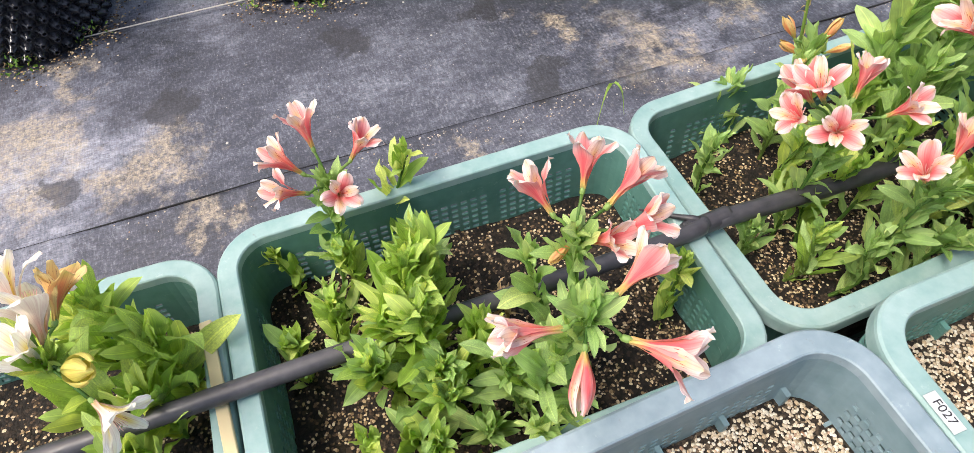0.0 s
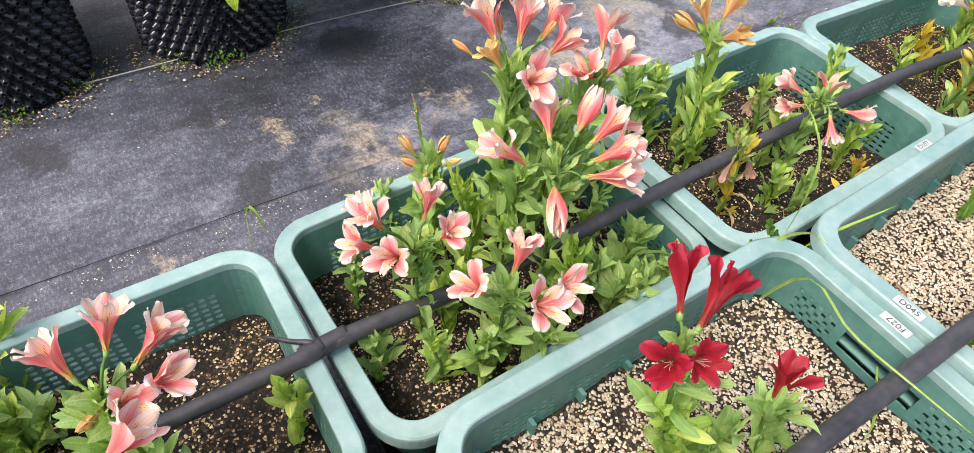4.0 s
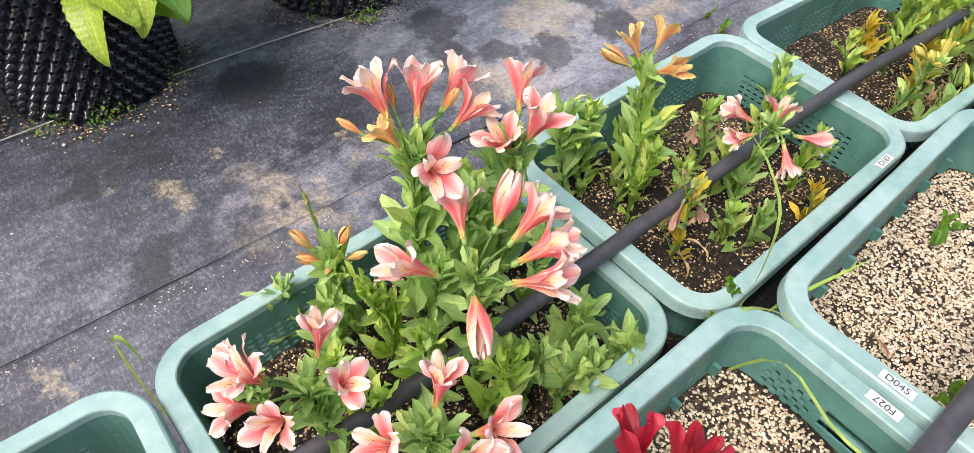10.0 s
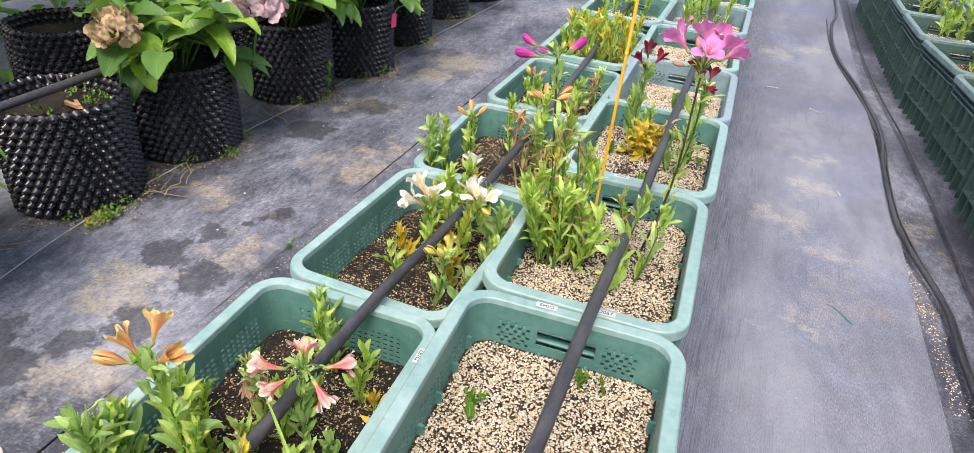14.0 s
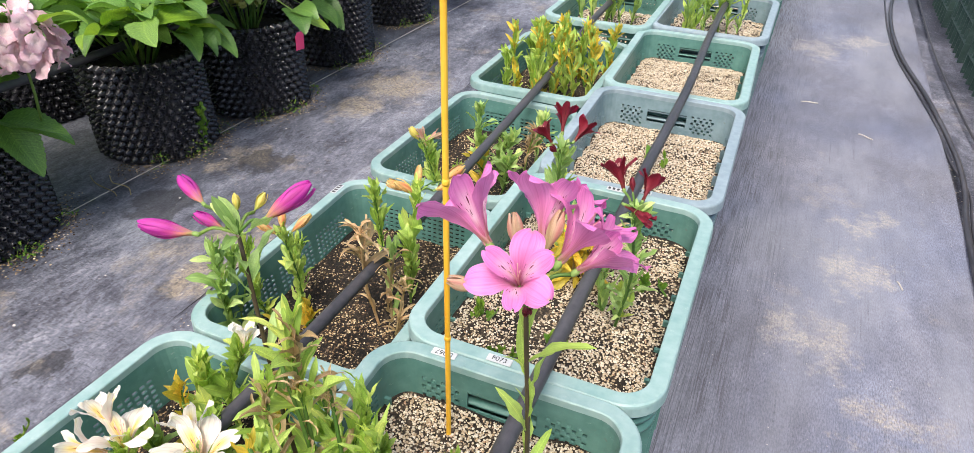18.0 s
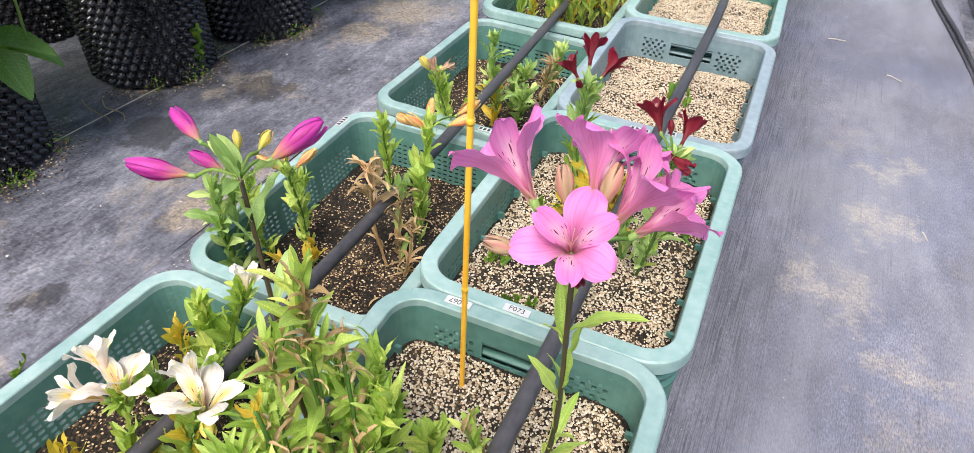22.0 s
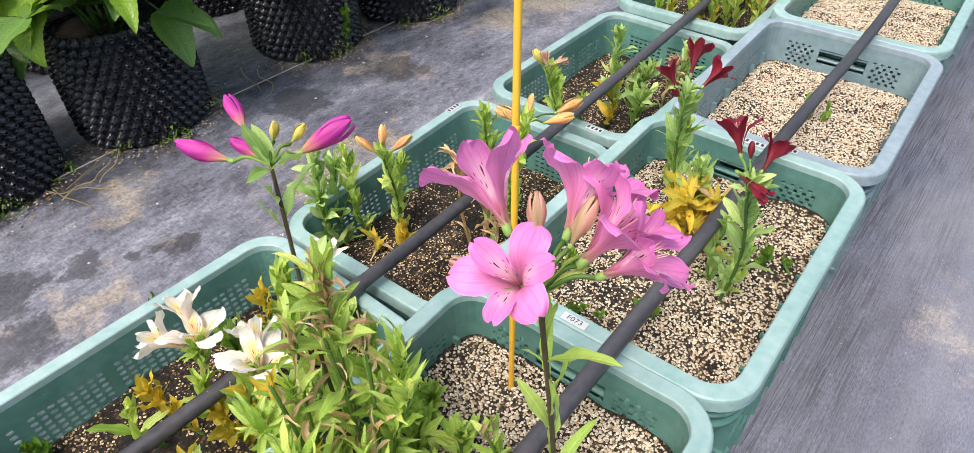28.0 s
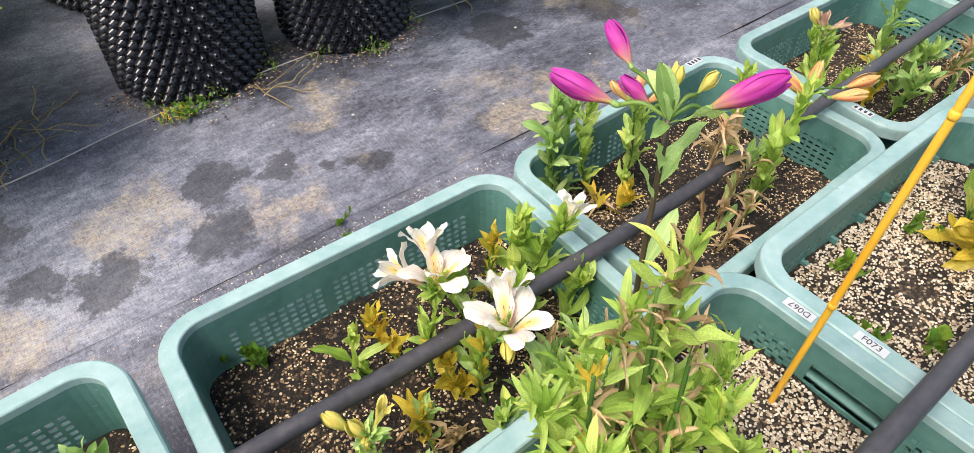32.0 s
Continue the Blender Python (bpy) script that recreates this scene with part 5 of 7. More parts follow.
shoots("leafy alstroemeria stems with a closed green tip", [(-0.50, 0.05, -0.53, 0.075, 0.335, 18, 0.04, "light"), (-0.44, 0.03, -0.40, 0.045, 0.35, 34, 0.05), (-0.36, 0.02, -0.32, 0.03, 0.36, 34, 0.055), (-0.32, 0.0, -0.30, -0.03, 0.30, 26, 0.055), (-0.29, 0.02, -0.25, 0.035, 0.29, 26, 0.052), (-0.25, 0.0, -0.22, 0.01, 0.25, 18, 0.048)], 4, (-0.36, 0.02, ZL), ["green", "light"])
shoots("bushy pale green alstroemeria shoots in the middle of the crate", [(-0.35, 0.01, -0.35, 0.03, 0.385, 34, 0.06, "light"), (-0.37, 0.03, -0.375, 0.05, 0.36, 26, 0.058, "light"), (-0.31, 0.02, -0.30, 0.02, 0.36, 26, 0.058, "light"), (-0.40, -0.04, -0.395, -0.05, 0.28, 20, 0.045, "light"), (-0.33, 0.0, -0.325, -0.005, 0.34, 30, 0.052, "light"), (-0.29, 0.03, -0.27, 0.03, 0.31, 26, 0.05), (-0.26, 0.10, -0.25, 0.10, 0.30, 22, 0.05), (-0.37, -0.10, -0.38, -0.10, 0.26, 18, 0.042), (-0.46, -0.02, -0.455, -0.03, 0.28, 18, 0.042, "light"), (-0.30, 0.09, -0.30, 0.08, 0.32, 20, 0.048, "light")], 105, (-0.33, 0.0, ZL), ["green", "light"])
shoots("bushy bright alstroemeria shoots among flower stems", [(-0.43, 0.62, -0.42, 0.60, 0.37, 26, 0.05, "light"), (-0.40, 0.55, -0.39, 0.54, 0.32, 22, 0.046), (-0.45, 0.74, -0.46, 0.76, 0.40, 26, 0.052, "light"), (-0.35, 0.62, -0.34, 0.62, 0.36, 22, 0.05), (-0.30, 0.68, -0.28, 0.69, 0.34, 22, 0.05, "light"), (-0.30, 0.50, -0.29, 0.49, 0.28, 18, 0.042)], 106, (-0.38, 0.62, ZL), ["green", "light"])
shoots("lush green alstroemeria leaves beside the drip pipe", [(-0.42, 1.84, -0.43, 1.83, 0.27, 16, 0.045), (-0.36, 1.88, -0.36, 1.88, 0.29, 18, 0.048, "light"), (-0.25, 1.76, -0.235, 1.75, 0.27, 16, 0.045), (-0.33, 1.93, -0.32, 1.95, 0.28, 16, 0.048, "light"), (-0.29, 1.70, -0.30, 1.69, 0.26, 14, 0.042, ["green", "yellow"])], 107, (-0.34, 1.84, 0.18), ["green", "light"])
shoots("low leafy shoots in dark soil", [(-0.50, -0.10, -0.51, -0.11, 0.25, 13, 0.035, "light"), (-0.45, -0.06, -0.45, -0.06, 0.24, 12, 0.04), (-0.25, -0.06, -0.25, -0.06, 0.25, 14, 0.042, "light"), (-0.22, 0.06, -0.215, 0.06, 0.24, 16, 0.042), (-0.44, 0.07, -0.44, 0.08, 0.24, 12, 0.04), (-0.54, -0.13, -0.545, -0.135, 0.24, 8, 0.03, "light")], 5, (-0.36, 0.0, ZL))
alstroemeria((-0.275, 0.16, ZL), (-0.291, 0.174, 0.435), [(-0.345, 0.145, 0.485, "funnel"), (-0.345, 0.21, 0.50, "funnel"), (-0.312, 0.250, 0.49, "funnel"), (-0.262, 0.245, 0.478, "open", 1.05), (-0.255, 0.205, 0.47, "funnel"), (-0.285, 0.15, 0.42, "bud", 0.5, "orange")],
             "salmon", "tall salmon alstroemeria with upright funnel flowers", 6, 0.056, 20, 0.052, "green", ((-0.30, 0.14, -0.33, 0.145, 0.36, 14, 0.055),))
alstroemeria((-0.235, 0.14, ZL), (-0.200, 0.140, 0.470), [(-0.205, 0.068, 0.478, "funnel", 1.1), (-0.134, 0.202, 0.476, "funnel", 1.15), (-0.150, 0.118, 0.425, "bud", 0.95), (-0.222, 0.213, 0.500, "funnel", 1.05)],
             "salmon", "salmon alstroemeria with yellowish drooping and level funnels", 7, 0.056, 26, 0.055, "green", ((-0.21, 0.10, -0.18, 0.10, 0.31, 14, 0.05), (-0.25, 0.12, -0.26, 0.09, 0.33, 14, 0.05)))
shoots("small bright seedling by the crate wall", [(-0.29, 0.30, -0.30, 0.318, 0.295, 15, 0.042)], 8, (-0.29, 0.30, ZL), "light")
shoots("withered pale flower stalks", [(-0.33, 0.09, -0.34, 0.11, 0.27, 12, 0.03), (-0.34, 0.10, -0.37, 0.13, 0.25, 9, 0.028)], 9, (-0.33, 0.09, ZL), "dry", "withered_stalks", MAT_STEM_DRY)

alstroemeria((-0.36, 0.52, ZL), (-0.335, 0.495, 0.405), [(-0.375, 0.444, 0.470, "funnel"), (-0.347, 0.442, 0.492, "open", 1.05), (-0.362, 0.532, 0.470, "funnel"), (-0.284, 0.519, 0.486, "open"), (-0.342, 0.420, 0.455, "open"), (-0.298, 0.444, 0.462, "open", 1.05)],
             "salmon", "salmon pink alstroemeria with wide open white-edged flowers", 10, 0.052, 26, 0.05, "green", ((-0.34, 0.55, -0.33, 0.56, 0.32, 16, 0.045, "light"),))
alstroemeria((-0.27, 0.58, ZL), (-0.247, 0.56, 0.375), [(-0.275, 0.60, 0.44, "funnel"), (-0.247, 0.506, 0.442, "open"), (-0.190, 0.612, 0.445, "open", 1.1), (-0.178, 0.568, 0.45, "open", 1.1)],
             "salmon", "salmon alstroemeria with spreading open flowers near the rim", 11, 0.055, 28, 0.052, "green", ((-0.23, 0.60, -0.22, 0.615, 0.29, 16, 0.05), (-0.26, 0.54, -0.25, 0.53, 0.28, 14, 0.05)))
alstroemeria((-0.325, 0.68, ZL), (-0.315, 0.662, 0.465), [(-0.348, 0.590, 0.516, "funnel", 1.1), (-0.384, 0.690, 0.512, "open"), (-0.346, 0.732, 0.535, "bud", 1.0), (-0.313, 0.749, 0.527, "funnel", 1.1), (-0.277, 0.745, 0.512, "funnel", 1.15), (-0.243, 0.711, 0.506, "funnel", 1.15), (-0.262, 0.632, 0.435, "bud", 1.1)],
             "salmon", "tall salmon alstroemeria with long funnels on thin stalks", 12, 0.058, 20, 0.055, "green")
alstroemeria((-0.44, 0.68, ZL), (-0.458, 0.692, 0.49), [(-0.514, 0.679, 0.574, "funnel", 1.15), (-0.484, 0.727, 0.578, "funnel", 1.15), (-0.482, 0.780, 0.560, "funnel", 1.1), (-0.49, 0.672, 0.528, "open", 0.85, "orange"), (-0.452, 0.785, 0.533, "open", 1.1), (-0.374, 0.669, 0.554, "open", 1.15), (-0.525, 0.65, 0.515, "bud", 0.55, "orange"), (-0.51, 0.70, 0.545, "bud", 0.5, "orange"), (-0.46, 0.75, 0.55, "bud", 0.5, "orange")],
             "salmon", "tallest salmon alstroemeria crowned with many white-edged funnels", 13, 0.056, 30, 0.06, "green", ((-0.46, 0.70, -0.47, 0.72, 0.44, 24, 0.06), (-0.42, 0.72, -0.42, 0.74, 0.42, 22, 0.058), (-0.40, 0.66, -0.39, 0.67, 0.38, 18, 0.055), (-0.47, 0.62, -0.50, 0.61, 0.34, 18, 0.05)))
alstroemeria((-0.42, 0.79, ZL), (-0.42, 0.80, 0.462), [(-0.474, 0.850, 0.534, "funnel", 1.1), (-0.410, 0.832, 0.530, "funnel", 1.15), (-0.43, 0.775, 0.510, "open", 1.1)],
             "salmon", "salmon alstroemeria with three funnels above dense leaves", 14, 0.056, 26, 0.058, "green", ((-0.46, 0.80, -0.49, 0.83, 0.38, 20, 0.058), (-0.38, 0.80, -0.37, 0.82, 0.36, 18, 0.055)))
alstroemeria((-0.49, 0.59, ZL), (-0.497, 0.60, 0.345), [(-0.53, 0.575, 0.385, "bud", 0.7), (-0.49, 0.625, 0.395, "bud", 0.75), (-0.465, 0.63, 0.375, "bud", 0.7), (-0.515, 0.57, 0.36, "bud", 0.65), (-0.485, 0.585, 0.345, "bud", 0.65)],
             "orange", "alstroemeria with closed orange buds and withered tops", 15, 0.05, 22, 0.05, "green", ((-0.50, 0.60, -0.535, 0.60, 0.43, 8, 0.022, "dry"), (-0.53, 0.57, -0.55, 0.55, 0.27, 12, 0.045)))
shoots("leafy alstroemeria bush filling the crate corner", [(-0.28, 0.80, -0.30, 0.82, 0.275, 26, 0.055), (-0.26, 0.77, -0.24, 0.79, 0.26, 22, 0.055), (-0.25, 0.83, -0.23, 0.85, 0.25, 18, 0.05), (-0.30, 0.74, -0.29, 0.75, 0.27, 18, 0.055)], 16, (-0.27, 0.79, ZL))
shoots("small leafy seedling in dark soil", [(-0.335, 0.43, -0.33, 0.43, 0.265, 16, 0.038)], 17, (-0.335, 0.43, ZL))
shoots("small leafy seedling beside the mesh wall", [(-0.455, 0.46, -0.455, 0.462, 0.27, 16, 0.038)], 18, (-0.455, 0.46, ZL))

alstroemeria((-0.45, 1.05, ZL), (-0.455, 1.048, 0.445), [(-0.488, 1.042, 0.495, "trumpet"), (-0.470, 1.095, 0.496, "funnel"), (-0.404, 1.056, 0.482, "trumpet"), (-0.50, 1.012, 0.468, "bud", 0.9)],
             "orange", "orange alstroemeria opening above a leafy stem", 20, 0.052, 24, 0.048, ["green", "light"], ((-0.48, 0.99, -0.53, 0.98, 0.35, 20, 0.055, "green"), (-0.41, 1.05, -0.41, 1.06, 0.32, 16, 0.045, "light"), (-0.47, 1.07, -0.48, 1.09, 0.30, 14, 0.045)))
alstroemeria((-0.315, 1.175, ZL), (-0.325, 1.19, 0.37), [(-0.378, 1.145, 0.392, "funnel"), (-0.339, 1.222, 0.398, "open"), (-0.350, 1.130, 0.362, "funnel", 0.9), (-0.267, 1.165, 0.338, "droop"), (-0.264, 1.240, 0.362, "funnel")],
             "salmon", "salmon alstroemeria with striped nodding funnels", 21, 0.05, 22, 0.042, "green", ((-0.29, 1.16, -0.27, 1.17, 0.25, 14, 0.042),))
alstroemeria((-0.335, 1.06, ZL), (-0.335, 1.055, 0.325), [(-0.33, 1.02, 0.275, "droop", 0.9), (-0.31, 1.06, 0.28, "droop", 0.9), (-0.35, 1.05, 0.275, "droop", 0.8)], "wilted", "wilting pink alstroemeria hanging over withered leaves", 22, 0.05, 14, 0.04, ["dry", "yellow", "green"], bracts=3)
alstroemeria((-0.43, 1.18, ZL), (-0.43, 1.19, 0.33), [(-0.43, 1.18, 0.275, "droop", 0.8), (-0.42, 1.21, 0.28, "droop", 0.7)], "wilted", "faded alstroemeria with brown papery flowers", 23, 0.05, 18, 0.04, ["light", "green", "dry"], ((-0.38, 1.20, -0.38, 1.21, 0.28, 14, 0.04, "light"), (-0.40, 1.13, -0.40, 1.12, 0.26, 12, 0.04, "light")), bracts=2)
shoots("leafy green stems among withered leaves", [(-0.49, 1.02, -0.51, 1.02, 0.34, 24, 0.048), (-0.44, 1.11, -0.45, 1.12, 0.32, 22, 0.046, "light"), (-0.38, 1.08, -0.37, 1.09, 0.28, 18, 0.042, ["green", "dry"]), (-0.50, 1.12, -0.52, 1.14, 0.30, 18, 0.045), (-0.31, 1.12, -0.30, 1.11, 0.27, 16, 0.04), (-0.36, 1.24, -0.35, 1.25, 0.27, 16, 0.04, "light")], 108, (-0.44, 1.08, ZL), ["green", "light"])
shoots("leafy shoot against the far crate wall", [(-0.42, 1.37, -0.43, 1.385, 0.325, 16, 0.042), (-0.40, 1.36, -0.39, 1.355, 0.29, 10, 0.04)], 24, (-0.42, 1.37, ZL))
shoots("low leafy shoots near the crate's end wall", [(-0.40, 1.345, -0.41, 1.35, 0.30, 15, 0.05), (-0.30, 1.31, -0.30, 1.33, 0.29, 14, 0.042), (-0.26, 1.27, -0.26, 1.275, 0.25, 9, 0.035, "yellow")], 25, (-0.34, 1.32, ZL), "light")

alstroemeria((-0.385, 1.755, 0.18), (-0.395, 1.78, 0.325), [(-0.452, 1.738, 0.352, "open", 1.2), (-0.447, 1.795, 0.384, "open", 1.15), (-0.405, 1.792, 0.376, "wide", 1.25)], "white", "white alstroemeria with yellow throats on a short stem", 30, 0.058, 18, 0.042, "light", ((-0.40, 1.74, -0.44, 1.71, 0.27, 12, 0.04, "yellow"), (-0.43, 1.70, -0.45, 1.68, 0.24, 8, 0.045)), bracts=8)
alstroemeria((-0.31, 1.79, 0.18), (-0.288, 1.80, 0.345), [(-0.285, 1.805, 0.392, "wide", 1.25), (-0.330, 1.828, 0.388, "open", 1.15), (-0.26, 1.78, 0.34, "bud", 0.6, "yellow")], "white", "white alstroemeria above yellowing leaves", 31, 0.06, 22, 0.042, ["light", "green", "yellow"], ((-0.29, 1.82, -0.25, 1.84, 0.29, 18, 0.045, "green"), (-0.33, 1.78, -0.35, 1.75, 0.27, 14, 0.04, "yellow"), (-0.28, 1.86, -0.26, 1.89, 0.27, 14, 0.05, "green")))
alstroemeria((-0.385, 1.94, 0.18), (-0.38, 1.97, 0.325), [(-0.385, 1.995, 0.365, "open", 1.05)], "white", "single blush white alstroemeria by the crate's end", 32, 0.058, 20, 0.048, "light", ((-0.41, 1.92, -0.42, 1.93, 0.32, 18, 0.05, "light"), (-0.44, 1.90, -0.45, 1.91, 0.29, 10, 0.04, "yellow")))
alstroemeria((-0.31, 1.61, 0.18), (-0.285, 1.618, 0.315), [(-0.32, 1.592, 0.343, "bud", 0.8), (-0.30, 1.609, 0.338, "bud", 0.7), (-0.290, 1.645, 0.350, "trumpet", 0.9), (-0.275, 1.612, 0.325, "bud", 0.6)], "yellow", "alstroemeria with pale yellow buds over the drip pipe", 33, 0.045, 16, 0.04, "green", ((-0.27, 1.63, -0.24, 1.65, 0.25, 10, 0.04, "green"),))
shoots("withered brown stems and leaves", [(-0.27, 1.87, -0.24, 1.90, 0.25, 14, 0.045), (-0.30, 1.85, -0.30, 1.89, 0.23, 10, 0.04), (-0.29, 1.72, -0.27, 1.72, 0.22, 8, 0.04)], 34, (-0.28, 1.85, 0.18), "dry", "withered_stalks", MAT_STEM_DRY)
shoots("tiny clover seedlings on dark soil", [(-0.545, 1.565, -0.545, 1.567, 0.2, 7, 0.02), (-0.53, 1.59, -0.53, 1.592, 0.195, 5, 0.018), (-0.555, 1.545, -0.555, 1.545, 0.195, 4, 0.016), (-0.47, 1.93, -0.47, 1.93, 0.195, 4, 0.016)], 35, (-0.54, 1.57, 0.18), "weed", "clover_seedlings")

alstroemeria((-0.49, 2.215, 0.15), (-0.475, 2.19, 0.365), [(-0.508, 2.172, 0.397, "bud", 0.7), (-0.49, 2.212, 0.405, "bud", 0.7), (-0.450, 2.236, 0.388, "bud", 0.8)], "orange", "alstroemeria with small orange buds on leafy stems", 40, 0.06, 26, 0.036, "light", ((-0.53, 2.19, -0.545, 2.17, 0.35, 24, 0.036, "light"), (-0.50, 2.25, -0.51, 2.26, 0.30, 14, 0.035)))
shoots("dense leafy shoot beside the green crate wall", [(-0.545, 2.12, -0.56, 2.115, 0.355, 26, 0.045), (-0.55, 2.14, -0.57, 2.16, 0.32, 18, 0.045)], 41, (-0.545, 2.13, 0.15))
alstroemeria((-0.325, 2.34, 0.15), (-0.325, 2.387, 0.385), [(-0.36, 2.372, 0.405, "bud", 0.8), (-0.34, 2.422, 0.418, "bud", 0.8), (-0.278, 2.485, 0.402, "bud", 0.9), (-0.272, 2.45, 0.388, "bud", 0.85), (-0.38, 2.38, 0.40, "bud", 0.7)], "orange", "leaning alstroemeria with peach buds and many narrow leaves", 42, 0.062, 34, 0.045, "light", crown=0.2)
shoots("withered alstroemeria with hanging papery petals", [(-0.345, 2.265, -0.353, 2.242, 0.375, 12, 0.06, "dry"), (-0.33, 2.28, -0.32, 2.29, 0.31, 10, 0.055, ["dry", "dry", "green"]), (-0.31, 2.25, -0.29, 2.27, 0.26, 12, 0.04, "dry")], 43, (-0.34, 2.265, 0.15), "dry", "withered_stalks", MAT_STEM_DRY)
shoots("narrow leafy shoot by the end wall", [(-0.43, 2.43, -0.437, 2.41, 0.355, 26, 0.036)], 44, (-0.43, 2.43, 0.15), "light")
shoots("yellow fading leaves on the soil", [(-0.47, 2.20, -0.45, 2.2, 0.18, 8, 0.045, "yellow"), (-0.49, 2.17, -0.48, 2.15, 0.175, 6, 0.04, ["dry", "yellow"])], 45, (-0.47, 2.2, 0.15), "yellow", "fading_leaves")

alstroemeria((-0.44, 2.66, 0.172), (-0.428, 2.60, 0.355), [(-0.44, 2.60, 0.395, "droop", 0.9), (-0.41, 2.635, 0.375, "droop", 0.9), (-0.459, 2.6, 0.395, "bud", 0.7, "yellow")], "wilted", "fading alstroemeria with pale buds and green leaves", 46, 0.05, 28, 0.04, "light", ((-0.46, 2.68, -0.49, 2.70, 0.30, 20, 0.04, "light"), (-0.40, 2.66, -0.37, 2.66, 0.27, 18, 0.045)))
shoots("leafy alstroemeria beside the drip pipe", [(-0.42, 2.88, -0.437, 2.903, 0.315, 22, 0.045), (-0.36, 2.86, -0.33, 2.86, 0.27, 22, 0.05), (-0.33, 2.80, -0.31, 2.79, 0.25, 18, 0.05), (-0.38, 2.78, -0.39, 2.77, 0.25, 16, 0.045, ["yellow", "green"]), (-0.31, 2.90, -0.29, 2.91, 0.28, 16, 0.045, "dry"), (-0.29, 2.94, -0.28, 2.95, 0.3, 14, 0.045)], 47, (-0.38, 2.86, 0.172))
for k, (px, py) in enumerate([(-0.47, 3.25), (-0.38, 3.22), (-0.45, 3.38), (-0.33, 3.33), (-0.40, 3.50), (-0.30, 3.48), (-0.48, 3.52)]):
    shoots("yellow-green alstroemeria bush with tall stems", [(px, py, px - 0.02, py, 0.42 - 0.012 * k, 26, 0.045, ["light", "light", "yellow"]), (px + 0.03, py + 0.03, px + 0.04, py + 0.05, 0.36, 22, 0.045, ["light", "yellow"]), (px - 0.03, py + 0.02, px - 0.05, py + 0.03, 0.33, 18, 0.045, "light")], 50 + k, (px, py, 0.17))

# ---------------------------------------------------------------- the plants of the right row
alstroemeria((-0.02, 0.64, 0.25), (-0.058, 0.60, 0.51), [(-0.112, 0.630, 0.572, "trumpet", 1.15), (-0.078, 0.668, 0.556, "trumpet", 1.2), (-0.042, 0.556, 0.552, "open", 0.85), (-0.028, 0.592, 0.545, "open", 0.8)],
             "red", "bright red alstroemeria with upright funnels above leafy stems", 60, 0.054, 22, 0.05, "green", ((-0.03, 0.62, -0.05, 0.61, 0.40, 22, 0.05, "light"), (-0.01, 0.66, -0.01, 0.67, 0.37, 20, 0.052), (-0.02, 0.61, 0.0, 0.59, 0.35, 18, 0.055)))
alstroemeria((0.02, 0.73, 0.25), (-0.005, 0.722, 0.372), [(-0.018, 0.745, 0.432, "funnel", 1.05)], "red", "single red alstroemeria funnel on a short leafy stem", 61, 0.056, 12, 0.055, "green", ((0.03, 0.71, 0.05, 0.70, 0.31, 8, 0.05, "light"),))
alstroemeria((0.06, 1.92, ZR), (0.10, 1.818, 0.725), [(0.030, 1.842, 0.790, "full", 1.15), (0.106, 1.774, 0.785, "wide", 0.9), (0.095, 1.884, 0.790, "full", 1.12), (0.138, 1.868, 0.786, "full", 1.15), (0.160, 1.855, 0.772, "full", 0.95), (0.079, 1.842, 0.772, "bud", 0.55, "wilted"), (0.108, 1.858, 0.772, "bud", 0.6, "wilted"), (0.113, 1.785, 0.74, "bud", 0.35, "crimson"), (0.05, 1.80, 0.735, "bud", 0.5, "wilted")],
             "pink", "orchid pink alstroemeria with large open flowers on a tall stem", 62, 0.054, 9, 0.05, "narrow", first=0.3, stem_mat=MAT_STEM_DARK, bracts=4, rise=(40, 78))
alstroemeria((-0.105, 1.80, ZR), (-0.165, 1.822, 0.695), [(-0.237, 1.789, 0.703, "bud", 1.0), (-0.243, 1.842, 0.718, "bud", 0.8), (-0.130, 1.877, 0.724, "bud", 1.08), (-0.202, 1.817, 0.708, "bud", 0.6), (-0.186, 1.848, 0.714, "bud", 0.36, "yellow"), (-0.162, 1.858, 0.716, "bud", 0.4, "yellow"), (-0.176, 1.84, 0.72, "bud", 0.3, "yellow")],
             "purple", "tall alstroemeria with closed magenta buds", 63, 0.048, 3, 0.05, "green", first=0.3, stem_mat=MAT_STEM_DARK, bracts=9, rise=(30, 75))
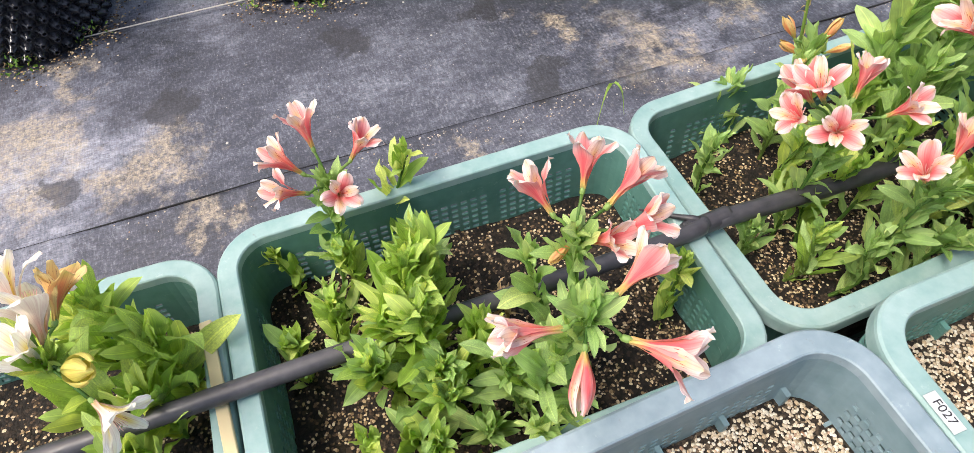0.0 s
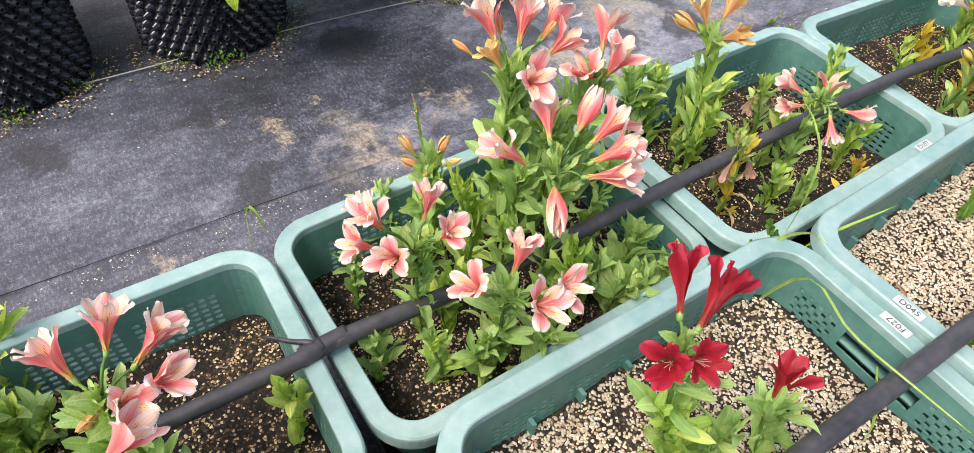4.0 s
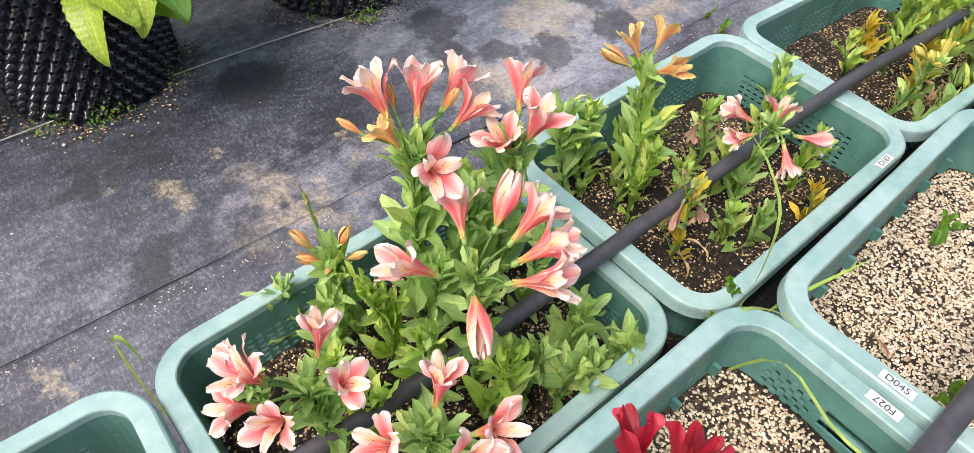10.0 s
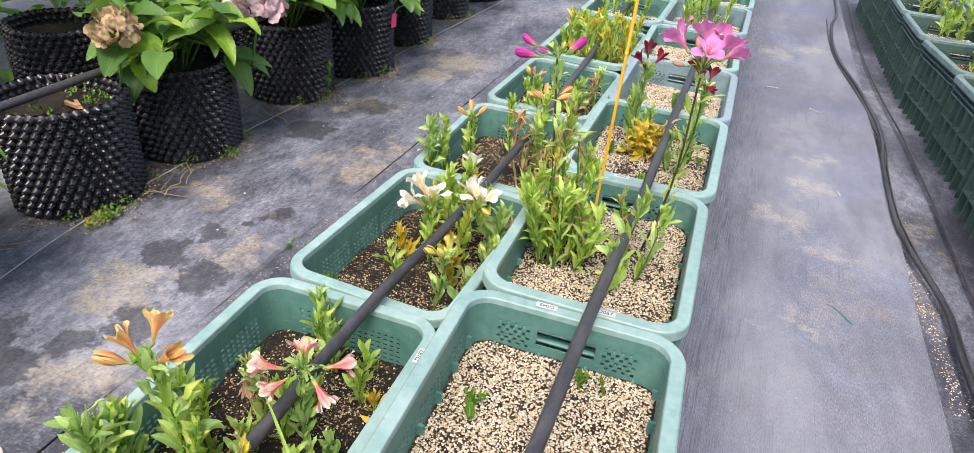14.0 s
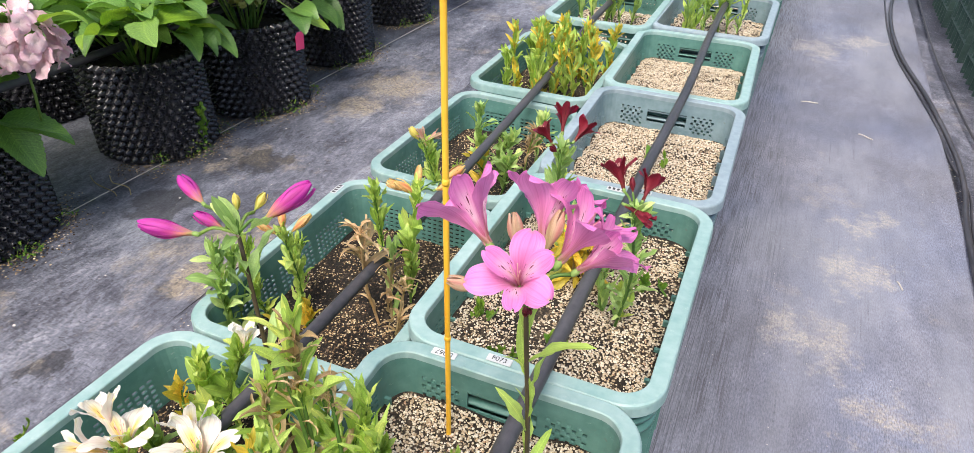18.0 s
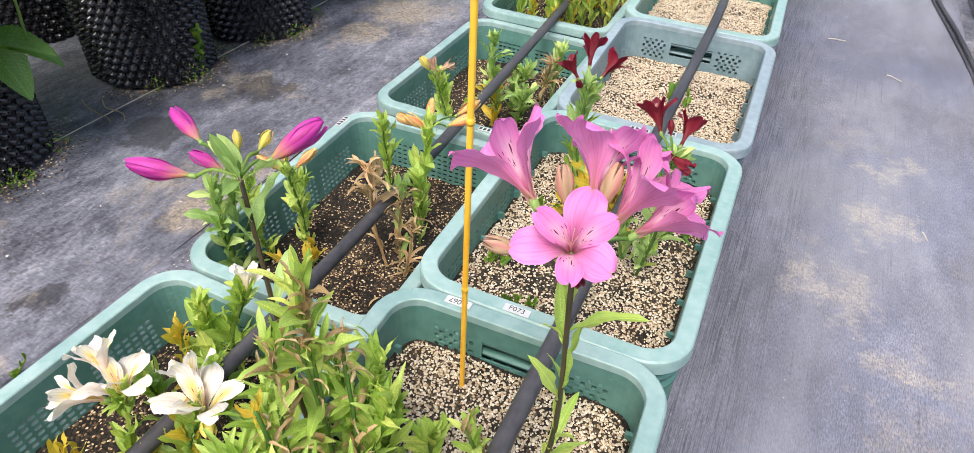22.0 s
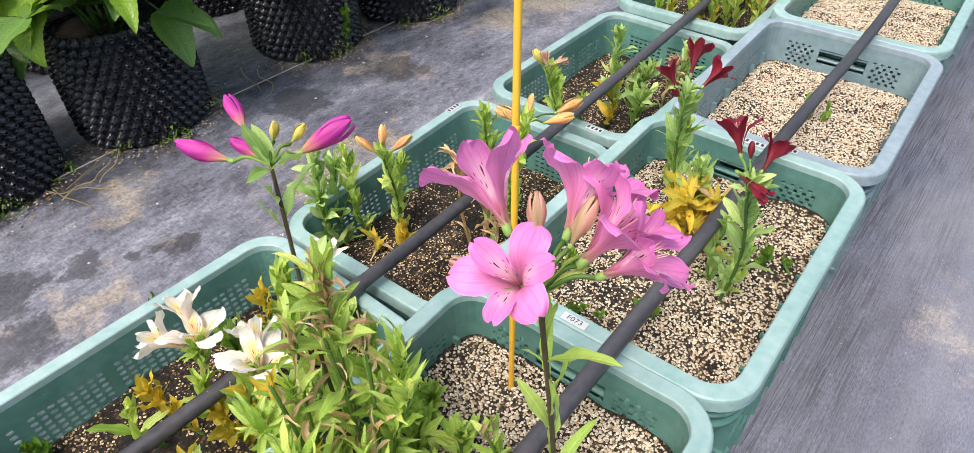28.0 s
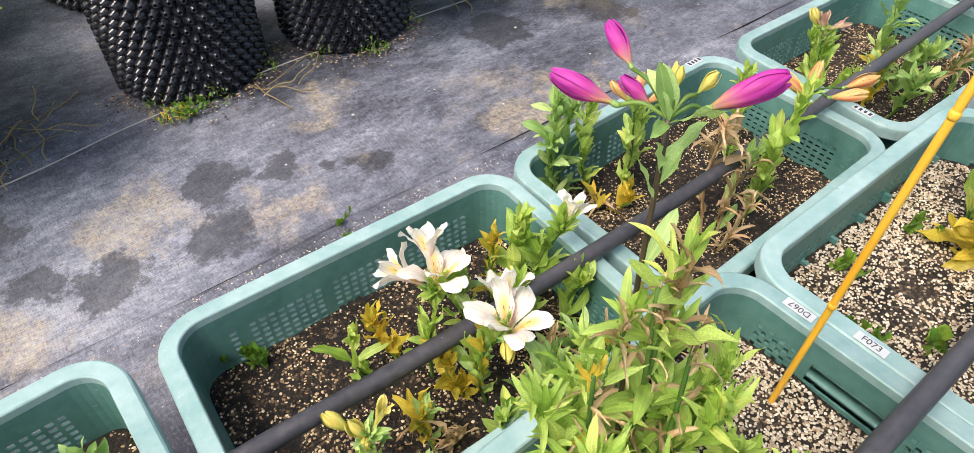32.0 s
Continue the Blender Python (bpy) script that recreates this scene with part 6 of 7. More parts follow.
shoots("tall fading alstroemeria with dried flower heads and pale leaves", [(-0.11, 1.80, -0.12, 1.81, 0.60, 30, 0.055, ["narrow", "narrow", "dry", "light"]), (-0.10, 1.82, -0.07, 1.85, 0.50, 24, 0.052, "narrow"), (-0.12, 1.78, -0.15, 1.77, 0.47, 22, 0.052, "narrow"), (-0.09, 1.79, -0.06, 1.77, 0.42, 18, 0.05, ["narrow", "dry", "narrow"]), (-0.115, 1.805, -0.125, 1.80, 0.58, 16, 0.03, "dry"), (-0.10, 1.79, -0.10, 1.83, 0.54, 12, 0.03, "dry"), (-0.13, 1.77, -0.17, 1.73, 0.44, 22, 0.055, "narrow"), (-0.10, 1.76, -0.09, 1.72, 0.46, 24, 0.055, "narrow"), (-0.12, 1.83, -0.14, 1.86, 0.46, 20, 0.052, "narrow"), (-0.08, 1.81, -0.05, 1.83, 0.47, 20, 0.052, "narrow"), (-0.11, 1.79, -0.13, 1.78, 0.56, 22, 0.045, ["narrow", "dry", "narrow"]), (-0.14, 1.80, -0.19, 1.81, 0.42, 20, 0.052, "narrow"), (-0.06, 1.78, -0.02, 1.77, 0.40, 18, 0.055, "narrow"), (-0.11, 1.77, -0.12, 1.74, 0.53, 8, 0.03, ["dry", "yellow"]), (-0.13, 1.81, -0.16, 1.83, 0.52, 8, 0.03, ["dry", "yellow"])], 64, (-0.105, 1.80, ZR), "narrow", rise=(30, 80))
shoots("bright low alstroemeria clump in pumice", [(-0.085, 1.87, -0.085, 1.87, 0.355, 26, 0.042), (-0.05, 1.88, -0.045, 1.885, 0.335, 20, 0.04), (-0.10, 1.90, -0.11, 1.91, 0.33, 18, 0.04), (-0.04, 1.84, -0.03, 1.83, 0.33, 18, 0.04)], 65, (-0.08, 1.87, ZR), "light")
shoots("slender leafy stems leaning on the drip pipe", [(0.05, 1.76, 0.06, 1.80, 0.45, 20, 0.042), (0.07, 1.80, 0.10, 1.82, 0.42, 18, 0.042), (0.02, 1.72, 0.02, 1.73, 0.36, 16, 0.045), (0.03, 1.86, 0.0, 1.88, 0.40, 14, 0.04, ["light", "dry"])], 66, (0.05, 1.77, ZR), ["green", "light"])
alstroemeria((-0.05, 2.46, 0.255), (-0.06, 2.395, 0.525), [(-0.100, 2.398, 0.567, "open"), (-0.078, 2.452, 0.582, "funnel", 1.1), (-0.030, 2.450, 0.562, "open", 1.1), (-0.07, 2.37, 0.545, "bud", 0.5)], "crimson", "dark crimson alstroemeria above a leafy stem", 67, 0.048, 26, 0.042, "green", ((-0.07, 2.48, -0.09, 2.49, 0.42, 24, 0.045, "light"), (-0.04, 2.44, -0.03, 2.45, 0.38, 20, 0.042)))
alstroemeria((0.075, 2.335, 0.255), (0.102, 2.20, 0.565), [(0.062, 2.230, 0.625, "open", 1.0), (0.112, 2.248, 0.605, "open", 0.95), (0.125, 2.192, 0.57, "droop", 0.9), (0.09, 2.215, 0.61, "bud", 0.4)], "crimson", "dark crimson alstroemeria leaning over pumice", 68, 0.05, 34, 0.036, "green", ((0.085, 2.34, 0.09, 2.35, 0.34, 16, 0.032, "light"), (0.06, 2.36, 0.05, 2.38, 0.36, 16, 0.036)))
shoots("withered yellow and brown leaves on a dead stem", [(-0.03, 2.44, -0.035, 2.43, 0.345, 14, 0.062, "yellow"), (-0.01, 2.46, 0.01, 2.45, 0.335, 10, 0.055, "yellow"), (0.01, 2.44, 0.03, 2.44, 0.365, 10, 0.05, "dry"), (-0.02, 2.42, -0.045, 2.40, 0.31, 8, 0.05, "yellow")], 69, (-0.02, 2.44, 0.262), "yellow", "fading_leaves", MAT_STEM_DRY, rise=(-15, 45))
for k, (px, py, n) in enumerate([(-0.13, 2.25, 6), (0.10, 2.44, 7), (-0.11, 2.40, 5), (0.0, 2.22, 4), (0.03, 1.06, 5), (0.06, 1.42, 4), (-0.10, 1.30, 4), (0.0, 2.98, 5), (0.12, 0.5, 4), (-0.06, 2.17, 4)]):
    z = 0.284 if py < 1.5 and py > 1 else (0.247 if py < 1 else (0.234 if py > 2.7 else 0.257))
    shoots("small weed seedling among pumice grains", [(px, py, px, py, z + 0.03, n, 0.024), (px + 0.02, py + 0.01, px + 0.022, py + 0.012, z + 0.02, 3, 0.018)], 80 + k, (px, py, z), "weed", "weed_seedling", group="weed seedlings")
for k, (px, py, pz) in enumerate([(-0.06, 4.03, 0.236), (0.02, 4.08, 0.236), (-0.09, 3.97, 0.236), (-0.06, 5.1, 0.236), (0.03, 5.15, 0.236), (-0.36, 4.0, 0.24), (-0.44, 3.9, 0.24), (-0.42, 4.6, 0.24), (-0.35, 5.1, 0.24), (-0.42, 5.5, 0.24), (0.0, 5.6, 0.236)]):
    shoots("tall yellow-green alstroemeria stems", [(px, py, px - 0.02, py, pz + 0.27, 26, 0.05), (px + 0.03, py + 0.03, px + 0.06, py + 0.05, pz + 0.22, 20, 0.05), (px - 0.03, py, px - 0.05, py - 0.03, pz + 0.2, 18, 0.05)], 95 + k, (px, py, pz), ["light", "green"])

# ---------------------------------------------------------------- air pots with hydrangeas
MAT_POT, _n, _l, _p = mat("black pot plastic", (0.01, 0.01, 0.012), 0.33, **{"Specular IOR Level": 0.6})
_t = tex(_n, _l, "Noise", 30, detail=6, Roughness=0.7)
_l.new(ramp(_n, _l, _t.outputs["Fac"], [(0.35, (0.007, 0.007, 0.01)), (0.7, (0.035, 0.035, 0.043))]).outputs["Color"], _p.inputs["Base Color"])
_l.new(ramp(_n, _l, _t.outputs["Fac"], [(0.35, (0.16,) * 3), (0.7, (0.34,) * 3)]).outputs["Color"], _p.inputs["Roughness"])
# same plastic, darkened to paint the shade between the nubs
MAT_POT_SHADE = mat("shaded black pot plastic", (0.005, 0.005, 0.006), 0.6)[0]
POT_R, POT_H = 0.168, 0.31


def pot_wall():
    n, verts, faces = 60, [], []
    for z, r in ((0.0, POT_R), (POT_H, POT_R - 0.004), (POT_H, POT_R - 0.007), (0.02, POT_R - 0.003)):
        for k in range(n):
            a = 2 * math.pi * k / n
            w = 0.004 * math.sin(3 * a + 1) + 0.003 * math.sin(7 * a)
            verts.append(((r + w) * math.cos(a), (r + w) * math.sin(a), z + (0.004 * math.sin(30 * a) if z == POT_H else 0)))
    for j in range(3):
        for k in range(n):
            q = (k + 1) % n
            faces.append((j * n + k, j * n + q, (j + 1) * n + q, (j + 1) * n + k))
    return mesh_of("wall", verts, faces, MAT_POT_SHADE)


def pot_nubs():
    """The staggered hollow cones that cover the pot's outside and, above the soil, its inside."""
    verts, faces = [], []
    rows, around = 13, 38
    out = ((-0.001, 0.0148), (0.006, 0.0098), (0.0125, 0.0066), (0.0142, 0.0052), (0.0125, 0.0036), (0.006, 0.002))
    back = ((-0.005, 0.014), (-0.011, 0.0095), (-0.0165, 0.005), (-0.0175, 0.0))
    for j in range(2 * rows):
        ring = out if j < rows else back
        row = j % rows
        if j >= rows and row < rows - 4:
            continue
        for k in range(around):
            a = 2 * math.pi * (k + 0.5 * (row % 2) + (0.5 if j >= rows else 0)) / around
            z = 0.013 + row * (POT_H - 0.022) / (rows - 1)
            w = 0.004 * math.sin(3 * a + 1) + 0.003 * math.sin(7 * a)
            c, s = math.cos(a), math.sin(a)
            b = len(verts)
            for d, r in ring:
                for i in range(7):
                    t = 2 * math.pi * i / 7
                    rad = POT_R + w + d
                    verts.append((rad * c - r * math.cos(t) * s, rad * s + r * math.cos(t) * c, z + r * math.sin(t)))
            for q in range(len(ring) - 1):
                for i in range(7):
                    e = (i + 1) % 7
                    faces.append((b + q * 7 + i, b + q * 7 + e, b + q * 7 + 7 + e, b + q * 7 + 7 + i))
    return mesh_of("nubs", verts, faces, MAT_POT)


POT_WALL, POT_NUBS = pot_wall(), pot_nubs()
_v = [(0, 0, 0.262)] + [((POT_R - 0.008) * q * math.cos(k * 0.2618), (POT_R - 0.008) * q * math.sin(k * 0.2618), 0.258 + 0.006 * noise.noise((k * 0.7, q * 3, 0))) for q in (0.5, 1.0) for k in range(24)]
POT_SOIL = mesh_of("pot_soil", _v, [(0, 1 + k, 1 + (k + 1) % 24) for k in range(24)] + [(1 + k, 25 + k, 25 + (k + 1) % 24, 1 + (k + 1) % 24) for k in range(24)], MAT_SOIL)


def air_pot(x, y, turn):
    ob = thing("air_pot", "black plastic air pot covered with pointed nubs", "plant pot", "air pots", m=pose(x, y, 0, rz=turn))
    part("wall", POT_WALL, parent=ob)
    part("nub_cover", POT_NUBS, parent=ob)["kind"] = "stuff"
    part("soil", POT_SOIL, parent=ob)
    return ob


def hydrangea(x, y, seed, height=0.75, spread=0.30, stems=12, young=0.3, pairs=5, size=0.115, low=0.0, skirt=7):
    """A hydrangea bush rooted in a pot: woody stems with opposite toothed leaves."""
    rng = random.Random(seed)
    ob = thing("hydrangea", "leafy green hydrangea growing in a black pot", "shrub", "hydrangeas", m=pose(x, y, 0.262))
    for k in range(stems):
        a = 2 * math.pi * k / stems + rng.uniform(-0.3, 0.3)
        reach = spread * rng.uniform(0.45, 1.1)
        top = Vector((reach * math.cos(a), reach * math.sin(a), (height - 0.26) * rng.uniform(0.55, 1.0) - low * rng.random()))
        st, pts = stem_part(ob, [(0.03 * math.cos(a), 0.03 * math.sin(a), -0.01), top * 0.5 + Vector((0, 0, 0.07)), top], 0.004, 0.0028, MAT_STEM, 10, "branch")
        for j in range(pairs):
            at = pts[int(3 + (len(pts) - 4) * j / (pairs - 1))]
            b = a + (math.pi / 2 if j % 2 else 0) + rng.uniform(-0.3, 0.3)
            for side in (0, math.pi):
                el = rng.uniform(-0.35, 0.35)
                d = (math.cos(b + side) * math.cos(el), math.sin(b + side) * math.cos(el), math.sin(el))
                lf = rng.choice(LEAVES_HYDRANGEA_YOUNG if rng.random() < young * (0.4 + j / pairs) else LEAVES_HYDRANGEA)
                part("leaf", lf, parent=st, m=frame_of(at, d, size=size * rng.uniform(0.65, 1.2)) @ pose(0, 0, 0, ry=rng.uniform(-30, 30)))
    # leaves that hang out over the pot's edge
    for k in range(skirt):
        a, r = rng.uniform(-1.4, 1.2), rng.uniform(0.13, 0.26)
        at = Vector((r * math.cos(a), r * math.sin(a), rng.uniform(0.04, 0.2)))
        st, pts = stem_part(ob, [(0, 0, 0.02), at * 0.5 + Vector((0, 0, 0.08)), at], 0.003, 0.002, MAT_STEM, 8, "branch")
        for b in (-0.5, 0.0, 0.55):
            el = rng.uniform(-1.0, -0.1)
            d = (math.cos(a + b) * math.cos(el), math.sin(a + b) * math.cos(el), math.sin(el))
            part("leaf", rng.choice(LEAVES_HYDRANGEA_YOUNG if rng.random() < young else LEAVES_HYDRANGEA), parent=st, m=frame_of(at, d, size=size * rng.uniform(0.8, 1.15)) @ pose(0, 0, 0, ry=rng.uniform(-25, 25)))
    return ob


MAT_FLORET = {"pink": petal_material("pink hydrangea floret", [(0.0, (0.88, 0.7, 0.66)), (1.0, (0.86, 0.5, 0.62))], [(0.0, (0.9, 0.72, 0.72)), (1.0, (0.9, 0.58, 0.68))]),
              "old": petal_material("faded hydrangea floret", [(0.0, (0.5, 0.45, 0.2)), (1.0, (0.6, 0.4, 0.25))], [(0.0, (0.5, 0.45, 0.2)), (1.0, (0.6, 0.3, 0.24))]),
              "lime": petal_material("lime hydrangea floret", [(0.0, (0.4, 0.45, 0.12)), (1.0, (0.5, 0.52, 0.16))], [(0.0, (0.4, 0.45, 0.12)), (1.0, (0.6, 0.58, 0.25))])}
FLORET_PETAL = {k: blade("floret_petal", m, 1.0, 1.05, (20, -45), 6, 0, 0.15, 0.55, 7) for k, m in MAT_FLORET.items()}
FLORET = {k: [joined_leaves("floret", [(me, pose(0, 0, 0, rz=90 * q + 7 * v * (-1) ** q, rx=4 * v)) for q in range(4)]) for v in (0, 1, 2)] for k, me in FLORET_PETAL.items()}


def flower_head(x, y, z, r, kind, seed):
    """A mophead of some seventy four-petalled florets."""
    rng = random.Random(seed)
    word = {"pink": "round pink hydrangea flower head", "old": "faded brownish pink hydrangea flower head", "lime": "lime green fading hydrangea flower head"}[kind]
    ob = thing("hydrangea_flower_head", word, "flower head", "hydrangea heads", m=pose(x, y, z))
    for k in range(72):
        u = 1 - 1.5 * (k + 0.5) / 72
        a = 2.39996 * k
        d = Vector((math.sqrt(1 - u * u) * math.cos(a), math.sqrt(1 - u * u) * math.sin(a), u))
        m = frame_of(d * r * rng.uniform(0.8, 1.1), (d + Vector((rng.uniform(-0.3, 0.3), rng.uniform(-0.3, 0.3), 0.15))).normalized(), (rng.uniform(-1, 1), rng.uniform(-1, 1), 0.3)) @ pose(0, 0, 0, rx=-90, rz=rng.uniform(0, 90))
        part("floret", rng.choice(FLORET[kind]), parent=ob, m=m @ Matrix.Diagonal((r * rng.uniform(0.27, 0.36),) * 3 + (1,)))
    part("stalk", mesh_of("stalk", *tube(spline([(0, 0, 0), (-0.02, 0.01, -0.1), (-0.06, 0.02, -0.22)], 6), 0.0035, 6), MAT_STEM), parent=ob)
    return ob


POTS = [(-1.55, -0.55), (-1.53, 0.07), (-1.53, 0.535), (-1.56, 1.17), (-1.60, 1.835), (-1.57, 2.255), (-1.575, 2.86), (-1.51, 3.265), (-1.56, 3.80), (-1.60, 4.39), (-1.58, 4.95), (-1.58, 5.5)]
for k, (x, y) in enumerate(POTS):
    air_pot(x, y, 37 * k)
for k in range(12):
    air_pot(-2.17 + 0.03 * math.sin(k * 2.1), -0.8 + 0.52 * k, 51 * k)
BUSH = [(0.53, 11, 0.8, 0.30, 0.0), (1.17, 12, 0.60, 0.36, 0.2), (2.25, 13, 0.62, 0.34, 0.1), (2.86, 14, 0.66, 0.34, 0.1), (3.26, 15, 0.68, 0.3, 0.06), (3.8, 16, 0.7, 0.3, 0.0), (4.39, 17, 0.7, 0.3, 0.0)]
for y, seed, height, spread, low in BUSH:
    x = min(POTS, key=lambda q: abs(q[1] - y))[0]
    hydrangea(x, y, seed, height, spread, low=low, stems=16 if 2 < y < 3.5 else 12, skirt=9 if y < 1.5 else 2, young=0.7 if y < 1.5 else 0.22, size=0.165 if y < 1.5 else 0.15)
flower_head(-1.30, 2.36, 0.513, 0.08, "pink", 1)
flower_head(-1.47, 1.965, 0.48, 0.058, "old", 2)
flower_head(-1.50, 1.02, 0.47, 0.06, "pink", 3)
flower_head(-1.45, 3.22, 0.40, 0.05, "lime", 4)
flower_head(-1.62, 1.2, 0.53, 0.05, "old", 5)


def back_foliage():
    """The dark mass of hydrangeas in the rows behind."""
    rng = random.Random(77)
    items = []
    for k in range(3600):
        y = rng.uniform(-1.6, 6.5)
        x = rng.uniform(-3.3, -2.0)
        z = rng.uniform(0.45, 0.95) if x > -2.35 else rng.uniform(0.06, 0.95)
        a, el = rng.uniform(0, 6.28), rng.uniform(-0.6, 0.4)
        items.append((rng.choice(LEAVES_HYDRANGEA), frame_of((x, y, z), (math.cos(a) * math.cos(el), math.sin(a) * math.cos(el), math.sin(el)), size=rng.uniform(0.09, 0.16))))
    return joined_leaves("back_foliage", items)


thing("hydrangea_thicket", "dark green hydrangea leaves of the rows behind", "shrubs", kind="stuff", data=back_foliage())
pipe("drip_pipe", "black drip pipe laid over the hydrangea pots", [(-1.60, -1.5, 0.33), (-1.61, 0.5, 0.325), (-1.60, 1.4, 0.325), (-1.60, 1.8, 0.325), (-1.60, 2.3, 0.33), (-1.58, 3.0, 0.33), (-1.62, 4.5, 0.33), (-1.63, 6.5, 0.33)], 0.0125, 70)
# a wooden peg in the empty pot, tags
MAT_WOOD, _n, _l, _p = mat("weathered wood", (0.4, 0.24, 0.12), 0.8)
_t = tex(_n, _l, "Noise", 40, detail=5, stretch=(1, 0.15, 1))
_l.new(ramp(_n, _l, _t.outputs["Fac"], [(0.35, (0.28, 0.15, 0.07)), (0.65, (0.5, 0.32, 0.17))]).outputs["Color"], _p.inputs["Base Color"])
peg = thing("wooden_peg", "small orange-brown wooden peg lying in the pot", "peg", m=pose(-1.55, 1.86, 0.268, rz=60))
part("half", box_mesh("half", -0.005, 0.005, -0.045, 0.045, 0.0, 0.012, MAT_WOOD), parent=peg)
part("half", box_mesh("half", -0.005, 0.005, -0.03, 0.03, 0.0, 0.012, MAT_WOOD), parent=peg, m=pose(-0.014, 0.012, 0.004, rz=24))
MAT_TAG = mat("pink plastic tag", (0.85, 0.06, 0.2), 0.4)[0]
tag = thing("plant_tag", "bright pink plastic tag hanging on a pot", "tag", m=pose(-1.325, 3.31, 0.205, rz=90, ry=6))
_b = bmesh.new()
_q = [(-0.022, 0), (0.022, 0), (0.022, 0.05), (0.012, 0.062), (-0.012, 0.062), (-0.022, 0.05)]
_f = _b.faces.new([_b.verts.new((x, 0, z)) for x, z in _q])
_e = bmesh.ops.extrude_face_region(_b, geom=[_f])
bmesh.ops.translate(_b, verts=[v for v in _e["geom"] if isinstance(v, bmesh.types.BMVert)], vec=(0, 0.0012, 0))
part("card", _b, MAT_TAG, tag)
part("tie", mesh_of("tie", *tube(spline([(0, 0.001, 0.058), (0.004, -0.012, 0.085), (-0.006, -0.05, 0.105)], 8), 0.0008, 5), MAT_STRING), parent=tag)


def weed_patch(x, y, spread, n, size, seed, sort=("weed", "light"), label="small green weeds growing at the foot of a pot"):
    """Low weeds: many small leaves on hair-thin stalks."""
    rng = random.Random(seed)
    ob = thing("weed_patch", label, "weeds", "weed patches", m=pose(x, y, 0))
    kept = {}
    for k in range(n):
        a, r = rng.uniform(0, 6.28), spread * math.sqrt(rng.random())
        h = rng.uniform(0.004, 0.05) * (1.2 - r / spread)
        d = (rng.uniform(-1, 1), rng.uniform(-1, 1), rng.uniform(0.0, 0.8))
        kept.setdefault(rng.choice(sort), []).append((None, frame_of((0.7 * r * math.cos(a), r * math.sin(a), h), d, size=size * rng.uniform(0.5, 1.3))))
    for kind, items in kept.items():
        part("leaf_tuft", joined_leaves("leaf_tuft", [(rng.choice(LEAVES[kind]), m) for _, m in items]), parent=ob)["kind"] = "stuff"
    return ob


for k, (x, y) in enumerate(POTS[:10]):
    weed_patch(x + 0.182, y - 0.02, 0.05, 110, 0.010, 200 + k, ("weed", "weed", "dry"))
    weed_patch(x + 0.135, y + 0.13, 0.045, 70, 0.009, 230 + k, ("weed", "dry"))
    weed_patch(x + 0.135, y - 0.13, 0.045, 80, 0.009, 260 + k, ("weed", "dry"))
weed_patch(-1.405, 1.76, 0.04, 50, 0.017, 290, ("weed",), "round-leaved clover growing up the foot of a pot")
weed_patch(-1.405, 1.72, 0.04, 120, 0.012, 292, ("weed", "yellow"))
for k, (dx, dy, dz) in enumerate([(0.03, 0.10, 0.262), (0.07, 0.08, 0.262), (-0.05, 0.11, 0.262), (0.0, -0.06, 0.262)]):
    patch = weed_patch(-1.60 + dx, 1.835 + dy, 0.04, 24, 0.013, 295 + k, ("weed",), "clover growing in the soil of an empty pot")
    patch.location.z = dz
shoots("thin weed with a few narrow leaves by a pot", [(-1.42, 2.86, -1.40, 2.88, 0.12, 8, 0.045)], 291, (-1.42, 2.86, 0.0), "weed", "pot_weed")
# crumbs of soil and grit round the pots' feet
_r = np.random.default_rng(12)
_v, _f = [], []
for x, y in POTS[:10]:
    for k in range(520):
        a, d = _r.uniform(-1.5, 1.5), POT_R + 0.012 + abs(_r.normal(0, 0.035))
        q = PEB_V * _r.uniform(0.0012, 0.0032) * (1, 1, 0.7) + (x + d * math.cos(a), y + d * math.sin(a), 0.002)
        _f += [tuple(int(i) + len(_v) for i in g) for g in PEB_F]
        _v += q.tolist()
thing("pot_grit", "brown soil crumbs and grit round the feet of the pots", "grit", kind="stuff", data=mesh_of("pot_grit", _v, _f, MAT_GRAIN_BROWN))
# dry stems and pebbles lying about
rng = random.Random(5)
for k, (x, y) in enumerate([(-1.36, 1.96, ), (-1.33, 1.93), (-1.38, 1.99), (-1.5, 1.45), (-1.55, 1.38), (-1.47, 1.42), (-1.52, 1.5), (-1.58, 1.44), (-1.45, 1.36), (-1.6, 1.5), (-1.5, 1.40), (-1.66, 1.47), (-1.54, 1.46), (-1.42, 2.02), (-1.40, 2.06), (-1.45, 2.58), (-1.48, 2.55)]):
    a = rng.uniform(0, 6.28)
    p = [(x + 0.04 * q * math.cos(a) + 0.01 * rng.uniform(-1, 1), y + 0.04 * q * math.sin(a) + 0.01 * rng.uniform(-1, 1), 0.006 + 0.008 * rng.random()) for q in range(-2, 3)]
    thing("straw", "dry straw-coloured plant stalk lying on the weed mat", "straw", "loose straw", data=mesh_of("straw", *tube(spline(p, 12), 0.0016, 5), MAT_STEM_DRY))
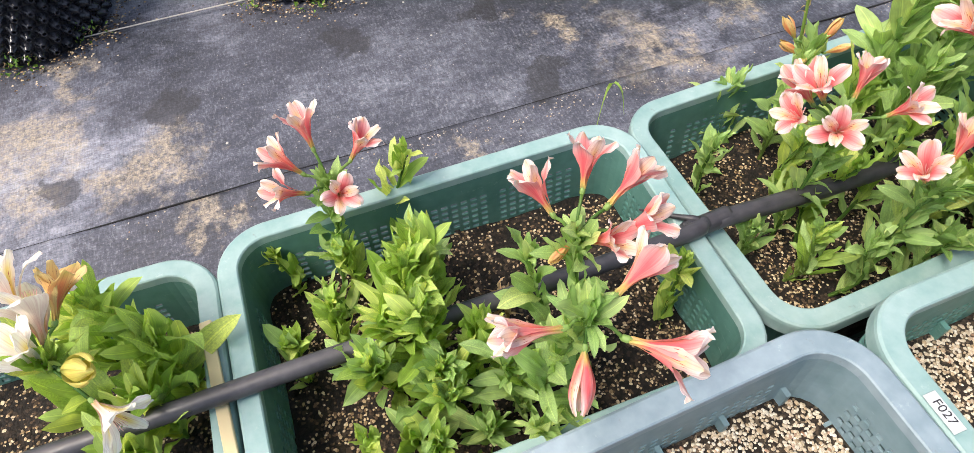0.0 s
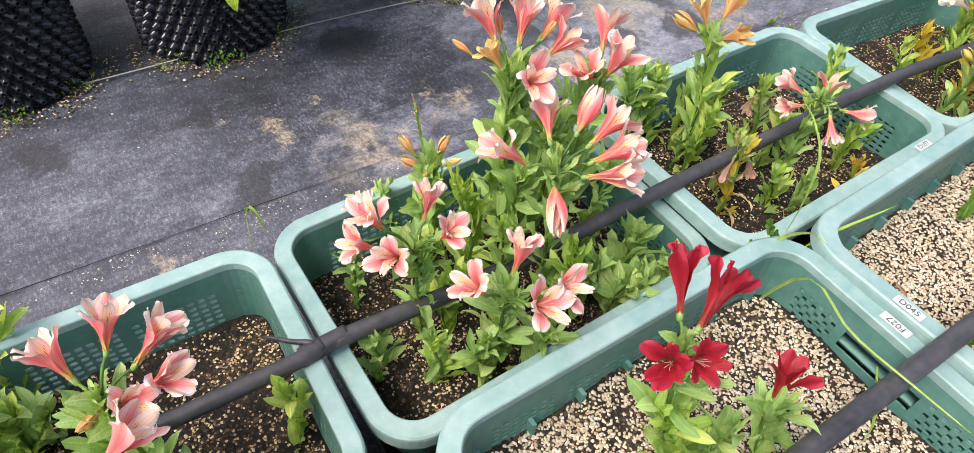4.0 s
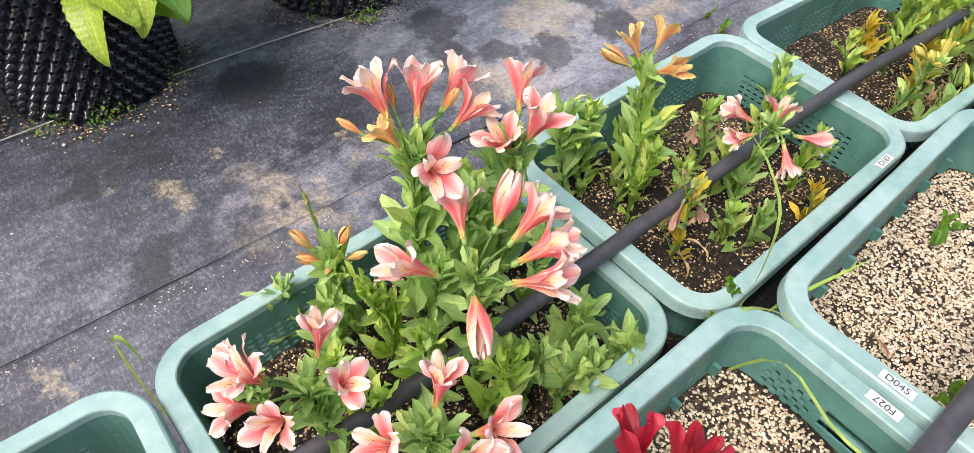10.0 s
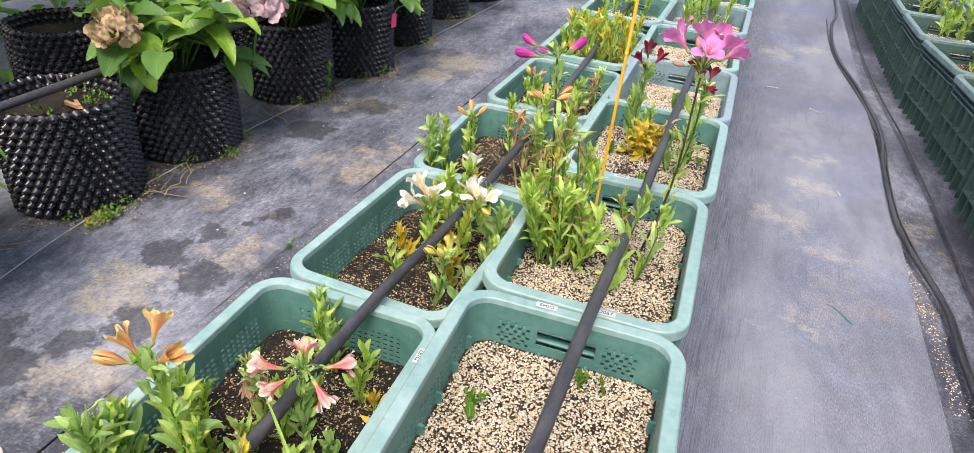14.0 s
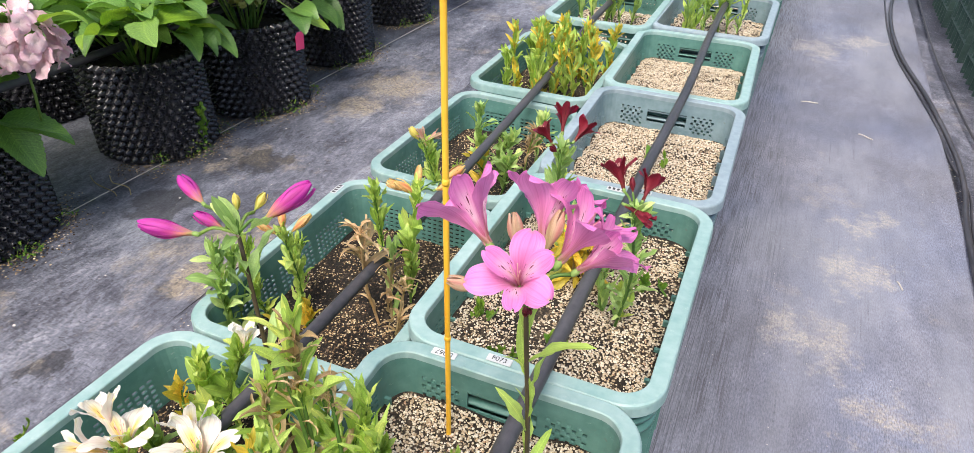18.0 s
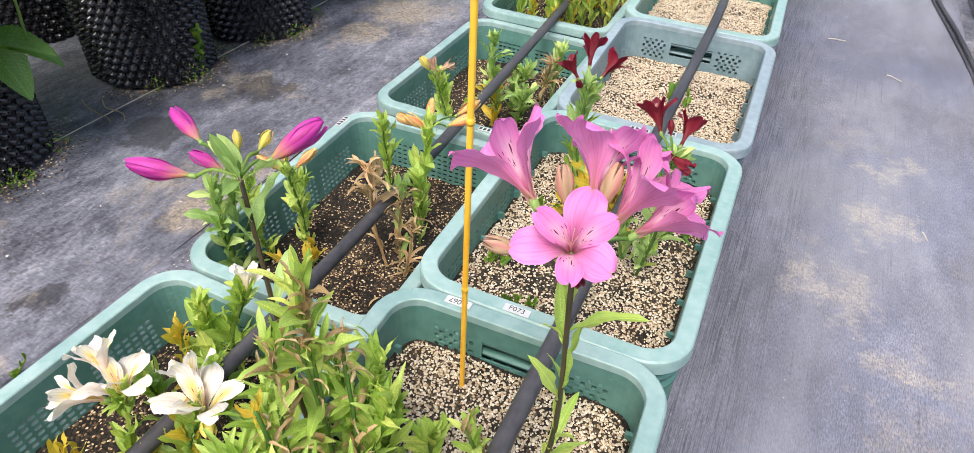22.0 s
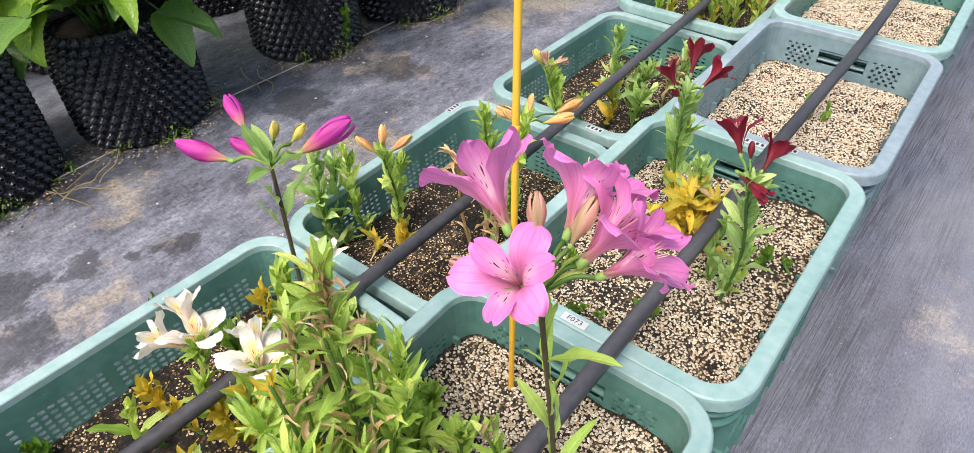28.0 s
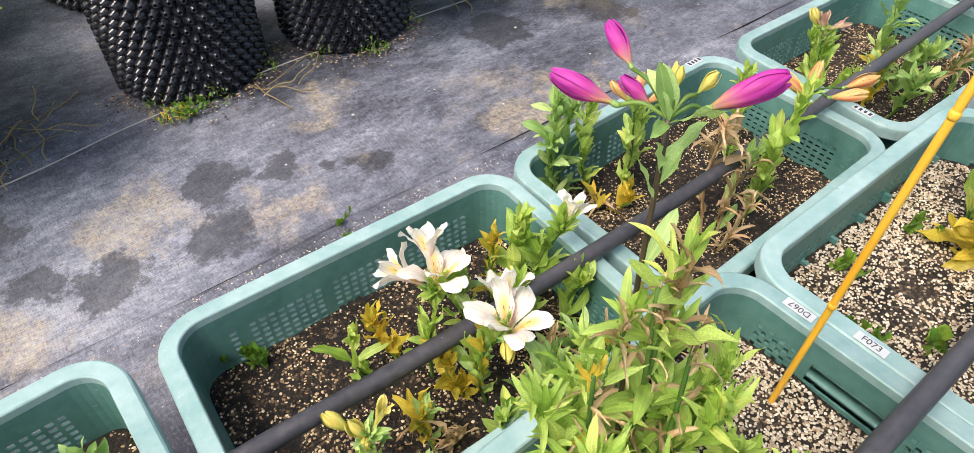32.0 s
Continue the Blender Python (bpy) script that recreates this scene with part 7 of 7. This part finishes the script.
for x, y, a, long in ((0.554, 3.91, 0.5, 0.05), (0.365, 4.14, -0.2, 0.06), (0.62, 3.05, 1.2, 0.03)):
    p = [(x + long * (q - 0.5) * math.cos(a), y - long * (q - 0.5) * math.sin(a) + 0.004 * math.sin(5 * q), 0.0115) for q in (0, 0.3, 0.7, 1)]
    thing("straw", "short bleached straw lying on the path", "straw", "loose straw", data=mesh_of("straw", *tube(spline(p, 8), 0.002, 5), MAT_STRING))
thing("twig", "small green twig lying on the path", "twig", data=mesh_of("twig", *tube(spline([(0.555, 2.31, 0.011), (0.575, 2.30, 0.012), (0.60, 2.268, 0.011), (0.618, 2.245, 0.011)], 10), [0.001, 0.0012, 0.0012, 0.0014, 0.0015, 0.002, 0.0028, 0.0034, 0.003, 0.001], 6), MAT_GREEN))
MAT_STONE = mat("pale grit", (0.5, 0.47, 0.42), 0.9)[0]
GRIT = mesh_of("pebble", (PEB_V * (0.0042, 0.0034, 0.0026)).tolist(), PEB_F.tolist(), MAT_STONE)
for k in range(60):
    if k < 35:
        x, y = 0.21 + abs(rng.gauss(0, 0.07)), rng.uniform(1.2, 4.5)
    else:
        x, y = rng.uniform(-1.35, -0.6), rng.uniform(-0.3, 3.2)
    thing("pebble", "small pale pebble lying on the weed mat", "pebble", "stray pebbles", m=pose(x, y, 0.0075 if x > -0.85 else 0.002, rz=rng.uniform(0, 180)) @ Matrix.Diagonal((rng.uniform(0.5, 1.2),) * 3 + (1,)), data=GRIT)

# ---------------------------------------------------------------- stick, labels and litter
MAT_STICK, _n, _l, _p = mat("yellow painted stake", (0.85, 0.5, 0.04), 0.45)
_t = tex(_n, _l, "Noise", 50, detail=4, stretch=(1, 1, 0.1))
_l.new(ramp(_n, _l, _t.outputs["Fac"], [(0.35, (0.75, 0.36, 0.02)), (0.65, (0.9, 0.55, 0.06))]).outputs["Color"], _p.inputs["Base Color"])
_pts = [(-0.072 + 0.012 * k / 24, 2.018 - 0.006 * k / 24, 0.22 + 0.9 * k / 24) for k in range(25)]
stake = thing("plant_stake", "slim yellow garden stake standing in pumice", "stake", m=pose(*_pts[0]))
_pts = [Vector(q) - Vector((-0.072, 2.018, 0.22)) for q in _pts]
part("shaft", mesh_of("shaft", *tube(_pts, 0.0036, 8), MAT_STICK), parent=stake)
for k in (6, 12, 18):
    part("knot", mesh_of("knot", *tube([_pts[k] + Vector((0, 0, d)) for d in (-0.004, -0.0015, 0.0015, 0.004)], [0.0036, 0.0044, 0.0044, 0.0036], 8), MAT_STICK), parent=stake)
MAT_LABEL = mat("white label plastic", (0.5, 0.53, 0.53), 0.5)[0]
MAT_INK = mat("black label print", (0.02, 0.02, 0.025), 0.5)[0]


def rim_label(text, x, y, z, turn, width=0.037, label=""):
    ob = thing("crate_label", label or f"white label printed {text} on a crate rim", "label", "crate labels", m=pose(x, y, z, rz=turn))
    part("strip", box_mesh("strip", -width / 2, width / 2, -0.0066, 0.0066, 0, 0.0012, MAT_LABEL, 0.0004), parent=ob)
    if text:
        c = bpy.data.curves.new("print", "FONT")
        c.body, c.size, c.align_x, c.align_y, c.extrude = text, 0.0118, "CENTER", "CENTER", 0.0001
        c.materials.append(MAT_INK)
        part("print", c, parent=ob, m=pose(0, 0, 0.0014))
    else:
        for k in range(4):
            part("bar", box_mesh("bar", -0.016 + 0.009 * k, -0.011 + 0.009 * k, -0.004, 0.004, 0.0013, 0.0016, MAT_INK, 0), parent=ob)
    return ob


def on_rim(row, along, end, text, side="y"):
    """A label lying on the rim of a crate of the right row; end -1 is the near rim."""
    x, y, h, turn = row[:4]
    c, s = math.cos(radians(turn)), math.sin(radians(turn))
    u, v = (along, end * (LY * (1.018 if len(row) > 4 else 1) - 0.0105)) if side == "y" else (end * (LX - 0.0105), along)
    base = 0 if (side == "y" and end < 0) else (180 if side == "y" else 90)
    return rim_label(text, x + u * c - v * s, y + u * s + v * c, h + 0.0006, turn + base)


on_rim(RIGHT[0], 0.06, 1, "")
on_rim(RIGHT[1], -0.085, -1, "F027")
on_rim(RIGHT[1], -0.02, 1, "F027")
on_rim(RIGHT[2], -0.045, -1, "D045")
on_rim(RIGHT[2], -0.045, 1, "D045")
on_rim(RIGHT[3], 0.05, -1, "D067")
on_rim(RIGHT[3], -0.095, 1, "D067")
on_rim(RIGHT[4], -0.03, -1, "F073")
on_rim(RIGHT[4], 0.0, 1, "")
on_rim(RIGHT[5], 0.04, -1, "")
on_rim(LEFT[3], 0.17, 1, "D187", "x")
on_rim(LEFT[5], 0.2, -1, "", "x")
on_rim(LEFT[6], 0.1, -1, "")
# a cream slat on a crate's end rim
thing("wooden_stake", "worn cream painted wooden stake lying on the crate rim", "stake", m=pose(-0.345, -0.184, 0.2768, rz=3), data=box_mesh("slat", -0.085, 0.085, -0.0065, 0.0065, 0, 0.006, mat("worn cream paint", (0.62, 0.52, 0.3), 0.7)[0]))


def grass(label, blades, seed):
    rng = random.Random(seed)
    x, y, z = blades[0][0]
    ob = thing("grass_tuft", label, "grass", "loose grass", m=pose(x, y, z))
    for ctrl in blades:
        pts = spline([Vector(c) - Vector((x, y, z)) for c in ctrl], 16)
        verts, faces, uv = [], [], []
        for i, p in enumerate(pts):
            u = i / 15
            w = 0.0028 * math.sin(math.pi * min(1, 0.12 + u * 0.88)) ** 0.6
            t = (pts[min(i + 1, 15)] - pts[max(i - 1, 0)]).normalized()
            sd = t.cross(Vector((0.2, 0.3, 1))).normalized()
            for k in (-1, 0, 1):
                verts.append(p + sd * w * k + Vector((0, 0, 0.0012 * abs(k))))
                uv.append(((k + 1) / 2, u))
        for i in range(15):
            for k in range(2):
                faces.append((i * 3 + k, i * 3 + k + 1, i * 3 + k + 4, i * 3 + k + 3))
        me = mesh_of("blade", verts, faces, LEAF_LIGHT)
        lay = me.uv_layers.new(name="UVMap")
        for loop in me.loops:
            lay.data[loop.index].uv = uv[loop.vertex_index]
        part("blade", me, parent=ob)
    return ob


grass("long green grass blades rising between the crates", [[(-0.19, 0.95, 0.20), (-0.18, 0.97, 0.32), (-0.20, 1.0, 0.42), (-0.25, 1.04, 0.44), (-0.30, 1.08, 0.43)], [(-0.18, 0.96, 0.2), (-0.15, 0.98, 0.33), (-0.11, 1.05, 0.41)], [(-0.19, 0.95, 0.2), (-0.17, 0.93, 0.34), (-0.13, 0.90, 0.42), (-0.10, 0.885, 0.44)]], 1)
grass("grass blades bent across the pumice crate", [[(-0.16, 0.93, 0.20), (-0.10, 0.89, 0.375), (-0.02, 0.86, 0.39), (0.06, 0.86, 0.395), (0.12, 0.88, 0.38)], [(0.02, 0.86, 0.38), (0.06, 0.83, 0.34), (0.07, 0.81, 0.27)]], 2)
grass("curled grass blade behind the crate", [[(-0.60, 0.36, 0.0), (-0.585, 0.36, 0.2), (-0.575, 0.365, 0.305), (-0.56, 0.375, 0.31), (-0.55, 0.38, 0.27)]], 3)
shoots("small weeds growing between the crates", [(-0.19, 0.93, -0.185, 0.91, 0.33, 12, 0.02), (-0.2, 0.97, -0.21, 0.98, 0.31, 10, 0.02)], 310, (-0.19, 0.94, 0.2), "weed", "weed_seedling", group="weed seedlings")
shoots("green weeds on the weed mat seam", [(-0.80, 1.83, -0.79, 1.83, 0.045, 4, 0.022), (-0.84, 1.86, -0.85, 1.87, 0.04, 3, 0.02)], 311, (-0.81, 1.84, 0.0), "weed", "weed_seedling", group="weed seedlings")
# fallen red petals and dry leaves
rng = random.Random(9)
for k, (x, y, z, c) in enumerate([(-0.06, 1.08, 0.288, "wilted"), (0.09, 1.10, 0.288, "wilted"), (0.0, 1.6, 0.27, "red"), (0.07, 1.61, 0.27, "red"), (0.11, 1.62, 0.27, "red"), (0.02, 0.85, 0.252, "wilted"), (0.04, 0.80, 0.252, "wilted"), (0.06, 0.70, 0.262, "red"), (0.075, 0.67, 0.256, "red"), (-0.1, 0.55, 0.252, "wilted"), (-0.05, 1.9, 0.272, "purple")]):
    thing("fallen_petal", "fallen shrivelled flower petal lying on the grains", "petal", "fallen petals", m=pose(x, y, z, rx=rng.uniform(60, 100), ry=rng.uniform(-20, 20), rz=rng.uniform(0, 360)) @ Matrix.Diagonal((0.035, 0.035, 0.035, 1)), data=tepals(c, "bud")[0][k % 2])
for k, (x, y, z) in enumerate([(-0.47, -0.09, 0.18), (-0.45, -0.07, 0.18), (-0.20, 0.80, 0.18), (-0.25, 0.62, 0.18), (-0.30, 0.50, 0.18), (-0.42, 0.66, 0.18), (-0.31, -0.22, 0.20), (-0.28, -0.24, 0.21), (-0.30, -0.25, 0.2), (-0.28, 1.9, 0.2), (-0.32, 1.66, 0.2), (-0.36, 1.12, 0.19), (-0.46, 1.1, 0.19), (-0.27, 2.2, 0.165), (-0.31, 2.18, 0.165), (-0.86, 0.22, 0.008), (-0.845, 0.62, 0.008)]):
    s = rng.uniform(0.03, 0.055) if z > 0.1 else 0.018
    thing("dry_leaf", "curled dry brown leaf lying on the ground", "dry leaf", "dry leaves", m=pose(x, y, z, rx=rng.uniform(-10, 20), ry=rng.uniform(-20, 20), rz=rng.uniform(0, 360)) @ Matrix.Diagonal((s, s, s, 1)), data=LEAVES["dry"][k % 3])
for k, (x, y) in enumerate([(1.12, 3.3), (1.25, 3.2), (1.15, 3.7), (1.55, 3.2), (1.6, 3.7), (1.2, 4.2), (1.5, 4.4), (1.15, 4.8), (1.55, 5.0), (1.15, 5.4), (1.2, 2.5), (1.5, 2.7), (1.6, 5.6), (1.1, 6.0)]):
    shoots("bushy green plant in a dark crate", [(x, y, x, y, 0.48, 34, 0.06), (x + 0.06, y + 0.05, x + 0.09, y + 0.06, 0.44, 30, 0.06), (x - 0.05, y - 0.06, x - 0.07, y - 0.07, 0.40, 26, 0.055), (x + 0.05, y - 0.07, x + 0.06, y - 0.1, 0.42, 26, 0.055)], 320 + k, (x, y, 0.235), ["light", "green"])
for k, (x, y) in enumerate([(1.22, 1.9), (1.15, 2.1), (1.3, 2.6), (1.28, 3.0), (1.1, 3.05)]):
    shoots("tall yellow-green plant in a dark crate", [(x, y, x, y, 0.5, 40, 0.06), (x + 0.05, y + 0.06, x + 0.08, y + 0.07, 0.46, 34, 0.06), (x - 0.05, y - 0.05, x - 0.06, y - 0.08, 0.42, 30, 0.055), (x + 0.03, y - 0.03, x + 0.03, y - 0.02, 0.36, 10, 0.04, ["yellow", "dry"])], 350 + k, (x, y, 0.235), ["light", "green", "light"])
pipe("drip_pipe", "dark drip pipe lying across the crates beside the path", [(1.28, 1.0, 0.345), (1.26, 1.8, 0.345), (1.29, 2.4, 0.35), (1.25, 3.0, 0.345), (1.24, 4.2, 0.345), (1.2, 6.5, 0.345)], 0.0115, 60)
